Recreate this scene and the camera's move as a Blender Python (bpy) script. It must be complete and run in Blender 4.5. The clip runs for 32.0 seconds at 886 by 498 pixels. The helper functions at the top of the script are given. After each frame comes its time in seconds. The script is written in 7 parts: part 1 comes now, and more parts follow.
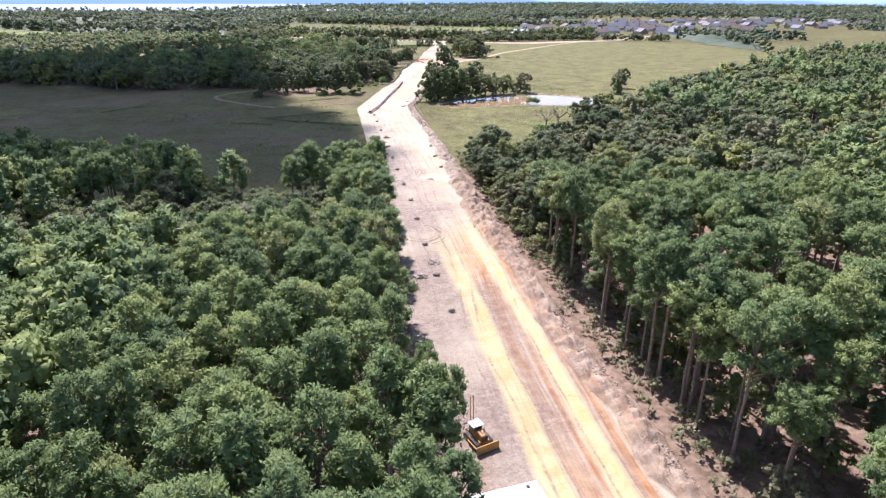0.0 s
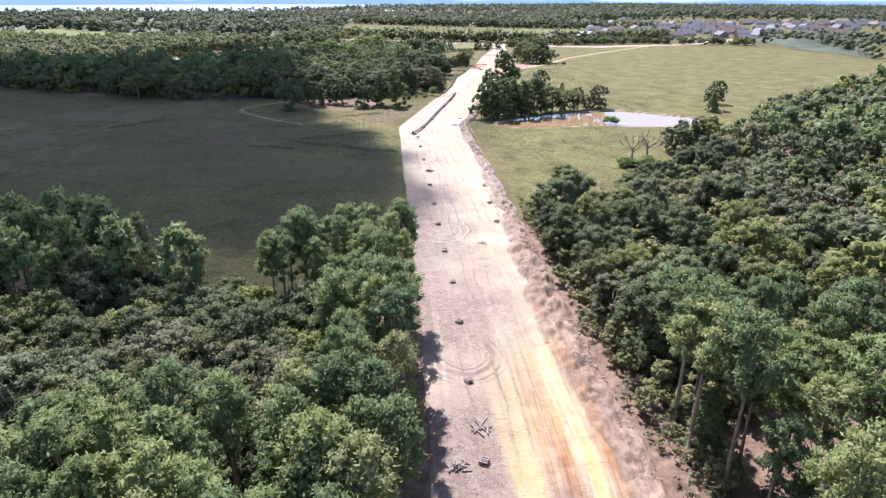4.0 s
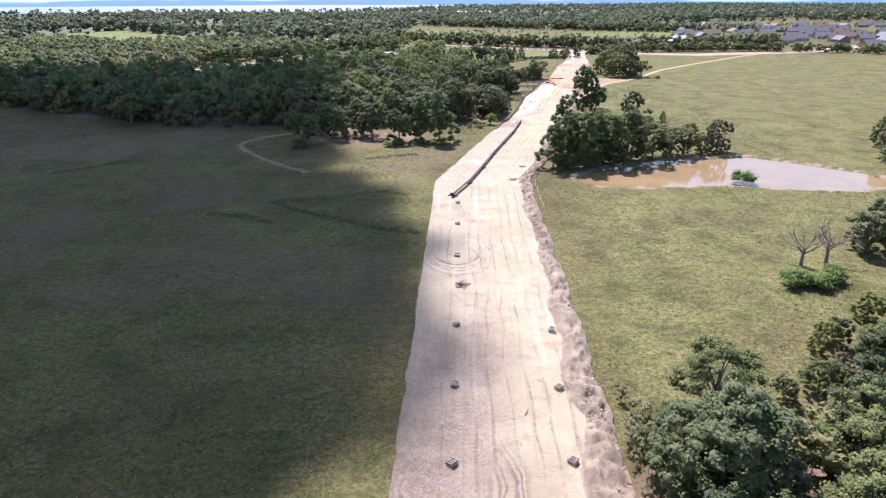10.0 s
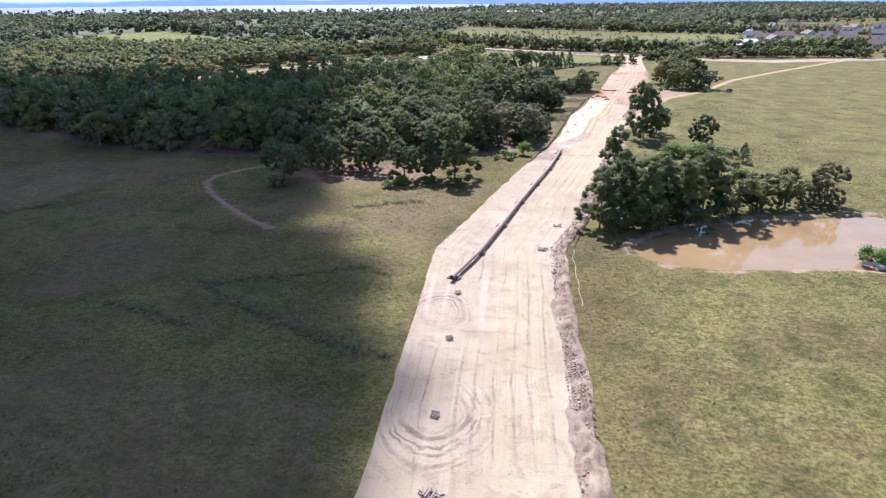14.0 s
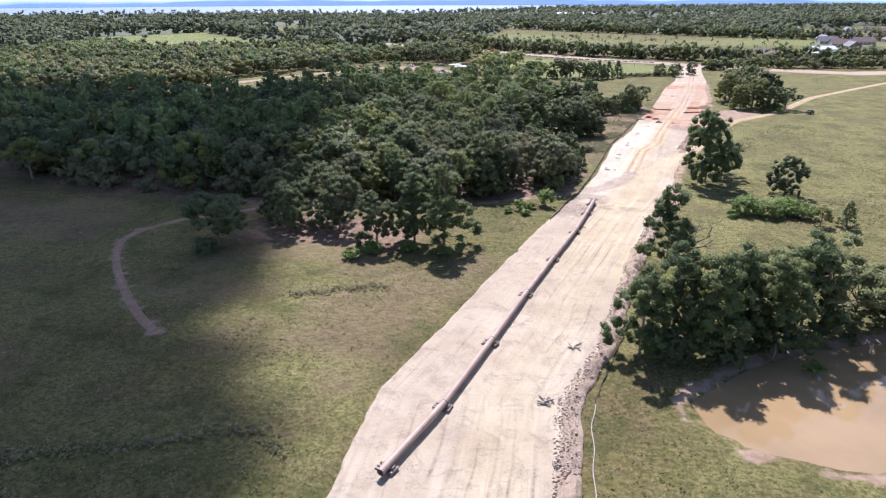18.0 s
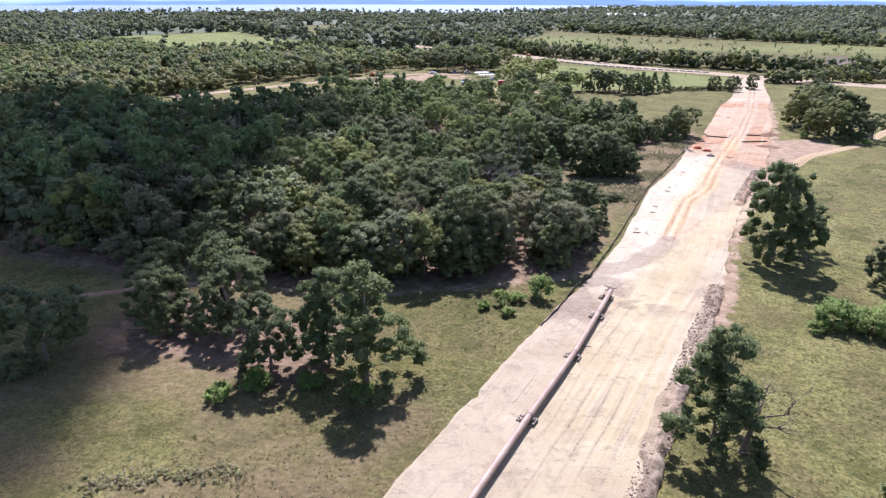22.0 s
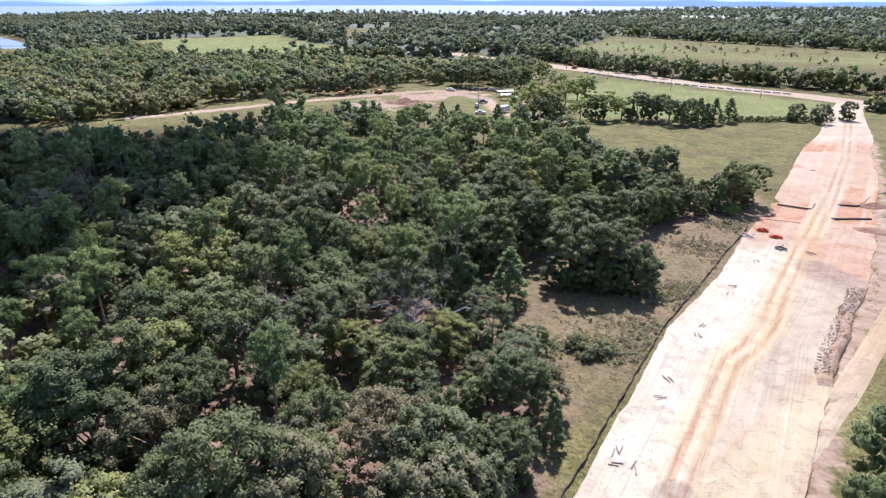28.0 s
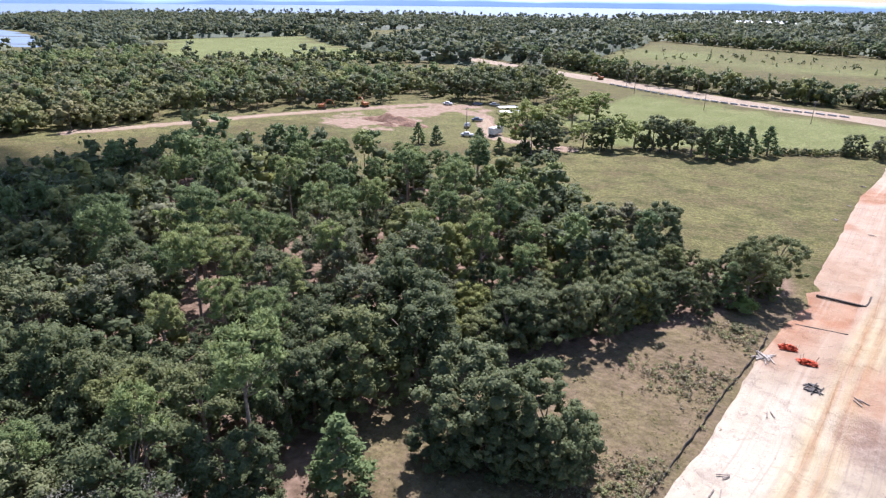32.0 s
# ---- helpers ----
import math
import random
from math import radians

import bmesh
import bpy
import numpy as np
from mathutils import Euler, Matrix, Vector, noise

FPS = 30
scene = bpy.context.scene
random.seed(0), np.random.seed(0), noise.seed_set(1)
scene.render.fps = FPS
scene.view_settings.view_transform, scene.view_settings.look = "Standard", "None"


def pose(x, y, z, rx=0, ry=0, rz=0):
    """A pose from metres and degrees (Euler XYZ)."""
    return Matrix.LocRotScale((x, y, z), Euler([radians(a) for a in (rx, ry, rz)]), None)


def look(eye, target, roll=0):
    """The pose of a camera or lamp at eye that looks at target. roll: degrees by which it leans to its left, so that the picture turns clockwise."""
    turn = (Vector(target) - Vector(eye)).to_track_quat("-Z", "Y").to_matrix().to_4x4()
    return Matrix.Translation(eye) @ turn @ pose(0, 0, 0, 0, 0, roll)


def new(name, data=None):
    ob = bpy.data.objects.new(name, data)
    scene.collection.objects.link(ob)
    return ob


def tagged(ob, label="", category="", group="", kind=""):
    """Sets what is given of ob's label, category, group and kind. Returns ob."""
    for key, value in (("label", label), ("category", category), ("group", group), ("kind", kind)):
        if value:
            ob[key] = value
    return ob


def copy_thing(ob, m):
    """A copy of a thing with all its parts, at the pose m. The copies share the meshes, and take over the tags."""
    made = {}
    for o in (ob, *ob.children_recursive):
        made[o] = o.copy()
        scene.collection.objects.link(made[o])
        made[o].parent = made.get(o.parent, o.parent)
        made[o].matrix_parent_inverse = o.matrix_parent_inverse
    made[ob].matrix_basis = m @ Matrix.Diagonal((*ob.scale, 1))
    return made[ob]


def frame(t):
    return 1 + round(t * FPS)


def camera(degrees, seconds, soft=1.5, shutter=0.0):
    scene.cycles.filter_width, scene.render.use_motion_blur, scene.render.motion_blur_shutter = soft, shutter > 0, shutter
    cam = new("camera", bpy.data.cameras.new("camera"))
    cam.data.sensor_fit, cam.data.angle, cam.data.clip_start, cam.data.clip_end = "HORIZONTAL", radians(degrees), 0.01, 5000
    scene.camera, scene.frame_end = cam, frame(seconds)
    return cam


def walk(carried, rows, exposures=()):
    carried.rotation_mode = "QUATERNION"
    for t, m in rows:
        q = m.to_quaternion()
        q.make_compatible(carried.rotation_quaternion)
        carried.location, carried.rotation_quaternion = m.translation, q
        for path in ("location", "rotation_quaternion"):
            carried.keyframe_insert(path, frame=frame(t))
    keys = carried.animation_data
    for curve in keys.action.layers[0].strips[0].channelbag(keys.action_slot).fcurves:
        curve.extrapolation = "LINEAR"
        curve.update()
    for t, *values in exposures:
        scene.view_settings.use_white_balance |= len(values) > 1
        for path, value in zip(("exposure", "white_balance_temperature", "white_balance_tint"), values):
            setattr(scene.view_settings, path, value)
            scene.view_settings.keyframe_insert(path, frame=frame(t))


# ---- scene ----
cam = camera(70.81, 32.0, soft=1.3)
# seconds, east, north, height, tilt down, heading, roll
FLIGHT = (
    (0, 0.00, -0.00, 45.00, 22.03, 10.96, 0.14), (1, 2.10, 11.77, 44.72, 22.00, 9.55, 0.13),
    (2, 4.22, 23.55, 44.46, 21.98, 8.17, 0.12), (3, 6.35, 35.34, 44.21, 21.99, 6.95, 0.11),
    (4, 8.35, 47.21, 44.06, 21.98, 5.78, 0.09), (5, 10.24, 59.11, 44.03, 21.96, 4.65, 0.07),
    (6, 12.08, 70.96, 44.09, 21.97, 3.57, 0.03), (7, 13.88, 82.76, 44.25, 21.98, 2.43, -0.01),
    (8, 15.81, 94.54, 44.38, 21.99, 1.35, -0.06), (9, 17.67, 106.39, 44.47, 21.99, 0.24, -0.12),
    (10, 19.62, 118.29, 44.53, 21.98, -0.87, -0.14), (11, 21.55, 130.21, 44.54, 21.99, -1.99, -0.17),
    (12, 23.37, 142.17, 44.56, 22.02, -3.12, -0.24), (13, 25.28, 154.12, 44.64, 22.03, -4.28, -0.27),
    (14, 27.23, 166.07, 44.78, 22.02, -5.43, -0.26), (15, 29.05, 178.01, 44.91, 21.97, -6.53, -0.25),
    (16, 30.79, 189.88, 44.96, 21.93, -7.64, -0.23), (17, 32.56, 201.72, 44.98, 21.93, -8.75, -0.21),
    (18, 34.40, 213.64, 45.10, 21.94, -9.86, -0.16), (19, 36.18, 225.60, 45.28, 21.94, -10.92, -0.06),
    (20, 37.88, 237.51, 45.45, 21.95, -11.99, 0.06), (21, 39.54, 249.32, 45.63, 21.97, -13.06, 0.15),
    (22, 41.22, 261.10, 45.84, 22.01, -14.11, 0.16), (23, 42.96, 272.76, 46.13, 22.02, -15.15, 0.15),
    (24, 44.74, 284.36, 46.59, 21.98, -16.22, 0.14), (25, 46.54, 296.08, 47.09, 21.95, -17.32, 0.11),
    (26, 48.37, 307.85, 47.38, 21.96, -18.37, 0.09), (27, 50.20, 319.80, 47.51, 21.99, -19.41, 0.10),
    (28, 52.03, 332.05, 47.60, 21.99, -20.44, 0.14), (29, 53.85, 344.52, 47.65, 22.00, -21.49, 0.20),
    (30, 55.72, 357.14, 47.73, 21.98, -22.52, 0.29), (31, 57.71, 369.80, 47.80, 21.95, -23.59, 0.45),
    (32, 59.84, 382.47, 47.86, 21.92, -24.68, 0.65))
walk(cam, [(t, pose(x, y, z, 90 - tilt, 0, -head) @ pose(0, 0, 0, 0, 0, roll)) for t, x, y, z, tilt, head, roll in FLIGHT],
     exposures=((0, 1.38, 5620, 22), (7, 1.32, 5620, 22), (12, 1.14, 5620, 22), (18, 1.06, 5620, 22), (22, 1.12, 5620, 22), (26, 1.14, 5620, 22), (32, 1.12, 5620, 22)))

# ---- sky and sun ----
SUN_UP, SUN_AZ = radians(52), radians(-12)
world = bpy.data.worlds.new("sky")
scene.world = world
world.use_nodes = True
sky = world.node_tree.nodes.new("ShaderNodeTexSky")
sky.sky_type, sky.sun_disc, sky.sun_elevation, sky.sun_rotation = "NISHITA", False, SUN_UP, SUN_AZ
world.node_tree.links.new(sky.outputs[0], world.node_tree.nodes["Background"].inputs[0])
world.node_tree.nodes["Background"].inputs[1].default_value = 0.08
sun = new("sun", bpy.data.lights.new("sun", "SUN"))
sun.data.energy, sun.data.angle, sun.data.color = 4.5, radians(0.53), (1, 0.955, 0.90)
to_sun = Vector((math.sin(SUN_AZ) * math.cos(SUN_UP), math.cos(SUN_AZ) * math.cos(SUN_UP), math.sin(SUN_UP)))
sun.matrix_world = look(to_sun * 900, (0, 0, 0))

# ---- materials ----


def material(name, rough=0.9, spec=0.2):
    m = bpy.data.materials.new(name)
    m.use_nodes = True
    b = m.node_tree.nodes["Principled BSDF"]
    b.inputs["Roughness"].default_value, b.inputs["Specular IOR Level"].default_value = rough, spec
    return m, m.node_tree, b


def add(nt, kind, **values):
    n = nt.nodes.new("ShaderNode" + kind)
    for key, v in values.items():
        sock = n.inputs[key.replace("_", " ")]
        if isinstance(v, bpy.types.NodeSocket):
            nt.links.new(v, sock)
        else:
            sock.default_value = v
    return n


def grain(nt, where, scale, detail=4.0, lo=0.4, hi=0.6, rough=0.6):
    """Noise stretched between lo and hi to 0..1."""
    n = add(nt, "TexNoise", Vector=where, Scale=scale, Detail=detail, Roughness=rough)
    r = add(nt, "MapRange", Value=n.outputs[0])
    r.inputs[1].default_value, r.inputs[2].default_value = lo, hi
    return r.outputs[0]


def blend(nt, fac, a, b, mode="MIX"):
    n = nt.nodes.new("ShaderNodeMix")
    n.data_type, n.blend_type = "RGBA", mode
    for i, v in ((0, fac), (6, a), (7, b)):
        if isinstance(v, bpy.types.NodeSocket):
            nt.links.new(v, n.inputs[i])
        else:
            n.inputs[i].default_value = v if i == 0 else (*v, 1)
    return n.outputs[2]


def calc(nt, op, a, b=0.0):
    n = nt.nodes.new("ShaderNodeMath")
    n.operation = op
    for i, v in enumerate((a, b)):
        if isinstance(v, bpy.types.NodeSocket):
            nt.links.new(v, n.inputs[i])
        else:
            n.inputs[i].default_value = v
    return n.outputs[0]


def relief(nt, b, height, strength, distance):
    n = add(nt, "Bump", Height=height, Strength=strength, Distance=distance)
    nt.links.new(n.outputs[0], b.inputs["Normal"])


def attribute(nt, name):
    n = nt.nodes.new("ShaderNodeAttribute")
    n.attribute_name = name
    return n


def parts_of(nt, name):
    sep = nt.nodes.new("ShaderNodeSeparateColor")
    n = attribute(nt, name)
    nt.links.new(n.outputs["Color"], sep.inputs[0])
    return sep.outputs[0], sep.outputs[1], sep.outputs[2], n.outputs["Alpha"]


def place(nt):
    return nt.nodes.new("ShaderNodeNewGeometry").outputs["Position"]


def soil_material():
    """Ground cover: grass, leaf litter, bare dirt, lush or dry meadow, by the cover attribute."""
    m, nt, b = material("meadow_ground", 0.95, 0.1)
    p = place(nt)
    litter, dirt, lush, dry = parts_of(nt, "cover")
    grass = blend(nt, grain(nt, p, 0.05, 5, 0.40, 0.60), GRASS_A, GRASS_B)
    grass = blend(nt, grain(nt, p, 0.35, 6, 0.42, 0.66), grass, GRASS_C)
    grass = blend(nt, calc(nt, "MULTIPLY", grain(nt, p, 0.14, 7, 0.52, 0.66, 0.65), 0.55), grass, (0.16, 0.115, 0.07))
    grass = blend(nt, lush, grass, blend(nt, grain(nt, p, 0.05, 6), (0.200, 0.226, 0.068), (0.262, 0.280, 0.102)))
    grass = blend(nt, dry, grass, blend(nt, grain(nt, p, 0.06, 7, 0.36, 0.64, 0.65), (0.268, 0.242, 0.088), (0.204, 0.192, 0.066)))
    plain = calc(nt, "SUBTRACT", 1.0, calc(nt, "MINIMUM", lush, 1.0))
    mottle = grain(nt, p, 0.075, 8, 0.46, 0.60, 0.7)
    grass = blend(nt, calc(nt, "MULTIPLY", calc(nt, "MULTIPLY", mottle, 0.62), plain), grass, (0.135, 0.092, 0.050))
    deep = grain(nt, add(nt, "Mapping", Vector=p, Location=(310.0, 77.0, 0.0)).outputs[0], 0.13, 8, 0.50, 0.62, 0.72)
    grass = blend(nt, calc(nt, "MULTIPLY", calc(nt, "MULTIPLY", deep, 0.7), plain), grass, (0.052, 0.064, 0.015))
    tuft = grain(nt, p, 0.75, 9, 0.42, 0.66, 0.72)
    grass = blend(nt, calc(nt, "MULTIPLY", tuft, 0.9), grass, blend(nt, 0.8, grass, GRASS_D))
    clumpy = grain(nt, p, 2.1, 8, 0.46, 0.60, 0.76)
    grass = blend(nt, calc(nt, "MULTIPLY", clumpy, 0.95), grass, blend(nt, 0.85, grass, GRASS_D))
    straw = calc(nt, "MULTIPLY", grain(nt, p, 2.6, 7, 0.55, 0.66, 0.75), grain(nt, p, 0.09, 6, 0.36, 0.6))
    grass = blend(nt, calc(nt, "MULTIPLY", straw, 0.75), grass, (0.30, 0.25, 0.14))
    brown = blend(nt, grain(nt, p, 0.6, 6, 0.35, 0.65), (0.125, 0.082, 0.052), (0.25, 0.17, 0.115))
    earth = blend(nt, grain(nt, p, 0.4, 6, 0.35, 0.65), (0.225, 0.15, 0.098), (0.325, 0.24, 0.168))
    edge = grain(nt, p, 0.25, 6, 0.3, 0.7)
    lit = calc(nt, "GREATER_THAN", calc(nt, "ADD", litter, calc(nt, "MULTIPLY", edge, 0.5)), 0.75)
    col = blend(nt, litter, grass, brown)
    drt = add(nt, "MapRange", Value=calc(nt, "ADD", dirt, calc(nt, "MULTIPLY", calc(nt, "SUBTRACT", edge, 0.5), 0.7)))
    drt.inputs[1].default_value, drt.inputs[2].default_value = 0.35, 0.6
    col = blend(nt, drt.outputs[0], col, earth)
    nt.links.new(col, b.inputs["Base Color"])
    h = calc(nt, "ADD", calc(nt, "MULTIPLY", tuft, -0.6), calc(nt, "MULTIPLY", grain(nt, p, 3.0, 5, 0.2, 0.8, 0.7), 0.7))
    relief(nt, b, h, 1.0, 0.27)
    return m


GRASS_A, GRASS_B, GRASS_C, GRASS_D = (0.118, 0.106, 0.033), (0.161, 0.135, 0.045), (0.186, 0.141, 0.062), (0.046, 0.046, 0.015)


def sand_material():
    """Graded sand: cream, with yellow dust, orange clay, red clay and damp by the soil attribute."""
    m, nt, b = material("graded_sand", 0.95, 0.15)
    p = place(nt)
    yellow, orange, red, damp = parts_of(nt, "soil")
    col = blend(nt, grain(nt, p, 0.12, 6, 0.35, 0.65), (0.338, 0.266, 0.180), (0.402, 0.330, 0.228))
    pale = grain(nt, p, 0.07, 6, 0.48, 0.64, 0.65)
    col = blend(nt, calc(nt, "MULTIPLY", pale, 0.55), col, (0.460, 0.390, 0.284))
    bleach = calc(nt, "MULTIPLY", attribute(nt, "bleach").outputs["Fac"], calc(nt, "ADD", grain(nt, p, 0.10, 6, 0.32, 0.60, 0.65), 0.25))
    col = blend(nt, bleach, col, (0.55, 0.478, 0.360))
    bent = add(nt, "TexNoise", Vector=p, Scale=0.35, Detail=9.0, Roughness=0.75, Distortion=0.5)
    scuffed = add(nt, "MapRange", Value=bent.outputs[0])
    scuffed.inputs[1].default_value, scuffed.inputs[2].default_value = 0.52, 0.66
    scuff = scuffed.outputs[0]
    col = blend(nt, calc(nt, "MULTIPLY", scuff, 0.5), col, (0.264, 0.196, 0.156))
    lanes = add(nt, "Mapping", Vector=attribute(nt, "run").outputs["Vector"], Scale=(1.1, 0.05, 1.0))
    streak = grain(nt, lanes.outputs[0], 1.0, 6, 0.38, 0.62, 0.65)
    orange = calc(nt, "MULTIPLY", orange, calc(nt, "ADD", calc(nt, "MULTIPLY", streak, 0.75), 0.4))
    yellow = calc(nt, "MULTIPLY", yellow, calc(nt, "SUBTRACT", 1.05, calc(nt, "MULTIPLY", streak, 0.25)))
    col = blend(nt, yellow, col, blend(nt, grain(nt, p, 0.3, 5), (0.430, 0.335, 0.140), (0.480, 0.395, 0.200)))
    col = blend(nt, orange, col, blend(nt, grain(nt, p, 0.5, 6), (0.27, 0.125, 0.052), (0.35, 0.195, 0.095)))
    rut = grain(nt, add(nt, "Mapping", Vector=attribute(nt, "run").outputs["Vector"], Scale=(2.4, 0.06, 1.0)).outputs[0], 1.0, 7, 0.52, 0.62, 0.7)
    col = blend(nt, calc(nt, "MULTIPLY", calc(nt, "MULTIPLY", rut, orange), 0.75), col, (0.150, 0.072, 0.034))
    col = blend(nt, red, col, blend(nt, grain(nt, p, 0.25, 6), (0.295, 0.138, 0.070), (0.370, 0.215, 0.128)))
    col = blend(nt, damp, col, blend(nt, grain(nt, p, 0.5, 6), (0.25, 0.178, 0.135), (0.36, 0.275, 0.215)))
    run = attribute(nt, "run").outputs["Vector"]
    stretch = add(nt, "Mapping", Vector=run, Scale=(1.5, 0.035, 1.0))
    tracks = grain(nt, stretch.outputs[0], 1.5, 5, 0.46, 0.72)
    worn = calc(nt, "MULTIPLY", tracks, grain(nt, p, 0.06, 4, 0.42, 0.62))
    col = blend(nt, calc(nt, "MULTIPLY", worn, 0.32), col, (0.248, 0.184, 0.144))

    # turning marks of a machine round some of the timber stacks
    where = nt.nodes.new("ShaderNodeSeparateXYZ")
    nt.links.new(p, where.inputs[0])
    warp = calc(nt, "MULTIPLY", grain(nt, p, 0.13, 5, 0.1, 0.9, 0.55), 3.0)
    marks = 0.0
    for cx, cy, radius, wide, side in ((20.4, 226.0, 5.4, 2.6, -1.0), (19.4, 167.0, 6.0, 2.8, -1.0), (18.6, 250.5, 4.0, 1.8, 1.0), (18.4, 118.0, 4.2, 2.0, -1.0)):
        across, along = calc(nt, "SUBTRACT", where.outputs[0], cx), calc(nt, "MULTIPLY", calc(nt, "SUBTRACT", where.outputs[1], cy), 0.72)
        ring = calc(nt, "ADD", calc(nt, "SQRT", calc(nt, "ADD", calc(nt, "MULTIPLY", across, across), calc(nt, "MULTIPLY", along, along))), warp)
        lines = add(nt, "MapRange", Value=calc(nt, "SINE", calc(nt, "ADD", calc(nt, "MULTIPLY", ring, 7.4), calc(nt, "MULTIPLY", calc(nt, "SINE", calc(nt, "MULTIPLY", ring, 2.9)), 1.4))))
        lines.inputs[1].default_value, lines.inputs[2].default_value = -0.2, 0.6
        fade = add(nt, "MapRange", Value=calc(nt, "ABSOLUTE", calc(nt, "SUBTRACT", ring, radius + 1.2)))
        fade.inputs[1].default_value, fade.inputs[2].default_value, fade.inputs[3].default_value, fade.inputs[4].default_value = wide * 0.5, wide, 1.0, 0.0
        open_end = add(nt, "MapRange", Value=calc(nt, "ADD", calc(nt, "MULTIPLY", along, side), calc(nt, "MULTIPLY", across, 0.3)))
        open_end.inputs[1].default_value, open_end.inputs[2].default_value = -4.0, 2.0
        marks = calc(nt, "MAXIMUM", marks, calc(nt, "MULTIPLY", calc(nt, "MULTIPLY", lines.outputs[0], fade.outputs[0]), open_end.outputs[0]))
    marks = calc(nt, "MULTIPLY", marks, grain(nt, p, 0.16, 7, 0.38, 0.58, 0.65))
    col = blend(nt, calc(nt, "MULTIPLY", marks, 0.8), col, (0.165, 0.120, 0.096))

    # pairs of wheel tracks that wander along the corridor
    lane_at = nt.nodes.new("ShaderNodeSeparateXYZ")
    nt.links.new(run, lane_at.inputs[0])
    sway = calc(nt, "MULTIPLY", grain(nt, add(nt, "Mapping", Vector=run, Scale=(0.02, 0.02, 1.0)).outputs[0], 1.0, 3, 0.3, 0.7), 2.6)
    wheels = 0.0
    for at, half in ((9.0, 0.20), (10.9, 0.20), (13.2, 0.14), (15.4, 0.16), (17.2, 0.16), (19.6, 0.2), (5.2, 0.13)):
        gap = add(nt, "MapRange", Value=calc(nt, "ABSOLUTE", calc(nt, "SUBTRACT", calc(nt, "ADD", lane_at.outputs[0], sway), at + 1.3)))
        gap.inputs[1].default_value, gap.inputs[2].default_value, gap.inputs[3].default_value, gap.inputs[4].default_value = half * 0.5, half * 1.4, 1.0, 0.0
        wheels = calc(nt, "MAXIMUM", wheels, gap.outputs[0])
    wheels = calc(nt, "MULTIPLY", wheels, grain(nt, p, 0.05, 6, 0.42, 0.60, 0.7))
    wheels = calc(nt, "MULTIPLY", wheels, calc(nt, "ADD", grain(nt, p, 1.3, 5, 0.35, 0.6, 0.7), 0.25))
    north = add(nt, "MapRange", Value=lane_at.outputs[1])
    north.inputs[1].default_value, north.inputs[2].default_value, north.inputs[3].default_value, north.inputs[4].default_value = 335.0, 375.0, 1.0, 0.2
    wheels = calc(nt, "MULTIPLY", wheels, north.outputs[0])
    col = blend(nt, calc(nt, "MULTIPLY", wheels, 0.75), col, (0.195, 0.142, 0.110))
    winding = add(nt, "TexNoise", Vector=add(nt, "Mapping", Vector=run, Scale=(0.07, 0.035, 1.0)).outputs[0], Scale=1.0, Detail=2.0, Roughness=0.4)
    loops = add(nt, "MapRange", Value=calc(nt, "ABSOLUTE", calc(nt, "SINE", calc(nt, "MULTIPLY", winding.outputs[0], 60.0))))
    loops.inputs[1].default_value, loops.inputs[2].default_value, loops.inputs[3].default_value, loops.inputs[4].default_value = 0.06, 0.30, 1.0, 0.0
    loops = calc(nt, "MULTIPLY", loops.outputs[0], grain(nt, p, 0.07, 7, 0.45, 0.60, 0.7))
    col = blend(nt, calc(nt, "MULTIPLY", calc(nt, "MULTIPLY", loops, north.outputs[0]), 0.16), col, (0.205, 0.150, 0.118))
    fine = add(nt, "Mapping", Vector=run, Scale=(3.2, 0.022, 1.0))
    thin = calc(nt, "MULTIPLY", grain(nt, fine.outputs[0], 1.0, 4, 0.54, 0.64, 0.5), grain(nt, p, 0.05, 4, 0.38, 0.62))
    col = blend(nt, calc(nt, "MULTIPLY", thin, 0.42), col, (0.250, 0.185, 0.145))
    pale_run = add(nt, "Mapping", Vector=run, Scale=(0.8, 0.012, 4.0))
    col = blend(nt, calc(nt, "MULTIPLY", grain(nt, pale_run.outputs[0], 1.0, 4, 0.52, 0.66, 0.5), calc(nt, "MULTIPLY", grain(nt, p, 0.045, 4, 0.40, 0.62), 0.45)), col, (0.50, 0.42, 0.312))
    pebble = calc(nt, "MULTIPLY", grain(nt, p, 0.9, 6, 0.62, 0.70, 0.7), calc(nt, "SUBTRACT", 1.0, calc(nt, "MINIMUM", calc(nt, "MULTIPLY", yellow, 1.6), 1.0)))
    col = blend(nt, calc(nt, "MULTIPLY", pebble, 0.65), col, (0.165, 0.115, 0.088))
    clod = grain(nt, p, 1.6, 9, 0.44, 0.60, 0.8)
    col = blend(nt, calc(nt, "MULTIPLY", calc(nt, "MULTIPLY", clod, damp), 0.7), col, (0.150, 0.098, 0.070))
    nt.links.new(col, b.inputs["Base Color"])
    rough_dirt = calc(nt, "ADD", calc(nt, "MULTIPLY", damp, 3.4), 0.6)
    relief(nt, b, calc(nt, "ADD", calc(nt, "ADD", calc(nt, "MULTIPLY", scuff, -0.6), calc(nt, "MULTIPLY", marks, 0.4)), calc(nt, "MULTIPLY", grain(nt, p, 2.2, 9, 0.2, 0.8, 0.78), rough_dirt)), 0.6, 0.25)
    return m


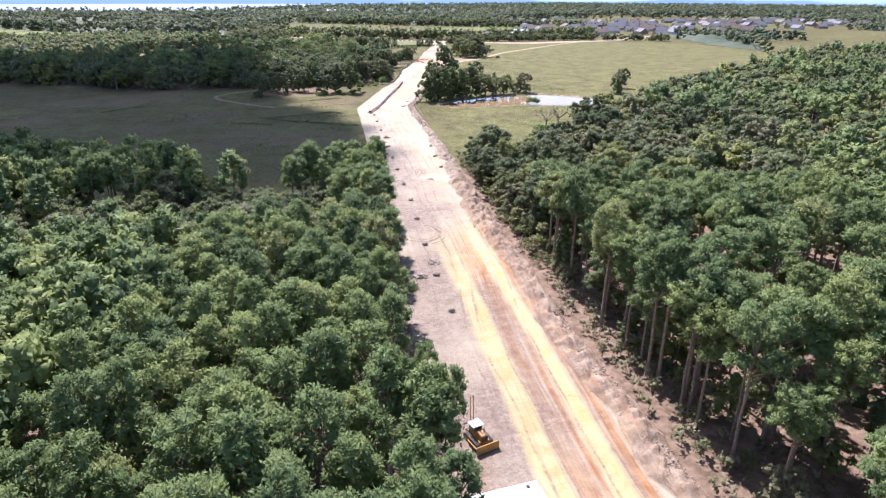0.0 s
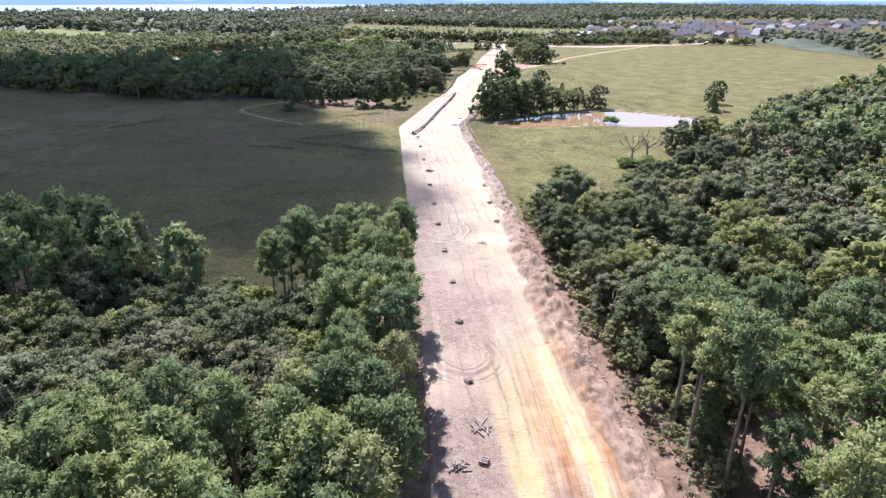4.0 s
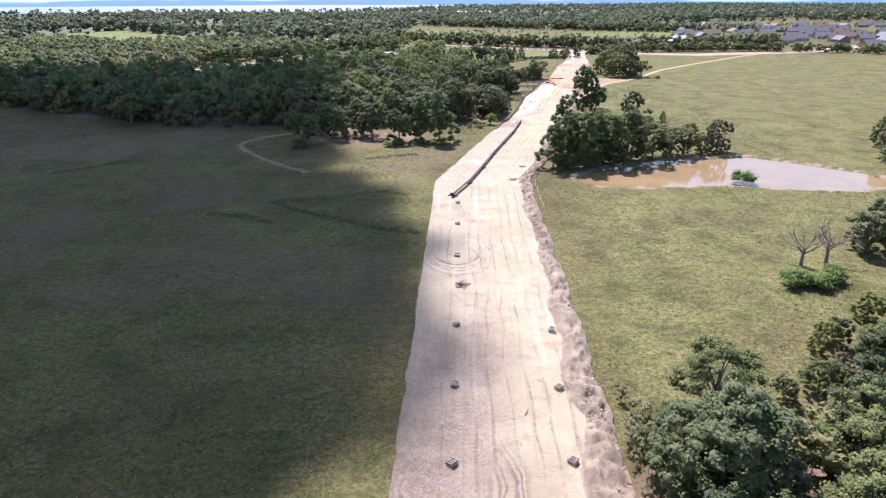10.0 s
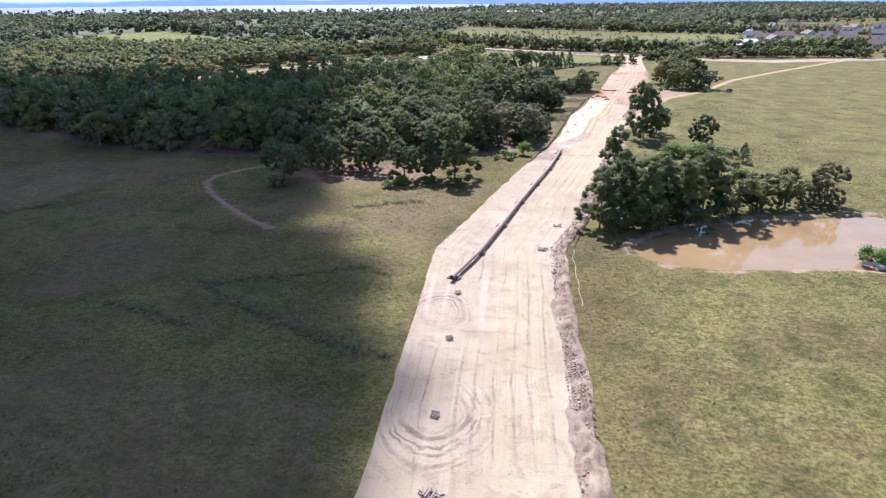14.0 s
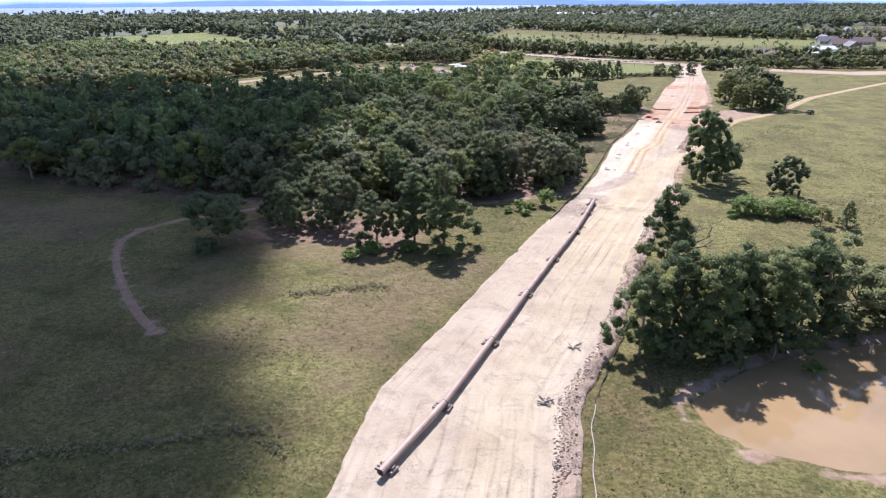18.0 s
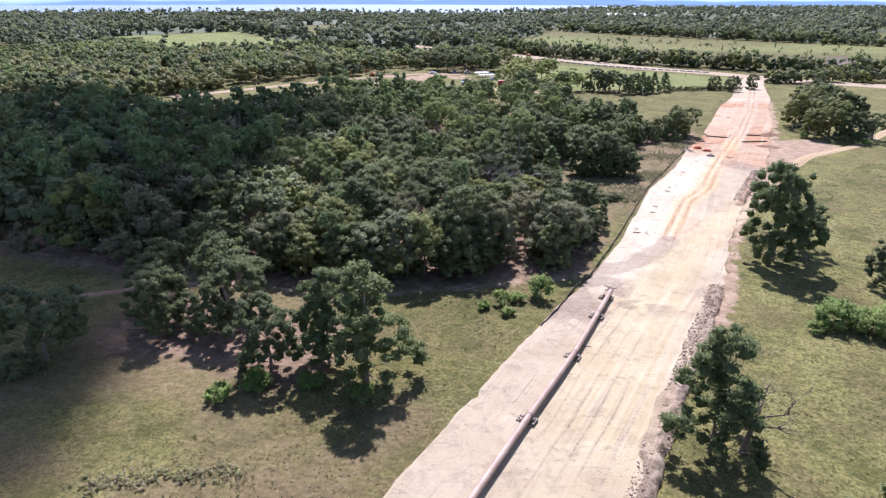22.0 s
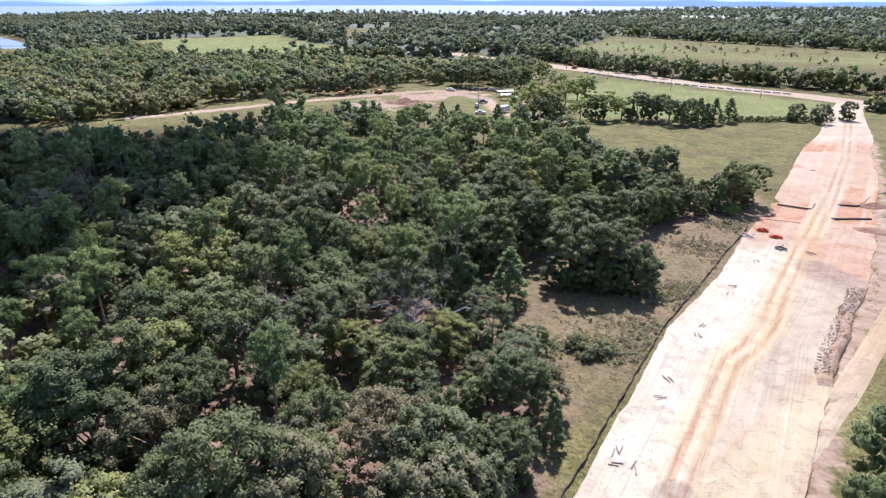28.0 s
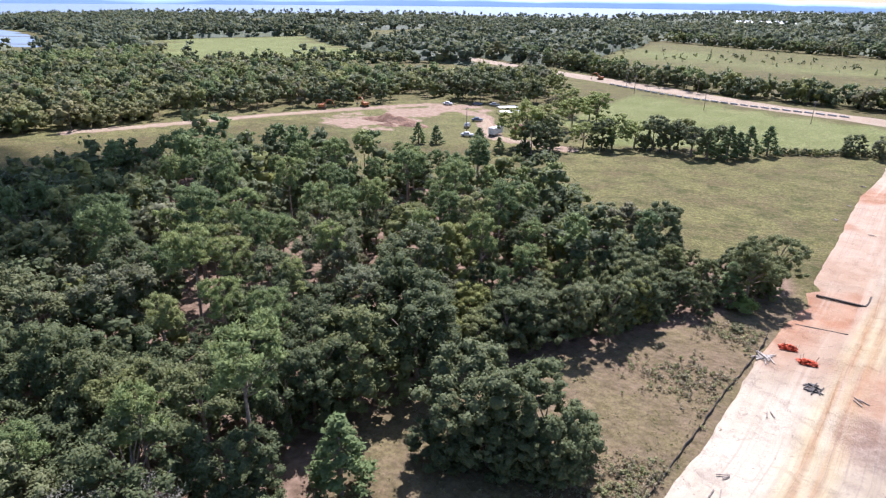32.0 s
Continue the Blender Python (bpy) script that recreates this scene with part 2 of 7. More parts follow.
def leaf_material(name, tones, per_object):
    """Foliage: its tone differs from tree to tree, and some light passes through."""
    m, nt, b = material(name, 0.65, 0.15)
    if per_object:
        fac = nt.nodes.new("ShaderNodeObjectInfo").outputs["Random"]
    else:
        fac = attribute(nt, "tint").outputs["Fac"]
    p = place(nt)
    ramp = nt.nodes.new("ShaderNodeValToRGB")
    nt.links.new(fac, ramp.inputs[0])
    e = ramp.color_ramp.elements
    e[0].position, e[0].color = tones[0][0], (*tones[0][1], 1)
    e[1].position, e[1].color = tones[-1][0], (*tones[-1][1], 1)
    for at, tone in tones[1:-1]:
        e.new(at).color = (*tone, 1)
    col = blend(nt, grain(nt, p, 0.7, 3, 0.4, 0.75), ramp.outputs[0], blend(nt, 0.5, ramp.outputs[0], (0.05, 0.065, 0.03)))
    col = blend(nt, grain(nt, p, 3.2, 4, 0.48, 0.68), col, blend(nt, 0.4, col, (0.36, 0.38, 0.15)))
    nt.links.new(col, b.inputs["Base Color"])
    relief(nt, b, grain(nt, p, 2.8, 5, 0.25, 0.75, 0.7), 0.35, 0.3)
    thin = add(nt, "BsdfTranslucent", Color=blend(nt, 0.4, col, (0.24, 0.255, 0.10)))
    mix = add(nt, "MixShader", Fac=0.38)
    nt.links.new(b.outputs[0], mix.inputs[1])
    nt.links.new(thin.outputs[0], mix.inputs[2])
    nt.links.new(mix.outputs[0], nt.nodes["Material Output"].inputs[0])
    return m


def plain_material(name, a, c, scale=2.0, rough=0.8, spec=0.3, metal=0.0, bump=0.2, depth=0.03):
    m, nt, b = material(name, rough, spec)
    where = nt.nodes.new("ShaderNodeTexCoord").outputs["Object"]
    g = grain(nt, where, scale, 6, 0.35, 0.68)
    nt.links.new(blend(nt, g, a, c), b.inputs["Base Color"])
    b.inputs["Metallic"].default_value = metal
    if bump:
        relief(nt, b, grain(nt, where, scale * 4, 6, 0.2, 0.8), bump, depth)
    return m


def water_material(name, colour, rough, ripple):
    m, nt, b = material(name, rough, 0.5)
    p = place(nt)
    nt.links.new(blend(nt, grain(nt, p, 0.08, 4, 0.35, 0.65), colour, [c * 0.8 for c in colour]), b.inputs["Base Color"])
    relief(nt, b, grain(nt, p, 1.2, 3, 0.2, 0.8), ripple, 0.05)
    return m


MEADOW, SAND = soil_material(), sand_material()
PINE = ((0.0, (0.128, 0.185, 0.078)), (0.35, (0.178, 0.242, 0.090)), (0.7, (0.240, 0.298, 0.104)), (0.92, (0.298, 0.340, 0.112)), (1.0, (0.330, 0.335, 0.135)))
OAK = ((0.0, (0.080, 0.100, 0.050)), (0.24, (0.118, 0.142, 0.062)), (0.42, (0.160, 0.180, 0.084)), (0.58, (0.200, 0.212, 0.074)), (0.72, (0.285, 0.288, 0.075)), (0.84, (0.185, 0.202, 0.115)), (1.0, (0.228, 0.192, 0.110)))
# far leaf tones: oak-like greens with bluish distance haze mixed into the colour
FAR_HAZE_TONES = ((0.0, (0.088, 0.112, 0.082)), (0.4, (0.122, 0.146, 0.096)), (0.75, (0.168, 0.182, 0.100)), (1.0, (0.225, 0.222, 0.110)))
PINE_LEAF, OAK_LEAF = leaf_material("pine_needles", PINE, True), leaf_material("oak_leaves", OAK, True)
PINE_WOODS, OAK_WOODS = leaf_material("pine_woods", PINE, False), leaf_material("oak_woods", OAK, False)
FAR_WOODS = leaf_material("hazed_far_woods", FAR_HAZE_TONES, False)
THICKET_LEAF = leaf_material("thicket_leaves", ((0.0, (0.20, 0.20, 0.075)), (0.4, (0.27, 0.255, 0.095)), (0.75, (0.32, 0.275, 0.13)), (1.0, (0.17, 0.20, 0.07))), False)
FIELD_PINE = leaf_material("open_grown_pine_needles", tuple((at, (r * 0.58, g * 0.58, b * 0.62)) for at, (r, g, b) in PINE), True)
LIGHT_OAK = leaf_material("light_oak_leaves", ((0.0, (0.28, 0.33, 0.085)), (0.6, (0.36, 0.39, 0.11)), (1.0, (0.42, 0.41, 0.17))), True)
DARK_OAK = leaf_material("dark_oak_leaves", OAK[:3], True)
SHRUB_LEAF = leaf_material("shrub_leaves", ((0.0, (0.14, 0.22, 0.05)), (0.5, (0.19, 0.27, 0.06)), (1.0, (0.23, 0.29, 0.08))), True)
BARK = plain_material("bark", (0.17, 0.125, 0.095), (0.33, 0.26, 0.20), 3.0)
DEAD_WOOD = plain_material("dead_wood", (0.25, 0.225, 0.20), (0.38, 0.35, 0.315), 3.0)
POND_WATER = water_material("muddy_water", (0.31, 0.21, 0.105), 0.06, 0.05)
LAKE_WATER = water_material("lake_water", (0.20, 0.26, 0.34), 0.5, 0.1)
LAKE_WATER.node_tree.nodes["Principled BSDF"].inputs["Specular IOR Level"].default_value = 0.12

# ---- small helpers ----


def solid(name, verts, faces, mat, normals=None, smooth=False):
    """A mesh from arrays of corners and faces of one size."""
    verts, faces = np.asarray(verts, np.float32), np.asarray(faces, np.int32)
    me = bpy.data.meshes.new(name)
    k = faces.shape[1]
    me.vertices.add(len(verts))
    me.vertices.foreach_set("co", verts.ravel())
    me.loops.add(faces.size)
    me.loops.foreach_set("vertex_index", faces.ravel())
    me.polygons.add(len(faces))
    me.polygons.foreach_set("loop_start", np.arange(0, faces.size, k, dtype=np.int32))
    if smooth or normals is not None:
        me.polygons.foreach_set("use_smooth", np.ones(len(faces), bool))
    me.update(calc_edges=True)
    me.validate()
    if normals is not None:
        me.normals_split_custom_set_from_vertices(np.asarray(normals, np.float32).tolist())
    me.materials.append(mat)
    return me


def part(name, bm, mat, parent, label=""):
    """Links a bmesh or a mesh as one mesh object under a thing or a part."""
    if isinstance(bm, bpy.types.Mesh):
        me = bm
    else:
        me = bpy.data.meshes.new(name)
        bm.to_mesh(me)
        bm.free()
        me.materials.append(mat)
    ob = new(name, me)
    ob.parent = parent
    if label:
        ob["label"] = label
    return ob


def thing(name, x, y, z=0.0, turn=0.0, **tags):
    ob = new(name)
    ob.matrix_basis = pose(x, y, z, 0, 0, turn)
    return tagged(ob, **tags)


def colours(me, name, values):
    a = me.attributes.new(name, "FLOAT_COLOR", "POINT")
    a.data.foreach_set("color", np.asarray(values, np.float32).ravel())


def values_of(me, name, values):
    a = me.attributes.new(name, "FLOAT", "POINT")
    a.data.foreach_set("value", np.asarray(values, np.float32))


def depth_in(poly, x, y):
    """Distance to the outline of a polygon: positive inside, negative outside."""
    p = np.asarray(poly, float)
    q = np.roll(p, -1, 0)
    best = np.full(np.shape(x), 1e18)
    odd = np.zeros(np.shape(x), bool)
    for (ax, ay), (bx, by) in zip(p, q):
        ex, ey = bx - ax, by - ay
        k = np.clip(((x - ax) * ex + (y - ay) * ey) / (ex * ex + ey * ey + 1e-9), 0, 1)
        best = np.minimum(best, (x - ax - k * ex) ** 2 + (y - ay - k * ey) ** 2)
        cross = (ay > y) != (by > y)
        with np.errstate(divide="ignore", invalid="ignore"):
            odd ^= cross & (x < ax + (y - ay) * ex / (ey if ey else 1e-9))
    return np.where(odd, 1, -1) * np.sqrt(best)


def far_from(line, x, y):
    """Distance to a polyline."""
    best = np.full(np.shape(x), 1e18)
    for (ax, ay), (bx, by) in zip(line[:-1], line[1:]):
        ex, ey = bx - ax, by - ay
        k = np.clip(((x - ax) * ex + (y - ay) * ey) / (ex * ex + ey * ey + 1e-9), 0, 1)
        best = np.minimum(best, (x - ax - k * ex) ** 2 + (y - ay - k * ey) ** 2)
    return np.sqrt(best)


def lattice(x, y, seed):
    v = np.sin(x * 127.1 + y * 311.7 + seed * 74.7) * 43758.5453
    return v - np.floor(v)


def wavy(x, y, size, seed=0, octaves=4):
    """Smooth noise of about 0..1 over arrays."""
    total, amp, norm = 0.0, 1.0, 0.0
    for o in range(octaves):
        u, v = np.asarray(x) / size * 2 ** o, np.asarray(y) / size * 2 ** o
        i, j = np.floor(u), np.floor(v)
        fu, fv = u - i, v - j
        fu, fv = fu * fu * (3 - 2 * fu), fv * fv * (3 - 2 * fv)
        s = seed + o * 13
        a = lattice(i, j, s) * (1 - fu) + lattice(i + 1, j, s) * fu
        b = lattice(i, j + 1, s) * (1 - fu) + lattice(i + 1, j + 1, s) * fu
        total = total + amp * (a * (1 - fv) + b * fv)
        norm, amp = norm + amp, amp * 0.5
    return total / norm


# ---- the plan ----
ROW_LEFT = ((9, -80), (9, 46), (10, 77), (12, 98), (13, 130), (13.5, 177), (14, 214), (15, 277), (20, 293), (25, 312), (36, 349),
            (42, 365), (47, 384), (55, 425), (63, 449), (69, 474), (75, 494), (84, 531), (94, 575), (103, 603), (110, 636), (118, 668), (124, 690))
ROW_RIGHT = ((34.5, -80), (34.5, 46), (34, 77), (35, 98), (36, 130), (38, 177), (39, 214), (40, 277), (46, 293), (50, 312), (60, 349),
             (64, 362), (68, 384), (79, 425), (87, 449), (94, 474), (99, 494), (107, 531), (115, 575), (121, 603), (126, 636), (131, 668), (136, 690))
LANE = ((63, 384), (70, 399), (77.5, 414.5), (90, 444), (104, 473), (127, 497), (157, 545), (205, 597), (259, 652), (300, 690))
DIRT_ROAD = ((-164, 533), (-160, 540), (-141, 568), (-124, 597), (-103, 624), (-75, 657), (-40, 640), (-20, 600), (10, 592))
GRAVEL = ((-160, 900), (-40, 814), (21, 771), (72, 731), (112, 711), (146, 686), (220, 660), (330, 690), (420, 760))
TRAIL = ((-15, 349), (-32, 341), (-43, 333), (-49, 325), (-50, 318), (-43, 307), (-34, 297), (-26, 289), (-19, 284))
FOREST_TRACK = ((50, 376), (41, 366), (20, 354), (0, 347), (-25, 345), (-60, 352), (-110, 372))
POND = ((53, 281), (54, 276), (59, 272.5), (68, 271), (80, 273), (90, 274), (104, 270), (122, 269), (134, 275), (133, 285), (120, 296), (109, 304), (98, 302), (82, 300),
        (72, 296), (62, 290))
WOOD_A = ((8.6, -80), (8.6, 46), (9.6, 77), (11.4, 98), (12.4, 134), (3, 135), (-5, 133), (-14, 128), (-24, 137), (-37, 143), (-52, 146), (-70, 158), (-110, 175), (-200, 190), (-200, -80))
WOOD_B = ((37, -80), (37, 100), (38, 155), (41, 166), (50, 168), (60, 175), (72, 187), (88, 198), (104, 213), (120, 227), (135, 247), (160, 283), (205, 311), (275, 365), (380, 440),
          (520, 470), (520, 0), (200, -80))
WOOD_C = ((-320, 470), (-230, 420), (-167, 390), (-108, 359), (-74, 349), (-34, 347), (0, 351), (20, 357), (38, 367), (43, 384), (39, 394), (32, 403), (26, 416), (24, 436), (28, 447), (36, 458), (48, 468),
          (64, 487), (74, 498), (70, 508), (58, 505), (42, 512), (22, 530), (-9, 527), (-40, 530), (-64, 527), (-90, 499), (-112, 473), (-150, 468), (-190, 462), (-250, 470))
BIG_FIELD = ((40, 172), (60, 180), (100, 214), (130, 248), (158, 286), (205, 315), (275, 370), (380, 446), (385, 600), (361, 655), (219, 672), (135, 660), (128, 640), (60, 345))
NORTH_FIELD = ((-20, 562), (24, 536), (40, 512), (60, 507), (78, 512), (86, 545), (104, 606), (110, 630), (60, 606), (20, 590), (-14, 578))
LEFT_FIELD = ((14, 134), (14, 277), (0, 290), (-20, 270), (-60, 250), (-160, 260), (-160, 170))
SCRUB = (((-21.8, 257.8), (-10, 261.5), (2, 266), (8.5, 264)), ((-21.8, 257.8), (-16.8, 253), (-2.4, 244.6), (6.2, 239.1), (14, 237)), ((-90, 282), (-77, 298)), ((-34, 249), (-26, 247.5), (-19, 243.5)), ((-6, 300), (8, 306)))
GREEN_STRIP = ((10, 745), (76, 708), (115, 691), (128, 662), (118, 640), (78, 630), (24, 606), (-8, 640))
CAR_LOT = ((-104, 600), (-60, 570), (-28, 580), (-16, 605), (-22, 650), (-60, 668), (-92, 640))
GREEN_FIELD = ((-395, 764), (-480, 850), (-550, 915), (-540, 975), (-502, 1035), (-470, 1095), (-370, 992), (-272, 925), (-212, 872), (-262, 838), (-310, 796), (-350, 776))
FAR_FIELD = ((-60, 935), (-60, 1010), (-31, 1231), (100, 1120), (235, 1050), (330, 960), (300, 850), (192, 890), (91, 925))
TOWN = ((250, 790), (380, 1320), (950, 1350), (1000, 1000), (700, 850), (420, 740))
LAKE = ((-6000, 1200), (-3000, 1300), (-1900, 1350), (-1450, 1450), (-1250, 1700), (-1000, 1850), (-700, 2000), (-480, 1900), (-330, 1960), (-150, 2400), (50, 3100), (300, 3500), (1100, 3900), (1500, 4900), (-6000, 4900))
COVE = ((-545, 765), (-570, 800), (-628, 845), (-805, 936), (-1000, 1000), (-1200, 1060), (-1150, 960), (-900, 890), (-780, 870), (-640, 800), (-575, 766))
MEADOWS = (((-239, 1229), (-156, 1461), (-120, 1284), (-170, 1070)), ((-838, 1589), (-640, 1571), (-480, 1290), (-620, 1290)), ((-485, 1259), (-422, 1380), (-330, 1216), (-290, 960)),
           ((380, 1150), (520, 1420), (760, 1400), (640, 1180)), ((-1000, 1440), (-870, 1330), (-680, 1262), (-740, 1340), (-962, 1612)), ((60, 1500), (250, 1640), (420, 1560), (220, 1420)))


def row_edges(y):
    l, r = np.asarray(ROW_LEFT), np.asarray(ROW_RIGHT)
    return np.interp(y, l[:, 1], l[:, 0]), np.interp(y, r[:, 1], r[:, 0])


def in_row(x, y):
    """Distance inside the cleared strip, negative outside."""
    a, b = row_edges(y)
    d = np.minimum(x - a, b - x)
    return np.where(np.asarray(y) > 690, -50.0, d)


def axis(lo, hi, step, out_lo, out_hi):
    mid = list(np.arange(lo, hi + 0.01, step))
    s = step
    while mid[-1] < out_hi:
        s *= 1.12
        mid.append(mid[-1] + s)
    s = step
    while mid[0] > out_lo:
        s *= 1.12
        mid.insert(0, mid[0] - s)
    return np.array(mid)


def ground_height(x, y):
    """The gentle swell of the open ground, level along the cleared strip, the lane and the trail."""
    z = (wavy(x, y, 9, 3) - 0.5) * 0.35 + (wavy(x, y, 60, 5, 2) - 0.5) * 0.5
    z = z * (1 - np.clip((in_row(x, y) + 6) / 6, 0, 1))
    return z * np.clip((far_from(LANE, x, y) - 4) / 6, 0, 1) * np.clip((far_from(TRAIL, x, y) - 2.5) / 3, 0, 1)


def build_ground():
    xs, ys = axis(-120, 170, 2.2, -6000, 6000), axis(30, 640, 2.2, -2500, 6000)
    gx, gy = np.meshgrid(xs, ys)
    x, y = gx.ravel(), gy.ravel()
    z = ground_height(x, y)
    z = np.where(in_row(x, y) > 1.2, -0.6, z)
    pond = depth_in(POND, x, y)
    z = np.where(pond > -5, z * np.clip(-pond / 5, 0, 1), z) - np.clip(pond + 1.0, 0, 4) * 0.35
    z = np.where(depth_in(LAKE, x, y) > 40, -3, z)
    z = np.where(depth_in(COVE, x, y) > 3, -2, z)
    n, k = len(xs), len(ys)
    i = np.arange(n * k).reshape(k, n)
    f = np.stack([i[:-1, :-1], i[:-1, 1:], i[1:, 1:], i[1:, :-1]], -1).reshape(-1, 4)
    me = solid("ground", np.stack([x, y, z], -1), f, MEADOW, smooth=True)
    litter = np.zeros(len(x))
    for w in (WOOD_A, WOOD_B, WOOD_C):
        litter = np.maximum(litter, np.clip((depth_in(w, x, y) + 3.5 + 5 * (wavy(x, y, 8, 9) - 0.5)) / 3, 0, 1))
    litter = np.maximum(litter, np.clip((in_row(x, y) + 9) / 3, 0, 1) * (x > 30) * band(y, -80, 172, 12))
    dirt = np.maximum(np.clip(0.85 - far_from(TRAIL, x, y) / 2.6, 0, 0.6), np.clip(0.95 - far_from(FOREST_TRACK, x, y) / 2.6, 0, 0.45))
    out = -in_row(x, y)
    side = x > (row_edges(y)[0] + row_edges(y)[1]) / 2
    dirt = np.maximum(dirt, np.clip(1.1 - out / 2.6, 0, 0.75) * side * band(y, 340, 600, 12) * (out > -1))
    dirt = np.maximum(dirt, np.clip((depth_in(((79, 425), (88, 441), (102, 470), (120, 490), (114, 503), (99, 496), (94, 474), (87, 449)), x, y) + 2) / 3, 0, 1) * (0.55 + 0.5 * wavy(x, y, 8, 46)))
    dirt = np.maximum(dirt, np.clip(1.3 - far_from(DIRT_ROAD, x, y) / 4.5, 0, 1))
    dirt = np.maximum(dirt, np.clip((depth_in(CAR_LOT, x, y) + 4) / 10, 0, 1) * np.clip((wavy(x, y, 22, 31) - 0.52) * 6, 0, 1))
    dirt = np.maximum(dirt, np.clip(1 - np.abs(pond + 1.0) / 2.2, 0, 1) * 0.8)
    litter = np.maximum(litter, np.clip((wavy(x, y, 22, 41) - 0.55) * 5, 0, 0.32) * np.clip(depth_in(((-130, 190), (14, 190), (18, 290), (45, 350), (-130, 350)), x, y) / 6, 0, 1))
    litter = np.maximum(litter, np.clip((depth_in(((24, 404), (44, 392), (52, 412), (64, 445), (78, 496), (62, 492), (24, 450)), x, y) + 3) / 5, 0, 1) * np.clip(0.15 + 0.7 * wavy(x, y, 9, 45), 0, 0.62))
    litter = np.maximum(litter, np.clip((depth_in(((-27, 322), (6, 322), (10, 337), (-26, 341)), x, y) + 3 + 4 * (wavy(x, y, 6, 19) - 0.5)) / 4, 0, 1))
    lush = np.zeros(len(x))
    for w, v in ((GREEN_STRIP, 0.9), (GREEN_FIELD, 1.0), (CAR_LOT, 0.35), (FAR_FIELD, 0.35), (LEFT_FIELD, 0.2)):
        lush = np.maximum(lush, np.clip((depth_in(w, x, y) + 3) / 5, 0, 1) * v)
    lush = np.maximum(lush, np.clip((wavy(x, y, 300, 77, 3) - 0.52) * 6, 0, 0.8) * (y > 900))
    dry = np.clip((wavy(x, y, 45, 21) - 0.5) * 3, 0, 0.6)
    for line in SCRUB:
        dry = np.maximum(dry, np.clip(1.3 - far_from(line, x, y) / 2.4, 0, 1) * (0.4 + wavy(x, y, 6, 44)))
    dry = np.maximum(dry, np.clip((depth_in(BIG_FIELD, x, y) + 5) / 10, 0, 1) * 0.75)
    for field in MEADOWS:
        dry = np.maximum(dry, np.clip((depth_in(field, x, y) + 10) / 20, 0, 1) * 0.7)
    for road in (DIRT_ROAD, LANE):
        dry = np.maximum(dry, np.clip(1.6 - far_from(road, x, y) / 16, 0, 0.8))
    dry = np.maximum(dry, np.clip((depth_in(NORTH_FIELD, x, y) + 4) / 8, 0, 1) * 0.55)
    dry = np.maximum(dry, np.clip((depth_in(((24, 404), (46, 396), (55, 420), (78, 500), (60, 500), (24, 450)), x, y) + 4) / 6, 0, 1) * 0.7)
    colours(me, "cover", np.stack([litter, dirt, lush * (1 - litter), dry * (1 - lush)], -1))
    tagged(new("ground", me), "uneven grassland with worn brown patches, bare dirt and leaf litter under the woods", "ground", kind="structure")


def ribbon(line, width, step, height, seed):
    """A strip along a polyline, as corner rows."""
    p = np.asarray(line, float)
    seg = np.sqrt((np.diff(p, axis=0) ** 2).sum(1))
    s = np.concatenate([[0], np.cumsum(seg)])
    at = np.arange(0, s[-1], step)
    for _ in range(2):
        cx, cy = np.interp(at, s, p[:, 0]), np.interp(at, s, p[:, 1])
    ker = np.ones(7) / 7
    pad = lambda v: np.convolve(np.pad(v, 3, mode="edge"), ker, "valid")
    cx, cy = pad(cx), pad(cy)
    tx, ty = np.gradient(cx), np.gradient(cy)
    ln = np.hypot(tx, ty)
    nx, ny = -ty / ln, tx / ln
    cols = max(5, int(width / step))
    off = np.linspace(-0.5, 0.5, cols)
    w = width * (1 + 0.25 * (wavy(at, at * 0, 9, seed) - 0.5))
    x = cx[:, None] + nx[:, None] * off * w[:, None]
    y = cy[:, None] + ny[:, None] * off * w[:, None]
    z = height + 0 * x
    z[:, 0] -= 0.5
    z[:, -1] -= 0.5
    i = np.arange(x.size).reshape(x.shape)
    f = np.stack([i[:-1, :-1], i[:-1, 1:], i[1:, 1:], i[1:, :-1]], -1).reshape(-1, 4)
    return x.ravel(), y.ravel(), z.ravel(), f[:, ::-1]


def band(v, lo, hi, soft):
    return np.clip((v - lo) / soft, 0, 1) * np.clip((hi - v) / soft, 0, 1)


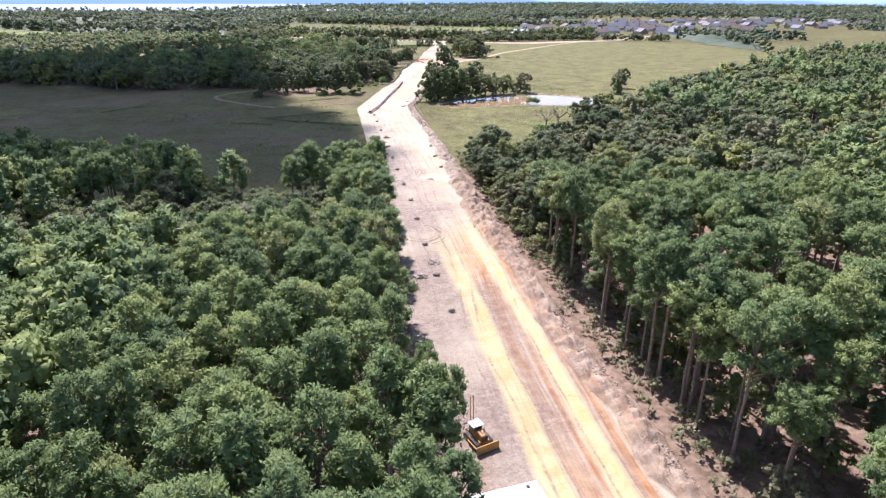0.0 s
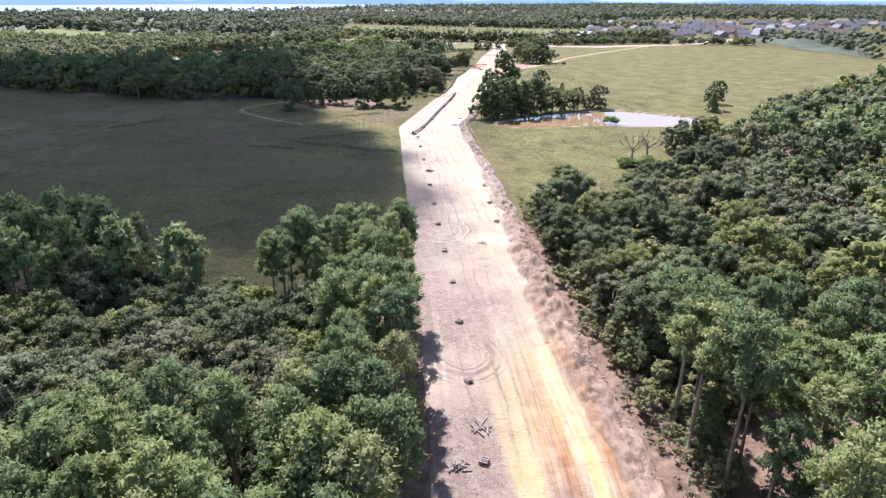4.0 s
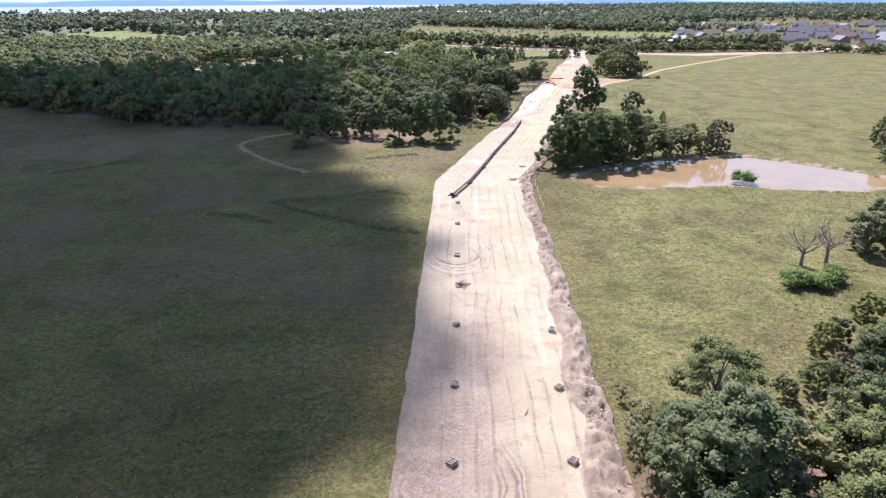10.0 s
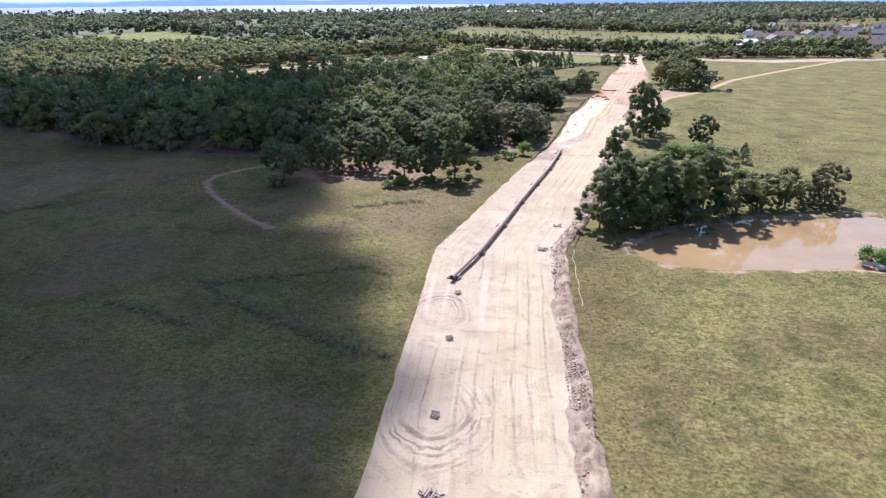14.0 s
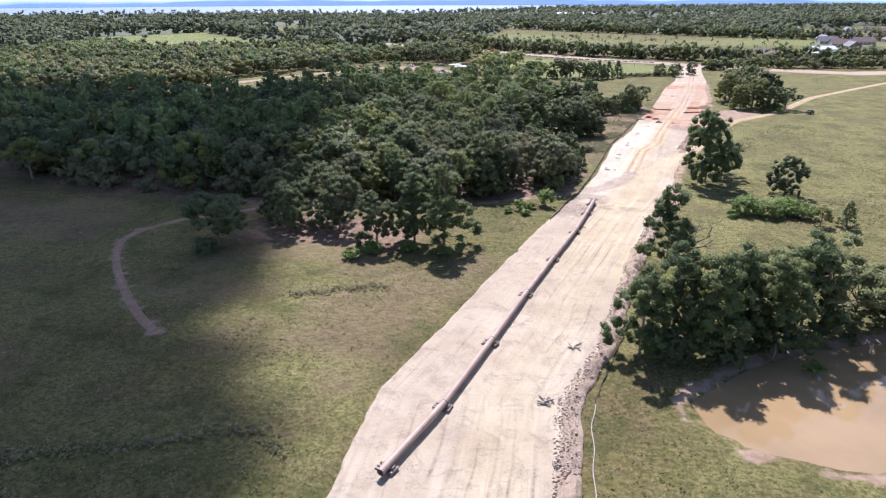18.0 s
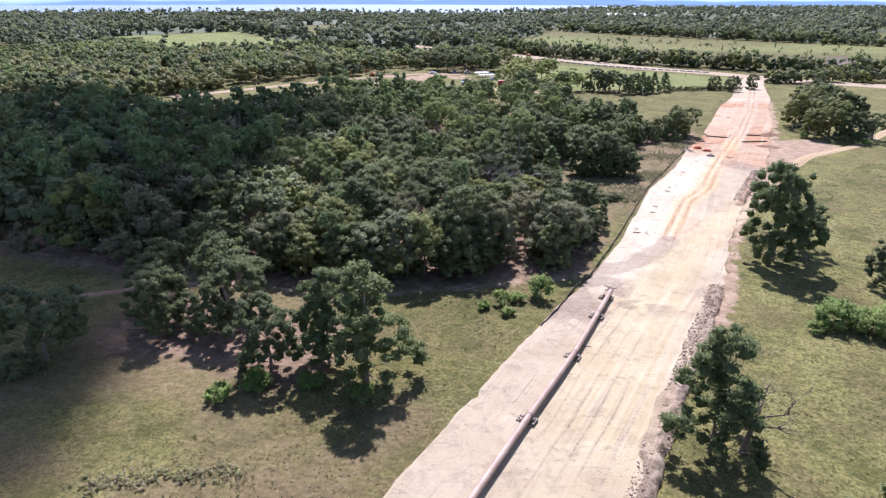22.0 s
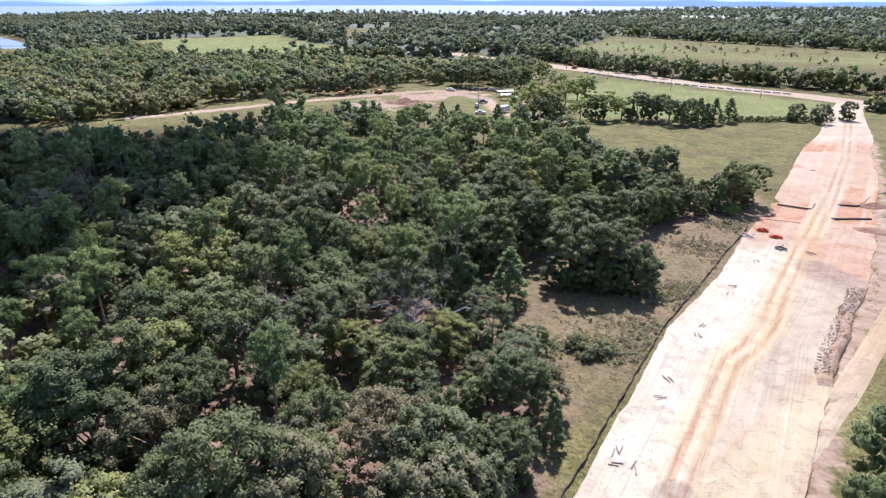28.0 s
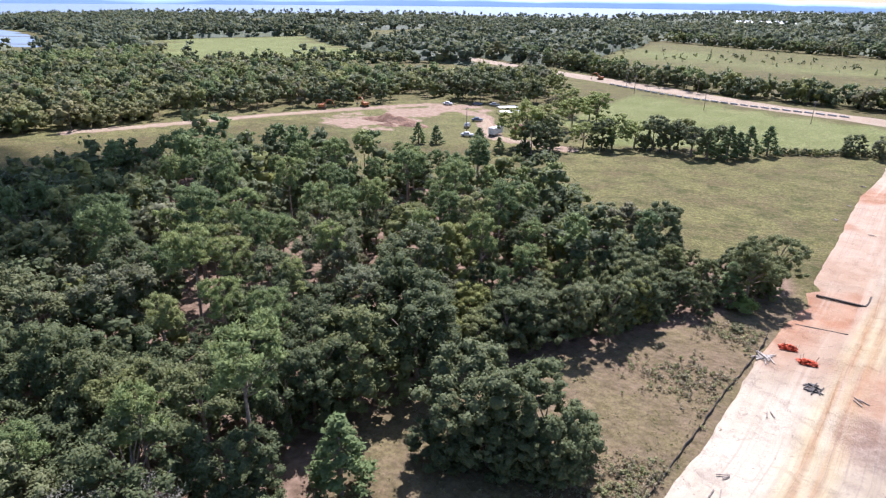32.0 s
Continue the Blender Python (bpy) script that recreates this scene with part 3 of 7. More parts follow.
def build_cleared_strip():
    """The graded sand corridor with ruts, dust lanes and the spoil berm along its right side."""
    ys = np.arange(-10, 690, 0.45)
    u = np.concatenate([np.linspace(0, 0.80, 56), np.linspace(0.80, 1, 37)[1:]])
    l, r = row_edges(ys)
    l0 = l
    l = l + (wavy(ys, 0 * ys, 3, 51, 4) - 0.5) * 0.6
    r = r + (wavy(ys, 0 * ys, 5, 52, 4) - 0.5) * 1.6
    x = l[:, None] + (r - l)[:, None] * u
    y = ys[:, None] + 0 * u
    from_left, from_right = x - l[:, None], r[:, None] - x
    z = 0.05 + (wavy(x, y, 5, 55, 3) - 0.5) * 0.18 + (wavy(x * 3, y * 0.25, 4, 56, 3) - 0.5) * 0.10
    # spoil berm
    high = np.interp(y, [-40, 100, 135, 165, 215, 224, 228, 262, 265, 300, 345, 362, 368, 414, 420, 446, 453], [1.0, 1.1, 1.5, 1.2, 1.0, 1.2, 0.25, 1.1, 0.3, 0.9, 0.8, 0.7, 0.0, 0.0, 0.7, 0.7, 0.05])
    wide = np.interp(y, [-40, 110, 132, 175, 260, 400, 690], [4.2, 4.6, 6.0, 4.4, 3.4, 2.4, 2.4]) * (0.62 + 0.76 * wavy(y, y * 0 + x * 0.15, 7, 76, 3))
    prof = np.clip(np.sin(np.clip(from_right / wide, 0, 1) * np.pi), 0, 1)
    lump = 0.10 + 1.5 * wavy(x, y, 2.4, 57, 4) + 1.5 * (wavy(x, y, 1.0, 58, 3) - 0.5)
    z = z + prof * high * lump
    clods = (prof > 0.15) & (high > 0.12)
    # culvert cut across the strip
    edge = np.minimum(from_left, from_right)
    z = np.where(edge < 0.3, -0.8, z)
    cut = band(y - 0.12 * x, 478, 497, 3)
    z = z - 0.35 * cut * (1 - band(from_left, 8.5, 15.5, 1.0))
    grey = np.clip(0.3 + (wavy(x, y, 14, 61) - 0.36) * 2.0, 0, 0.72) * band(y, 30, 208, 25)
    damp = np.maximum(grey * np.clip((np.interp(y, [40, 110, 190], [12.5, 16, 14]) + 6 * wavy(x * 0.3, y, 14, 3) - from_left) / 5, 0, 1), clods * np.clip(-0.1 + 0.9 * wavy(x, y, 2.2, 62, 5), 0, 0.8))
    one = np.interp(y, [-40, 45, 60, 84, 112, 150], [18.6, 20.2, 20.6, 21.6, 21.6, 21.5]) + 0.5 * (wavy(y, y * 0, 12, 63, 2) - 0.5)
    two = np.interp(y, [-40, 43, 55, 75, 97, 131], [25.5, 26.6, 27.1, 28.0, 28.5, 28.6])
    yellow = band(x, one - 2.1, one + 2.1, 0.9) + band(x, two - 1.6, two + 1.5, 0.8)
    yellow = np.clip(yellow, 0, 1) * band(y, -60, 128 + 10 * wavy(x, y, 6, 65), 40)
    yellow = np.maximum(yellow, band(from_left, 8, 19.5, 3) * band(y, 84, 134, 18) * 0.85)
    yellow = np.maximum(yellow, band(from_left, 10.5, 22, 3) * band(y, 125, 360, 25) * np.clip(0.04 + 0.3 * wavy(x, y, 18, 66), 0, 0.3))
    orange = band(x, one + 1.5, two - 1.0, 0.8) * band(y, -60, 125, 25) + band(x, two + 1.0, two + 3.6, 0.8) * band(y, -60, 140, 25)
    orange = np.clip(orange, 0, 1) * (0.75 + 0.5 * wavy(x * 2.5, y * 0.5, 4, 67))
    orange = np.maximum(orange, clods * (0.2 + 0.45 * band(y, -60, 175, 40) + 0.4 * band(y, 405, 460, 8)))
    orange = np.maximum(orange, band(y, 20, 60, 10) * band(from_left, 2, 6, 1.5) * 0.55)
    red = np.clip(band(y - 0.1 * x, 458, 585, 16) * np.clip((wavy(x, y, 16, 68, 5) - 0.32) * 3.4, 0.45, 0.95), 0, 1) * (1 - 0.75 * band(from_left, 9.5, 14.5, 1.5))
    red = np.maximum(red, band(y + 3 * wavy(x, y, 6, 77), 452, 482, 7) * np.clip((from_left - 11) / 3, 0, 1) * (0.35 + 0.6 * wavy(x, y, 6, 78)))
    damp = np.maximum(damp, band(y - 0.4 * x, 330, 342, 4) * (wavy(x, y, 8, 70) > 0.42) * 0.5)
    # the worn way that leaves for the lane, the crossing forest track, and twin wheel tracks northward
    way = far_from(((42, 310), (47, 338), (50.6, 350), (55.2, 368), (59.8, 383), (67.5, 399), (80.3, 423)), x, y)
    wide_way = np.interp(y, [310, 340, 385, 425], [6.5, 6.0, 4.2, 2.8]) + 1.6 * (wavy(x, y, 9, 71, 3) - 0.5)
    yellow = np.maximum(yellow, np.clip((wide_way - way) / 4 + 0.5, 0, 1) * band(y, 308, 430, 14) * 0.36)
    orange = np.maximum(orange, np.clip(1 - np.abs(way - wide_way) / 0.9, 0, 1) * band(y, 350, 425, 8) * 0.5 * wavy(x, y, 7, 72, 2))
    cross = far_from(((32, 362), (40.8, 365.6), (48.3, 371.6), (53.2, 378.6), (57.5, 387.7)), x, y)
    damp = np.maximum(damp, np.clip((2.6 + 1.5 * (wavy(x, y, 4, 73) - 0.5) - cross) / 2.0, 0, 0.4))
    damp = np.maximum(damp, np.clip(1.1 - far_from(((40, 352), (45, 361)), x, y) / 5.5, 0, 0.45) * (wavy(x, y, 5, 74) > 0.42) * (from_left < 9))
    twin = np.abs(far_from(((57, 388), (63.6, 416.9), (66.6, 422.4), (69.6, 430), (73.5, 447), (83, 480), (92, 512), (104, 560), (113, 605), (122, 650)), x, y) - 1.0)
    orange = np.maximum(orange, np.clip(1.4 - twin / 0.5, 0, 1) * (0.45 + 0.4 * wavy(x, y, 11, 75)))
    red = red * np.clip((far_from(((83, 480), (92, 512), (104, 560), (113, 605)), x, y) - 1.6) / 2, 0.25, 1)
    north = far_from(((50, 372), (57, 392), (63.6, 416.9), (69.6, 430), (73.5, 447), (83, 480), (92, 512)), x, y)
    yellow = np.maximum(yellow, np.clip((3.4 + 1.4 * (wavy(x, y, 8, 80) - 0.5) - north) / 1.6, 0, 1) * band(y, 385, 505, 14) * 0.42)
    damp = np.maximum(damp, np.clip(1.4 - far_from(((80, 459), (88, 449), (92, 446)), x, y) / 3.6, 0, 0.6) * (0.35 + 0.8 * wavy(x, y, 4, 81)))
    damp = damp * (1 - 0.8 * np.clip(yellow, 0, 1) * ~clods)
    i = np.arange(x.size).reshape(x.shape)
    f = np.stack([i[:-1, :-1], i[:-1, 1:], i[1:, 1:], i[1:, :-1]], -1).reshape(-1, 4)
    me = solid("cleared_strip", np.stack([x.ravel(), y.ravel(), z.ravel()], -1), f, SAND, smooth=True)
    colours(me, "soil", np.stack([yellow.ravel(), orange.ravel(), red.ravel(), damp.ravel()], -1))
    bleach = band(y - 0.5 * x, 335, 432, 10) * np.clip((np.interp(y, [340, 400, 470], [10, 12, 11]) + 5 * (wavy(x, y, 16, 79) - 0.5) - from_left) / 3, 0, 1)
    values_of(me, "bleach", (bleach * 0.55 + band(y, 515, 600, 12) * np.clip((9 - from_left) / 4, 0, 0.5)).ravel())
    colours(me, "run", np.stack([(x - l0[:, None]).ravel(), y.ravel() * 1.03, 0 * y.ravel(), 0 * y.ravel()], -1))
    tagged(new("road", me), "graded pale sand construction corridor with ruts, dust and a spoil berm", "dirt road", kind="structure")


def build_lanes():
    for name, line, w, zz, soil, label in (
            ("lane", LANE, 5.5, 0.09, (0.6, 0.4, 0, 0.15), "curving sandy farm lane beside the field"),
            ("gravel_road", GRAVEL, 20, 0.12, (0.1, 0.05, 0.1, 0.25), "wide pale gravel road bed under construction"),
            ("trail", TRAIL, 2.6, 0.07, (0.0, 0.5, 0.6, 0.3), "narrow pinkish worn track across the meadow"),
            ("dirt_track", DIRT_ROAD, 7, 0.1, (0.3, 0.3, 0.0, 0.25), "unpaved light brown track past the car lot")):
        x, y, z, f = ribbon(line, w, 1.5, zz, 7)
        if name == "lane":
            z = np.where(in_row(x, y) > 0.7, -0.4, z)
        me = solid(name, np.stack([x, y, z], -1), f, SAND, smooth=True)
        start = np.clip(np.hypot(x - line[0][0], y - line[0][1]) / 45 - 0.25, 0, 1) if name == "lane" else np.ones(len(x))
        colours(me, "soil", np.array(soil)[None] * start[:, None])
        cols = max(5, int(w / 1.5))
        colours(me, "run", np.stack([np.tile(np.linspace(0, w, cols), len(x) // cols), np.repeat(np.arange(len(x) // cols) * 1.5, cols), 0 * x, 0 * x], -1))
        tagged(new(name, me), label, "dirt road", kind="structure")


def build_water():
    for name, poly, z, mat, label in (("pond_water", POND, -0.42, POND_WATER, "still muddy brown pond water"),
                                      ("lake_water", LAKE, -0.4, LAKE_WATER, "wide pale lake on the horizon"),
                                      ("cove_water", COVE, -0.4, LAKE_WATER, "pale cove of the lake among woods")):
        bm = bmesh.new()
        c = np.mean(poly, 0)
        grow = 1.06 if name == "pond_water" else 1.0
        bm.faces.new([bm.verts.new(((px - c[0]) * grow + c[0], (py - c[1]) * grow + c[1], z)) for px, py in poly])
        bmesh.ops.triangulate(bm, faces=bm.faces[:])
        me = bpy.data.meshes.new(name)
        bm.normal_update()
        if bm.faces[:][0].normal.z < 0:
            bmesh.ops.reverse_faces(bm, faces=bm.faces[:])
        bm.to_mesh(me)
        bm.free()
        me.materials.append(mat)
        tagged(new(name, me), label, "water", kind="structure")


build_ground()
build_cleared_strip()
build_lanes()
build_water()

# ---- trees ----
CUBE = np.array([(sx, sy, sz) for sx in (-1, 1) for sy in (-1, 1) for sz in (-1, 1)], float) / math.sqrt(3)
CUBE_F = np.array([(0, 1, 3, 2), (4, 6, 7, 5), (0, 4, 5, 1), (2, 3, 7, 6), (0, 2, 6, 4), (1, 5, 7, 3)])


BALL = []
for axis_a in range(3):
    for sign in (-1, 1):
        for ia in (-1, 0, 1):
            for ib in (-1, 0, 1):
                q = [0, 0, 0]
                q[axis_a], q[(axis_a + 1) % 3], q[(axis_a + 2) % 3] = sign, ia, ib
                BALL.append(q)
BALL_F = np.array([[s * 9 + c for c in ((k, k + 1, k + 4, k + 3) if s % 2 else (k, k + 3, k + 4, k + 1))] for s in range(6) for k in (0, 1, 3, 4)])
BALL = np.array(BALL, float)
BALL /= np.linalg.norm(BALL, axis=1)[:, None]
BALL_F = np.array([f if np.dot(np.cross(BALL[f[1]] - BALL[f[0]], BALL[f[2]] - BALL[f[0]]), BALL[f].sum(0)) > 0 else f[::-1] for f in BALL_F])


def tube(points, radii, sides=6):
    """Corners and quads of a bent, tapering branch."""
    pts = np.asarray(points, float)
    d = np.gradient(pts, axis=0)
    d /= np.linalg.norm(d, axis=1)[:, None] + 1e-9
    ref = np.where(np.abs(d[:, 2:]) > 0.9, np.array([[1.0, 0, 0]]), np.array([[0, 0, 1.0]]))
    a = np.cross(d, ref)
    a /= np.linalg.norm(a, axis=1)[:, None] + 1e-9
    b = np.cross(d, a)
    ang = np.arange(sides) / sides * 2 * np.pi
    ring = a[:, None] * np.cos(ang)[None, :, None] + b[:, None] * np.sin(ang)[None, :, None]
    v = pts[:, None] + ring * np.asarray(radii)[:, None, None]
    i = np.arange(v.shape[0] * sides).reshape(-1, sides)
    j = np.roll(i, -1, 1)
    f = np.stack([i[:-1], j[:-1], j[1:], i[1:]], -1).reshape(-1, 4)
    return v.reshape(-1, 3), f


def joined(pieces):
    v, f, n = [], [], 0
    for pv, pf in pieces:
        v.append(pv)
        f.append(pf + n)
        n += len(pv)
    return np.concatenate(v), np.concatenate(f)


def foliage(clumps, leaves, size, slim, rng, heart, core=0.55, fine=False, spiky=0.0):
    """Leaf sprays round clumps (x, y, z, radius). Returns corners, quads and normals."""
    c = np.asarray(clumps, float)
    m = len(c)
    d = rng.normal(size=(m, leaves, 3))
    d[..., 2] = np.where(d[..., 2] < -0.3, -d[..., 2], d[..., 2])
    d /= np.linalg.norm(d, axis=-1, keepdims=True)
    pos = c[:, None, :3] + d * (c[:, None, 3:4] * rng.uniform(0.5, 1.28, (m, leaves, 1))) * np.array([1, 1, 0.9])
    n = d * 0.9 + rng.normal(size=d.shape) * 0.6 + np.array([0, 0, 0.55])
    n /= np.linalg.norm(n, axis=-1, keepdims=True)
    t = np.cross(n, rng.normal(size=d.shape))
    t /= np.linalg.norm(t, axis=-1, keepdims=True) + 1e-9
    if spiky:
        t = t * (1 - spiky) + (d + np.array([0, 0, 0.7])) * spiky
        t /= np.linalg.norm(t, axis=-1, keepdims=True) + 1e-9
        n = n - t * (n * t).sum(-1, keepdims=True)
        n /= np.linalg.norm(n, axis=-1, keepdims=True) + 1e-9
    b = np.cross(n, t)
    s = size * rng.uniform(0.6, 1.35, (m, leaves, 1))
    t, b = t * s, b * s * slim
    q = np.stack([pos - t * 0.9 - b * 0.5, pos + t * 0.2 - b, pos + t + b * 0.25, pos - t * 0.3 + b], 2).reshape(-1, 3)
    soft = n * 0.75 + d * 0.25 + np.array([0, 0, 0.12])
    soft /= np.linalg.norm(soft, axis=-1, keepdims=True)
    nor = np.repeat(soft.reshape(-1, 3), 4, 0)
    f = np.arange(len(q)).reshape(-1, 4)
    ball, ball_f = (BALL, BALL_F) if fine else (CUBE, CUBE_F)
    k = len(ball)
    swell = 1 + 0.3 * np.sin(ball[None] @ rng.normal(size=(m, 3, 1)) * 3 + rng.uniform(0, 6, (m, 1, 1))) + (0.0 if fine else 0.12)
    cv = (c[:, None, :3] + ball[None] * c[:, None, 3:4] * core * swell * np.array([1, 1, 0.85])).reshape(-1, 3)
    cf = (ball_f[None] + np.arange(m)[:, None, None] * k).reshape(-1, 4)
    outward = cv.reshape(m, k, 3) - np.asarray(heart)
    outward /= np.linalg.norm(outward, axis=-1, keepdims=True) + 1e-9
    cn = ball[None] * 0.8 + outward * 0.25 + np.array([0, 0, 0.2])
    cn = (cn / np.linalg.norm(cn, axis=-1, keepdims=True)).reshape(-1, 3)
    return np.concatenate([q, cv]), np.concatenate([f, cf + len(q)]), np.concatenate([nor, cn])


def billows(lobes, count, big, rng):
    """Clumps over the outside of a few overlapping lobes (x, y, z, radius), none deep inside a neighbour."""
    out, tries = [], 0
    share = np.array([r * r for _, _, _, r in lobes])
    share /= share.sum()
    while len(out) < count and tries < count * 12:
        tries += 1
        x, y, z, r = lobes[rng.choice(len(lobes), p=share)]
        d = rng.normal(size=3)
        d /= np.linalg.norm(d)
        if d[2] < -0.55:
            continue
        p = (x + d[0] * r, y + d[1] * r, z + d[2] * r * 0.85)
        if any((p[0] - a) ** 2 + (p[1] - b) ** 2 + (p[2] - c) ** 2 < (q * 0.72) ** 2 for a, b, c, q in lobes):
            continue
        out.append((*p, big * rng.uniform(0.7, 1.25)))
    return out


def clumps_of(kind, h, rng, count, big):
    """Clump centres of a crown, by the kind of tree."""
    out = []
    if kind == "young_pine":
        lo, rad = h * rng.uniform(0.54, 0.62), h * rng.uniform(0.115, 0.145)
        for k in range(count):
            t = ((k + rng.uniform()) / count) ** 0.9
            prof = (1 - t) ** 0.36 * (0.6 + 0.4 * min(1, t * 4))
            a = k * 2.4 + rng.normal() * 0.6
            r = rad * prof * rng.uniform(0.55, 1.3)
            out.append((r * math.cos(a), r * math.sin(a), lo + (h - lo - 0.3) * t + r * 0.1, big * rng.uniform(0.7, 1.35)))
    elif kind == "pine":
        lo, rad = h * rng.uniform(0.50, 0.60), h * rng.uniform(0.14, 0.165)
        lobes = [(0, 0, h - rad * 0.8, rad * 0.62)]
        for k in range(8):
            a = k * 2.4 + rng.uniform(-0.3, 0.3)
            r = rad * rng.uniform(0.45, 0.8)
            lobes.append((r * math.cos(a), r * math.sin(a), lo + (h - lo) * (0.12 + 0.66 * (k + 0.5) / 8), rad * rng.uniform(0.34, 0.52)))
        out = billows(lobes, count, big, rng)
    elif kind == "field_pine":
        lobes = []
        for k in range(15):
            t = (k + rng.uniform()) / 15
            a = k * 2.4 + rng.normal() * 0.4
            r = h * 0.20 * (1 - t) ** 0.5 * rng.uniform(0.55, 1.15)
            lobes.append((r * math.cos(a), r * math.sin(a), h * (0.13 + 0.77 * t), h * rng.uniform(0.085, 0.125) * (1.15 - 0.35 * t)))
        out = billows(lobes, count, big, rng)
    elif kind == "cedar":
        for k in range(count):
            t = ((k + rng.uniform()) / count) ** 1.15
            a = k * 2.4 + rng.normal() * 0.4
            r = h * 0.24 * (1 - t) ** 0.75 * rng.uniform(0.65, 1.05)
            out.append((r * math.cos(a), r * math.sin(a), h * (0.10 + 0.87 * t), big * rng.uniform(0.7, 1.1) * (1 - 0.45 * t)))
    elif kind == "dense_pine":
        lobes = []
        for k in range(16):
            t = (k + rng.uniform()) / 16
            a = k * 2.4 + rng.normal() * 0.4
            r = h * 0.30 * math.sqrt(max(0.02, 1 - (2 * t - 0.85) ** 2 / 1.35)) * rng.uniform(0.7, 1.1)
            lobes.append((r * math.cos(a), r * math.sin(a), h * (0.14 + 0.74 * t), h * rng.uniform(0.13, 0.18)))
        out = billows(lobes, count, big, rng)
    elif kind == "round":
        lobes = [(0, 0, h * 0.5, h * 0.30)]
        for k in range(15):
            u = rng.uniform(-0.95, 0.9)
            a = k * 2.4 + rng.normal() * 0.4
            r = h * 0.30 * math.sqrt(max(0, 1 - u * u * (1.0 if u > 0 else 0.4))) * rng.uniform(0.8, 1.15)
            lobes.append((r * math.cos(a), r * math.sin(a), h * (0.46 + 0.38 * u), h * rng.uniform(0.12, 0.18)))
        out = billows(lobes, count, big, rng)
    else:
        rx = h * rng.uniform(0.27, 0.33)
        lobes = [(0, 0, h * 0.66, rx * 0.8)]
        for k in range(12):
            u = rng.uniform(-0.75, 0.95)
            a = k * 2.4 + rng.normal() * 0.6
            r = rx * math.sqrt(max(0.02, 1 - u * u)) * rng.uniform(0.75, 1.3)
            lobes.append((r * math.cos(a), r * math.sin(a), h * (0.50 + 0.37 * u) + rng.normal() * 0.3, rx * rng.uniform(0.30, 0.52)))
        out = billows(lobes, count, big, rng)
    return out


def trunk_of(kind, h, rng, clumps, limbs):
    r = h * (0.011 if "pine" in kind else 0.020)
    lean = rng.normal(size=2) * 0.018 * h
    top = 0.93 if "pine" in kind or kind == "cedar" else 0.62
    zs = np.linspace(-0.4, h * top, 7)
    line = [(lean[0] * (z / h) ** 2 + rng.normal() * 0.04, lean[1] * (z / h) ** 2 + rng.normal() * 0.04, z) for z in zs]
    pieces = [tube(line, r * np.array([1.5, 1.1, 0.95, 0.8, 0.62, 0.42, 0.16]), 6)]
    order = rng.permutation(len(clumps))[:limbs]
    for k in order:
        x, y, z, _ = clumps[k]
        z0 = z * (0.82 if "pine" in kind else 0.55)
        mid = (x * 0.5, y * 0.5, z0 + (z - z0) * (0.65 if kind == "oak" else 0.4))
        pieces.append(tube([(0, 0, z0), mid, (x, y, z)], [r * 0.45, r * 0.3, r * 0.1], 4))
    return joined(pieces)


def template(kind, h, seed, count, big, leaves, size, slim, limbs):
    rng = np.random.default_rng(seed)
    c = clumps_of(kind, h, rng, count, big)
    heart = (0, 0, h * (0.6 if kind != "oak" else 0.5))
    trunk = trunk_of(kind, h, rng, c, limbs) if limbs else tube([(0, 0, -0.4), (0, 0, h * 0.6)], [h * 0.013, h * 0.007], 3)
    return foliage(c, leaves, size, slim, rng, heart, 0.74 if kind in ("dense_pine", "round", "field_pine") else 0.58 if limbs else 0.68, limbs > 0, 0.35 if "pine" in kind else 0.0), trunk


# several shapes a kind, near; lighter ones for the depth of the woods
NEAR = {"young_pine": [template("young_pine", 17, 15 + k, 38, 0.66, 70, 0.20, 0.34, 9) for k in range(7)],
        "pine": [template("pine", 18, 10 + k, 70, 0.66, 62, 0.20, 0.36, 10) for k in range(6)],
        "oak": [template("oak", 13, 30 + k, 115, 0.74, 58, 0.16, 0.7, 12) for k in range(8)],
        "field_pine": [template("field_pine", 14, 60 + k, 135, 0.62, 66, 0.18, 0.4, 12) for k in range(4)],
        "round": [template("round", 12, 180 + k, 150, 0.72, 58, 0.16, 0.7, 8) for k in range(6)],
        "dense_pine": [template("dense_pine", 16, 220 + k, 260, 0.85, 62, 0.2, 0.42, 10) for k in range(2)],
        "cedar": [template("cedar", 9, 50 + k, 46, 0.8, 46, 0.2, 0.5, 4) for k in range(3)]}
MIDDLE = {"young_pine": [template("young_pine", 17, 75 + k, 20, 0.9, 15, 0.42, 0.5, 0) for k in range(5)],
          "pine": [template("pine", 18, 70 + k, 24, 1.05, 15, 0.42, 0.55, 0) for k in range(5)],
          "oak": [template("oak", 13, 90 + k, 32, 1.25, 14, 0.42, 0.75, 0) for k in range(6)],
          "round": [template("round", 12, 200 + k, 32, 1.3, 14, 0.42, 0.75, 0) for k in range(5)],
          "cedar": [template("cedar", 9, 110 + k, 16, 1.1, 12, 0.5, 0.6, 0) for k in range(2)]}
FAR = {"young_pine": [template("young_pine", 17, 135 + k, 8, 1.35, 9, 0.7, 0.55, 0) for k in range(3)],
       "pine": [template("pine", 18, 130 + k, 9, 1.7, 8, 0.75, 0.6, 0) for k in range(4)],
       "oak": [template("round", 13, 140 + k, 13, 1.9, 9, 0.7, 0.8, 0) for k in range(5)],
       "round": [template("round", 12, 210 + k, 14, 1.8, 9, 0.7, 0.8, 0) for k in range(4)],
       "cedar": [template("cedar", 9, 150 + k, 7, 1.5, 6, 0.9, 0.7, 0) for k in range(2)]}
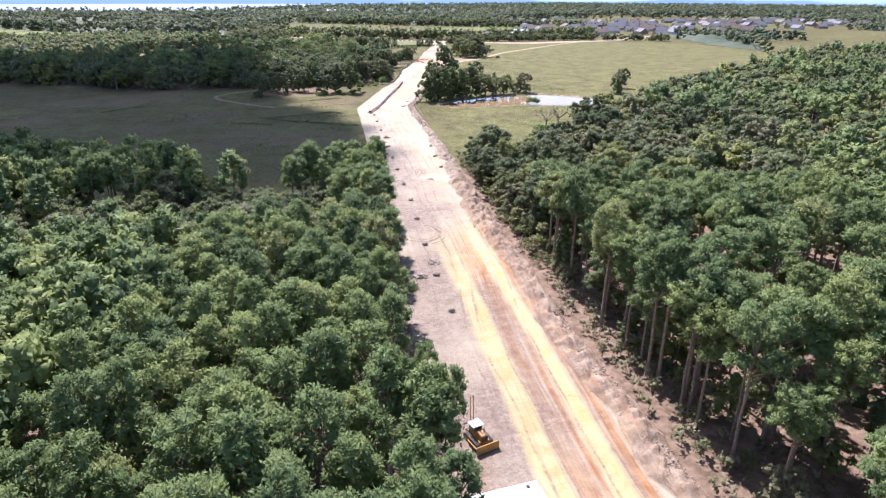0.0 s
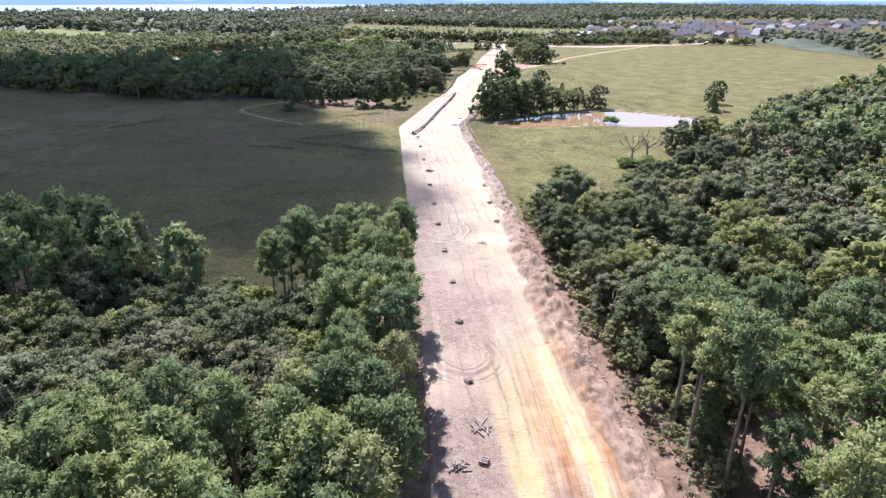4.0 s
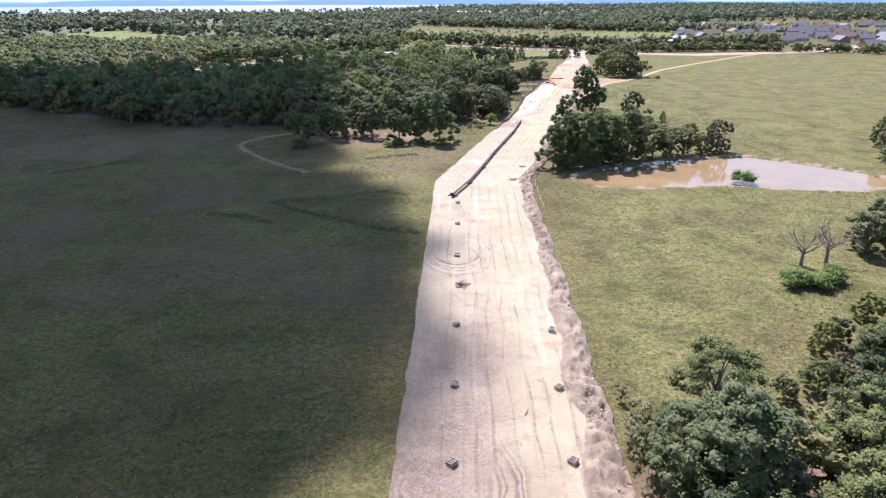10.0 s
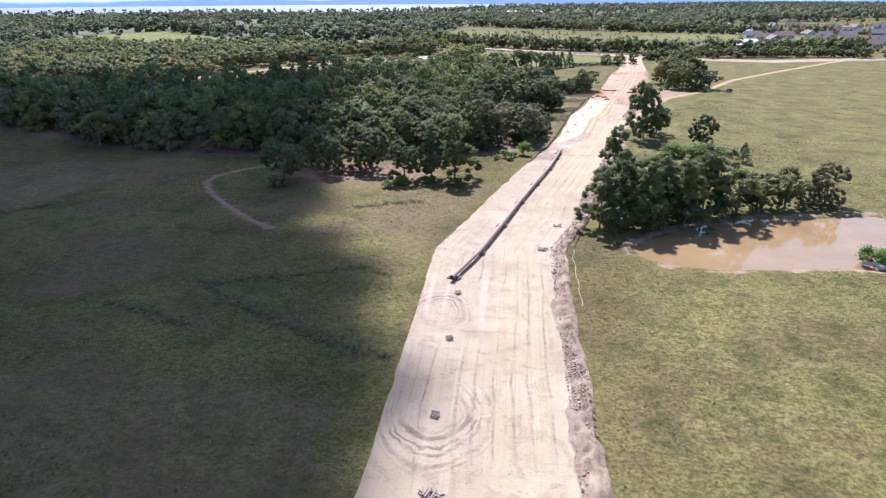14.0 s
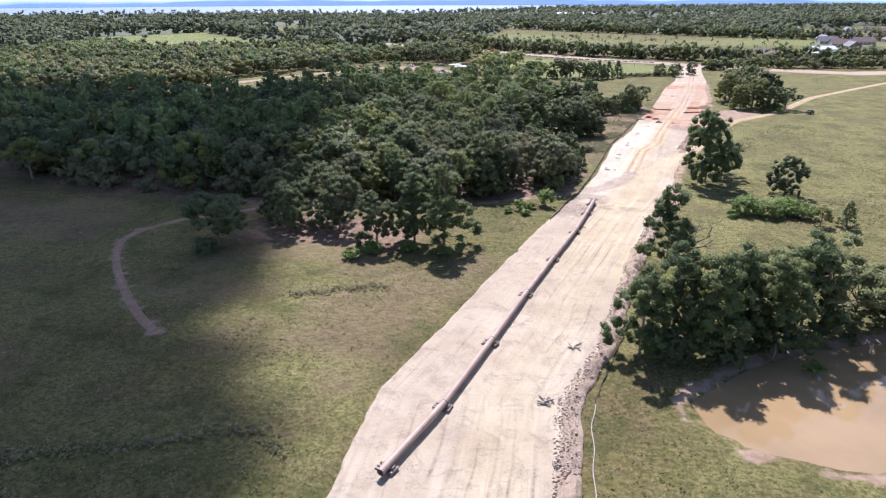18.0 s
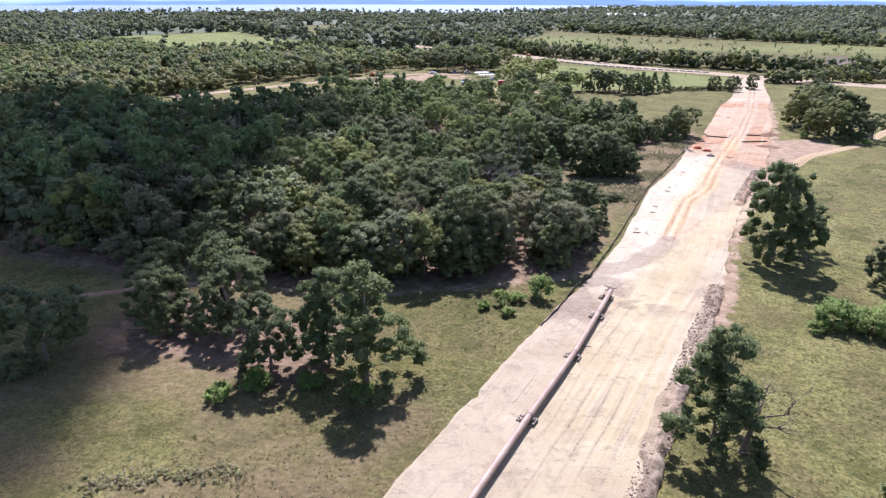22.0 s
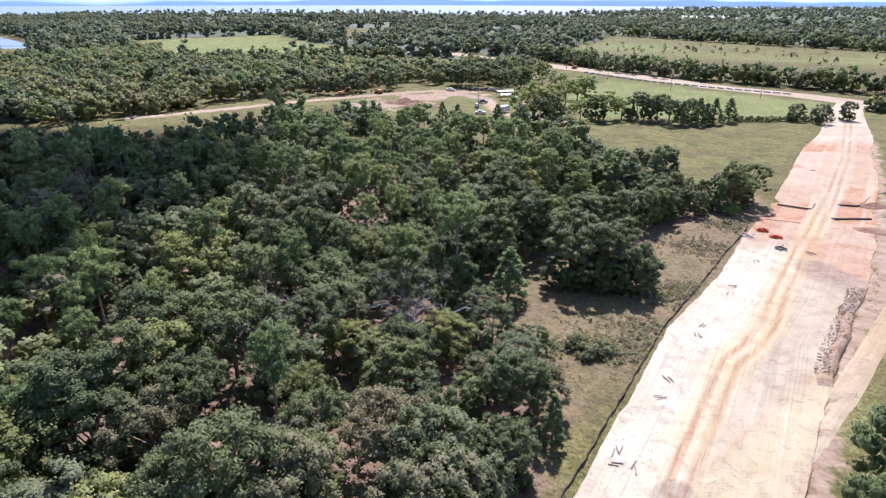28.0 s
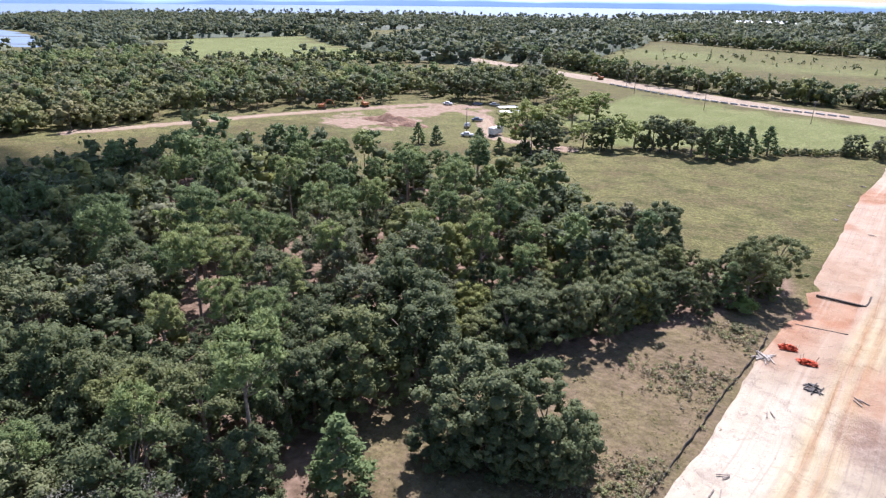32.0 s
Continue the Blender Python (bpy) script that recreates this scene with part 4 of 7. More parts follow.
HAZE = {"pine": [template("pine", 18, 160 + k, 5, 2.5, 4, 1.2, 0.7, 0) for k in range(3)], "oak": [template("round", 13, 170 + k, 7, 2.9, 4, 1.2, 0.8, 0) for k in range(4)]}
LEAF = {"young_pine": PINE_LEAF, "pine": PINE_LEAF, "field_pine": FIELD_PINE, "dense_pine": FIELD_PINE, "oak": OAK_LEAF, "round": OAK_LEAF, "cedar": PINE_LEAF}
NEAR_MESH = {kind: [(solid("trunk", *t[1], BARK, smooth=True), solid("crown", t[0][0], t[0][1], LEAF[kind], normals=t[0][2])) for t in shapes] for kind, shapes in NEAR.items()}
FULL = {"young_pine": 17.0, "pine": 18.0, "field_pine": 14.0, "dense_pine": 16.0, "oak": 13.0, "round": 12.0, "cedar": 9.0}
NAMES = {"young_pine": "plantation_pine_tree", "pine": "pine_tree", "field_pine": "pine_tree", "dense_pine": "pine_tree", "oak": "oak_tree", "round": "broadleaf_tree", "cedar": "cedar_tree"}
LABELS = {"young_pine": "young slender pine with a narrow feathery green crown",
          "dense_pine": "dense dark pine with its crown close to the grass", "round": "bushy green tree leafed down to the grass at the wood's edge", "field_pine": "open grown pine with a low dark green crown", "pine": "tall pine with a bare trunk and dense dark green crown", "oak": "broad oak with a rounded olive green leafy crown",
          "cedar": "dense pointed dark green cedar at the wood's edge"}
chance = random.Random(7)


def tree(kind, x, y, h, wide=1.0, label="", group=""):
    """One tree of its own: trunk and crown under an empty at its foot."""
    k = chance.randrange(len(NEAR_MESH[kind]))
    trunk, crown = NEAR_MESH[kind][k]
    ob = thing(NAMES[kind], x, y, 0, 0, label=label or LABELS[kind], category="tree", group=group)
    s = h / FULL[kind]
    ob.matrix_basis = pose(x, y, -0.05, 0, 0, chance.uniform(0, 360)) @ Matrix.Diagonal((s * wide, s * wide, s, 1))
    part("trunk", trunk, None, ob)
    part("crown", crown, None, ob)
    return ob


def scatter(poly, step, seed, keep=None, loose=0.48):
    """Loose jittered rows of places inside a polygon."""
    p = np.asarray(poly, float)
    rng = np.random.default_rng(seed)
    gx, gy = np.meshgrid(np.arange(p[:, 0].min(), p[:, 0].max(), step), np.arange(p[:, 1].min(), p[:, 1].max(), step))
    x = gx.ravel() + rng.uniform(-loose, loose, gx.size) * step
    y = gy.ravel() + rng.uniform(-loose, loose, gx.size) * step
    ok = depth_in(poly, x, y) > 0.8
    if keep is not None:
        ok &= keep(x, y)
    return x[ok], y[ok]


def in_sight(x, y):
    """The wedge of country that the flight overlooks, with a margin."""
    right = (x < 60 + np.maximum(y, 0) * 1.15) & (y > 12)
    left = np.where(y < 330, x > -45 - np.maximum(y, 0) * 0.75, x > -290 - (y - 330) * 1.9)
    return right & left


def clear_of_roads(x, y):
    return (in_row(x, y) < -1.0) & (far_from(LANE, x, y) > 5) & (far_from(FOREST_TRACK, x, y) > 2.2) & (far_from(DIRT_ROAD, x, y) > 6) & (far_from(GRAVEL, x, y) > 14)


def woods(name, shapes, kind, x, y, h, tint, mat, label, foot=None):
    """Many trees joined into one mesh."""
    rng = np.random.default_rng(len(x))
    foot = 0 * x if foot is None else foot
    vs, fs, ns, ts, n = [], [], [], [], 0
    bv, bf, bn = [], [], 0
    pick = rng.integers(0, len(shapes), len(x))
    for k, ((v, f, nor), (tv, tf)) in enumerate(shapes):
        sel = np.where(pick == k)[0]
        if not len(sel):
            continue
        a = rng.uniform(0, 6.28, len(sel))
        s = h[sel] / FULL[kind]
        ca, sa = np.cos(a)[:, None], np.sin(a)[:, None]

        def put(p, scaled):
            q = np.stack([p[:, 0] * ca - p[:, 1] * sa, p[:, 0] * sa + p[:, 1] * ca, np.broadcast_to(p[:, 2], (len(sel), len(p)))], -1)
            return q * s[:, None, None] + np.stack([x[sel], y[sel], foot[sel]], -1)[:, None] if scaled else q

        vs.append(put(v, True).reshape(-1, 3))
        ns.append(put(nor, False).reshape(-1, 3))
        fs.append((f[None] + (np.arange(len(sel)) * len(v))[:, None, None]).reshape(-1, 4) + n)
        ts.append(np.repeat(tint[sel], len(v)))
        n += len(sel) * len(v)
        bv.append(put(tv, True).reshape(-1, 3))
        bf.append((tf[None] + (np.arange(len(sel)) * len(tv))[:, None, None]).reshape(-1, 4) + bn)
        bn += len(sel) * len(tv)
    if not vs:
        return
    me = solid(name, np.concatenate(vs), np.concatenate(fs), mat, normals=np.concatenate(ns))
    values_of(me, "tint", np.concatenate(ts))
    ob = tagged(new(name, me), label, "woods", kind="stuff")
    part("trunks", solid("trunks", np.concatenate(bv), np.concatenate(bf), BARK, smooth=True), None, ob)


# the stretch of country that the corridor runs closest to
BESIDE = {"young_pine": ((-6, 24), (4, 60), (8, 130)), "pine": ((41, 20), (45, 100), (20, 330), (10, 400), (-10, 480)), "oak": ((-28, 112), (8, 108), (44, 112), (46, 170), (60, 195), (30, 365), (12, 410), (8, 470)), "cedar": ((30, 60), (30, 500)), "round": ((-25, 125), (40, 130), (46, 172), (60, 190), (20, 350), (40, 370), (30, 420), (60, 490))}
spots = {"young_pine": [], "pine": [], "oak": [], "round": [], "cedar": []}


def plant(poly, step, seed, share, tall, needle="pine"):
    """Collects places for trees. share(x, y): part of pines; tall: heights of pine and oak."""
    x, y = scatter(poly, step, seed, lambda a, b: in_sight(a, b) & clear_of_roads(a, b))
    rng = np.random.default_rng(seed + 1)
    mix = share(x, y) + (wavy(x, y, 30, seed, 2) - 0.5) * 0.9
    pine = rng.uniform(size=len(x)) < mix
    rim = depth_in(poly, x, y)
    for px, py, is_pine, deep in zip(x, y, pine, rim):
        kind = needle if is_pine else "oak"
        if deep < 7 and py > 165 and (not is_pine or rng.uniform() < 0.6):
            kind = "round"
        if kind == "oak" and py > 95 and rng.uniform() < 0.35:
            kind = "round"
        if kind == "oak" and rng.uniform() < 0.06:
            kind = "cedar"
        if min(math.hypot(px - 20, py - 405), math.hypot(px - 1, py - 396)) < 5.2 or (5 < px < 13 and 44 < py < 57):
            continue
        lo, hi = {needle: tall[0], "oak": tall[1], "round": (tall[1][0] * 0.85, tall[1][1] * 0.98), "cedar": (6, 10)}[kind]
        low = 0.75 if 8 < px < 46 and 380 < py < 402 else (0.55 if px > 56 else 0.85) if px > 28 and 455 < py < 520 else 0.6 if 46 < px < 90 and 104 < py < 60 + px * 1.6 and kind == "oak" else 1.0
        spots[kind].append((px, py, rng.uniform(lo, hi) * low * (1.0 if kind == "young_pine" else rng.choice((0.72, 0.88, 1.0, 1.0, 1.08)))))


plant(WOOD_A, 3.55, 201, lambda x, y: np.where((y > 92) & (y < 124) & (x < 2), 0.05, np.where(y > 100, 0.75, 1.5)), ((14, 18), (9, 12)), "young_pine")
NEAR_B = ((38.2, -80), (38.4, 60), (37.8, 104), (170, 104), (200, -80))
plant(NEAR_B, 5.0, 209, lambda x, y: np.full(len(x), 0.95), ((15, 19), (8, 13)))
plant(WOOD_B[2:-1] + ((520, 104), (38, 104)), 6.0, 202, lambda x, y: np.where(x < 110, -0.2, 0.06), ((14, 18.5), (9, 14)))
plant(WOOD_C, 6.3, 203, lambda x, y: np.where((y > 480) & (x < 20), 0.42, 0.26), ((14, 18.5), (10, 15.5)))

# low growth at the foot of the right hand wood
plant(((40, 98), (44, 98), (46, 150), (52, 168), (60, 176), (88, 199), (80, 203), (58, 182), (42, 170), (38.5, 160)), 4.8, 204, lambda x, y: np.full(len(x), -1.0), ((10, 12), (2.5, 6)))
plant(((37.5, 10), (50, 10), (50, 98), (38, 98)), 4.6, 210, lambda x, y: np.full(len(x), -1.0), ((10, 12), (1.5, 6)))
plant(((36.9, 15), (41, 15), (41.6, 104), (37.3, 104)), 3.5, 207, lambda x, y: np.full(len(x), 2.0), ((16, 19.5), (3, 6)))
plant(((9.5, 20), (9.5, 133), (6, 133), (6, 20)), 3.5, 205, lambda x, y: np.full(len(x), -1.0), ((10, 12), (1.5, 4)), "young_pine")

plant(((39.2, 126), (45, 126), (48, 158), (41, 165)), 4.3, 211, lambda x, y: np.full(len(x), -1.0), ((10, 12), (8, 11.5)))

# leafy fringe along the wood by the forest track
plant(((-130, 371), (-108, 361), (-74, 351), (-34, 348.5), (0, 352.5), (20, 358), (37, 367), (42, 382), (37, 388), (33, 373), (18, 365), (-2, 359), (-34, 355), (-74, 358), (-104, 368), (-126, 378)), 4.6, 206, lambda x, y: np.full(len(x), -1.0), ((10, 12), (9, 14)))

plant(((26, 440), (36, 458), (50, 470), (60, 484), (64, 494), (52, 497), (38, 480), (22, 456)), 4.4, 208, lambda x, y: np.full(len(x), -1.0), ((10, 12), (7, 11)))

woods_tint = np.random.default_rng(5)
KEPT = 240
for kind, all_spots in spots.items():
    s = np.array(all_spots)
    d = far_from(BESIDE[kind], s[:, 0], s[:, 1])
    order = np.argsort(d)
    for i in order[:KEPT]:
        tree(kind, s[i, 0], s[i, 1], s[i, 2], chance.uniform(0.88, 1.15) if kind in ("oak", "round") else chance.uniform(0.9, 1.15), group=NAMES[kind].replace("_", " ") + "s of the woods")
    rest = s[order[KEPT:]]
    if len(rest):
        close = np.sort(d)[KEPT:] < 80
        for sel, shapes, word in ((close, MIDDLE, "deep"), (~close, FAR, "distant")):
            r = rest[sel]
            if len(r):
                woods(NAMES[kind].replace("tree", "woods"), shapes[kind], kind, r[:, 0], r[:, 1], r[:, 2], woods_tint.uniform(0, 1, len(r)),
                      OAK_WOODS if kind in ("oak", "round") else PINE_WOODS, word + " stand of closely grown " + kind.replace("round", "bushy broadleaf") + " trees")


# tall pines left standing at the corridor's edge
for x, y, h in ((8.7, 43.6, 17.2), (7.8, 47.7, 17.0), (5.6, 46.2, 16.6), (6.4, 42.4, 15.6), (4.6, 49.0, 16.5)):
    tree("pine", x, y, h, 0.52, "tall slim pine with a bare trunk at the corridor's edge", NAMES["pine"].replace("_", " ") + "s of the woods")

# single trees and groves in the fields
for kind, x, y, h, wide, label in (
        ("round", -28.5, 318.5, 12, 1.05, "round dense oak alone in the shaded meadow"), ("oak", -103, 356, 10, 1.0, ""), ("round", -18, 330, 12, 0.85, ""), ("round", -8, 331, 12.5, 0.8, ""), ("oak", -13, 338, 11, 0.8, ""), ("round", -25, 338, 11, 0.9, ""),
        ("round", 2, 324, 11.5, 0.8, ""), ("field_pine", 9, 327, 13.5, 0.95, ""), ("field_pine", 15.3, 324.5, 15, 1.08, "wide crowned pine standing at the meadow's edge"),
        ("field_pine", 48, 290, 12.5, 0.95, ""), ("field_pine", 52.5, 293, 14, 0.95, ""), ("field_pine", 57, 291, 14.5, 0.95, ""), ("field_pine", 61, 296, 14, 0.95, ""), ("field_pine", 66, 294, 13.5, 0.95, ""),
        ("field_pine", 71, 299, 15, 0.95, ""), ("oak", 75, 302, 12, 0.9, ""), ("oak", 80, 304, 9, 0.9, ""), ("oak", 86, 306, 8, 1.0, ""), ("oak", 92, 308, 7.5, 1.0, ""), ("round", 102, 311, 10.5, 0.9, ""),
        ("field_pine", 63, 300, 12, 0.95, ""), ("oak", 55, 298, 9, 1.0, ""), ("oak", 69, 305, 10, 0.9, ""),
        ("field_pine", 56, 321, 14, 1.0, "slender pine beside the spoil berm"), ("dense_pine", 75, 381, 17, 0.76, "large dark dense crowned pine beside the sandy lane"), ("oak", 81, 389, 8.5, 1.0, ""), ("round", 92, 373, 10.5, 0.85, "dark twiggy crowned tree alone in the pasture"),
        ("round", 52, 289, 5, 1.0, ""), ("round", 59, 290, 5.5, 1.0, ""), ("round", 66, 293, 6, 1.0, ""), ("round", 77, 300, 5.5, 1.0, ""), ("round", 84, 303.5, 5, 1.0, ""), ("round", 90, 306, 5.5, 1.0, ""), ("round", 96, 308.5, 5.5, 1.0, ""),
        ("cedar", 97, 350, 5.5, 1.2, ""), ("oak", 92, 350, 4.0, 0.8, "small light green sapling in the pasture"),
        ("round", 149, 302, 10, 0.85, ""), ("round", 158, 318, 11, 0.85, ""), ("cedar", 146, 297, 7, 1.2, ""),
        ("round", 43.2, 168, 10.5, 0.9, "olive leafed tree standing out from the wood at the berm"), ("oak", 48.5, 176, 9.5, 0.9, ""), ("round", 104, 231, 10.5, 1.05, ""), ("round", 110, 232, 11, 1.0, ""), ("round", 98, 228, 9, 1.05, ""),
        ("round", 113, 525, 16, 0.75, ""), ("round", 115, 506, 11, 0.95, ""), ("oak", 120, 508, 12, 0.95, ""), ("round", 125, 503, 11, 1.0, ""), ("oak", 123, 518, 15, 0.75, ""), ("round", 130, 520, 15.5, 0.8, ""),
        ("oak", 117, 534, 11, 1, ""), ("oak", 124, 545, 12, 0.9, ""), ("oak", 130, 565, 12, 1, ""), ("oak", 133, 506, 9, 1, ""),
        ("round", 38.8, 436, 14, 0.92, "dense dark oak, one of a pair in the clearing"), ("round", 47, 437, 13, 0.92, "dense dark oak, one of a pair in the clearing"),
        ("round", 37.2, 433.6, 7.5, 1.15, ""), ("round", 41.5, 434.2, 7, 1.2, ""), ("round", 45.5, 435, 7, 1.15, ""), ("round", 49.2, 436.4, 7.5, 1.1, ""), ("round", 43, 437, 11, 0.95, ""),
        ("oak", 26, 404, 6.5, 1.1, ""), ("oak", 31, 409, 6, 1.1, ""), ("round", 33.5, 399, 6, 1.1, ""), ("oak", 28, 411, 7, 1.0, ""), ("oak", 22, 399, 7, 1.0, ""),
        ("oak", 67, 492, 10, 0.75, ""), ("oak", 67.5, 496, 7, 0.8, ""), ("oak", 71, 499, 9.5, 0.9, "leaning oak with a wide arched crown over the road edge"), ("cedar", 64, 489, 7, 1.3, ""), ("cedar", 29.5, 424, 9, 1.25, "broad pointed cedar at the clearing's edge"),
        ("oak", 36, 403, 5.5, 1.1, "thin olive feathery young tree at the clearing"), ("oak", 40.5, 397, 6, 1.0, "thin olive feathery young tree at the clearing"), ("oak", 37.5, 409, 4.5, 1.0, "thin olive feathery young tree at the clearing"), ("cedar", 43.5, 391, 6, 0.9, ""),
        ("round", 98, 627, 8, 1.0, ""), ("round", 107, 626, 8.5, 1.0, ""), ("round", 119, 638, 8.5, 0.9, "small tree at the corridor's far entrance"),
        ("cedar", -39.6, 577, 7, 1.3, ""), ("cedar", -34, 580, 6, 1.4, ""), ("cedar", -14.5, 572, 8, 1.4, ""), ("oak", -4, 588, 14, 0.9, ""), ("oak", 2, 592, 12, 0.9, ""), ("cedar", -9, 576, 5, 1.4, ""),
        ("oak", 4, 652, 10, 1.0, ""), ("oak", -8, 660, 12, 0.9, ""), ("round", 1, 579, 12, 0.9, ""), ("round", 5, 588, 12.5, 0.9, ""), ("round", 20, 600, 11, 1, ""), ("round", 36, 607, 12.5, 0.95, ""), ("round", 56, 609, 10.5, 0.9, ""), ("round", 42, 606, 11.5, 0.9, ""), ("oak", 2, 630, 11, 1, ""), ("oak", 9, 642, 12, 1, ""), ("oak", 14, 598, 8, 1, ""), ("oak", 23, 603, 10, 1.05, ""), ("oak", 30, 607, 9, 1.0, ""), ("oak", 44, 611, 10, 0.95, ""),
        ("oak", 49, 602, 9, 1.1, ""), ("cedar", 54, 601, 9, 1.3, ""), ("cedar", 60, 603, 10, 1.2, ""), ("cedar", 66, 609, 9.5, 1.2, ""), ("cedar", 72, 615, 9, 1.3, ""), ("cedar", 63, 606, 8, 1.3, "")):
    one = tree(kind, x, y, h * (1.18 if kind == "oak" else 1.0 if kind == "round" else 1.12), wide * (1.3 if kind == "oak" else 1.1 if kind == "round" else 1.12), label)
    if kind == "round" and x < 100 and y > 200:
        leafy = [c for c in one.children if c.name.startswith("crown")][0].material_slots[0]
        leafy.link, leafy.material = "OBJECT", DARK_OAK
    if kind == "oak" and -12 < x < 35 and y > 575:
        leafy = [c for c in one.children if c.name.startswith("crown")][0].material_slots[0]
        leafy.link, leafy.material = "OBJECT", LIGHT_OAK


def hedge_of(name, line, step, seed, kinds, tall, label, rows=2, spread=5, leaf=None):
    """A joined line of far trees."""
    p = np.asarray(line, float)
    s = np.concatenate([[0], np.cumsum(np.sqrt((np.diff(p, axis=0) ** 2).sum(1)))])
    rng = np.random.default_rng(seed)
    at = np.concatenate([np.arange(0, s[-1], step) + rng.uniform(-0.4, 0.4) * step for _ in range(rows)])
    at = at + rng.uniform(-0.45, 0.45, len(at)) * step
    x = np.interp(at, s, p[:, 0]) + rng.normal(size=len(at)) * spread * 0.5
    y = np.interp(at, s, p[:, 1]) + rng.normal(size=len(at)) * spread * 0.5
    kind = rng.choice(len(kinds), len(at))
    for k, word in enumerate(kinds):
        sel = kind == k
        if sel.any():
            woods(name, FAR[word], word, x[sel], y[sel], rng.uniform(*tall, sel.sum()), rng.uniform(0, 1, sel.sum()), leaf or (OAK_WOODS if word in ("oak", "round") else PINE_WOODS), label)


def far_wood(name, poly, step, seed, share, tall, label, gaps=0.0, size=120, shapes=FAR):
    rng = np.random.default_rng(seed)
    x, y = scatter(poly, step, seed, lambda a, b: in_sight(a, b) & clear_of_roads(a, b) & (wavy(a, b, size, seed, 3) > gaps), 1.4)
    keep = np.ones(len(x), bool)
    for field in (GREEN_FIELD, FAR_FIELD, GREEN_STRIP, CAR_LOT, LAKE, COVE, TOWN) + MEADOWS:
        keep &= depth_in(field, x, y) < 0
    x, y = x[keep], y[keep]
    pine = rng.uniform(size=len(x)) < share
    light = ~pine & (rng.uniform(size=len(x)) < 0.24) & (shapes is FAR)
    for word, sel, leaf in (("pine", pine, PINE_WOODS), ("oak", ~pine & ~light, OAK_WOODS), ("oak", light, THICKET_LEAF)):
        if sel.any():
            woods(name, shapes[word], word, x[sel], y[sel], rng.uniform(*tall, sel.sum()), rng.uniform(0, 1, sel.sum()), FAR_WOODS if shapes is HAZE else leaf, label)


def canopy(name, poly, step, seed, tall, gaps, size, label, seen=True):
    """The closed leaf roof of far woods: one uneven sheet that drops to the ground at its edges."""
    p = np.asarray(poly, float)
    rng = np.random.default_rng(seed + 900)
    gx, gy = np.meshgrid(np.arange(p[:, 0].min(), p[:, 0].max() + step, step), np.arange(p[:, 1].min(), p[:, 1].max() + step, step))
    x, y = gx + rng.uniform(-0.36, 0.36, gx.shape) * step, gy + rng.uniform(-0.36, 0.36, gx.shape) * step
    cx, cy = gx[:-1, :-1] + step / 2, gy[:-1, :-1] + step / 2
    keep = (depth_in(poly, cx, cy) > step * 0.5) & (in_sight(cx, cy) == seen) & (far_from(DIRT_ROAD, cx, cy) > 14) & (far_from(GRAVEL, cx, cy) > 18) & (wavy(cx, cy, size, seed, 3) > gaps)
    for field in (GREEN_FIELD, FAR_FIELD, GREEN_STRIP, CAR_LOT, LAKE, COVE, TOWN) + MEADOWS:
        keep &= depth_in(field, cx, cy) < -2
    full = np.zeros(gx.shape, int)
    for a in (0, 1):
        for b in (0, 1):
            full[a:full.shape[0] - 1 + a, b:full.shape[1] - 1 + b] += keep
    z = np.where(full == 4, rng.uniform(tall * 0.2, tall * 0.9, gx.shape) + (wavy(gx, gy, 60, seed, 2) - 0.5) * 4, 0.2)
    i = np.arange(gx.size).reshape(gx.shape)
    f = np.stack([i[:-1, :-1], i[:-1, 1:], i[1:, 1:], i[1:, :-1]], -1)[keep]
    used, back = np.unique(f, return_inverse=True)
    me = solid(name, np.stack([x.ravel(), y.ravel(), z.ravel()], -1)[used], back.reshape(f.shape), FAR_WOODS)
    values_of(me, "tint", np.clip(wavy(x, y, 70, seed + 3, 4) * 0.9 + rng.uniform(-0.3, 0.3, gx.shape), 0, 1).ravel()[used])
    tagged(new(name, me), label, "woods", kind="stuff")


HILLS = ((-1250, 1080), (-820, 955), (-640, 868), (-560, 810), (-440, 690), (-390, 740), (-300, 810), (-200, 860), (-120, 830), (-60, 900), (-40, 1260), (120, 1160), (260, 1070), (420, 1000), (600, 1400), (600, 1700), (-600, 1700), (-1300, 1500))
LAKESIDE = ((-800, 800), (-560, 770), (-430, 640), (-260, 540), (-185, 515), (-260, 470), (-420, 520), (-900, 650))
HORIZON = ((-2600, 2000), (-1300, 1500), (-600, 1700), (600, 1700), (1400, 1500), (2600, 2600), (1500, 4000), (300, 3300), (-557, 2650), (-1086, 2020), (-1800, 1900))
TOWN_EDGE = ((385, 505), (520, 515), (700, 500), (1300, 700), (1600, 1500), (960, 1380), (1010, 990), (700, 840), (420, 735), (388, 600))
canopy("left_wood_canopy", WOOD_A, 4.5, 331, 15, 0.0, 100, "closed leaf roof of the pine wood beside the corridor", False)
canopy("right_wood_canopy", WOOD_B, 5.5, 332, 13, 0.0, 100, "closed leaf roof of the mixed wood beside the corridor", False)
canopy("hill_canopy", HILLS, 9, 303, 8, 0.33, 170, "closed leaf roof of far wooded country")
canopy("lakeside_canopy", LAKESIDE, 6, 302, 8, 0.15, 60, "closed leaf roof of woods near the cove")
canopy("horizon_canopy", HORIZON, 16, 304, 11, 0.26, 500, "closed leaf roof of woods reaching to the lake")
canopy("town_canopy", TOWN_EDGE, 9, 305, 7, 0.52, 120, "closed leaf roof of woods beside the town")
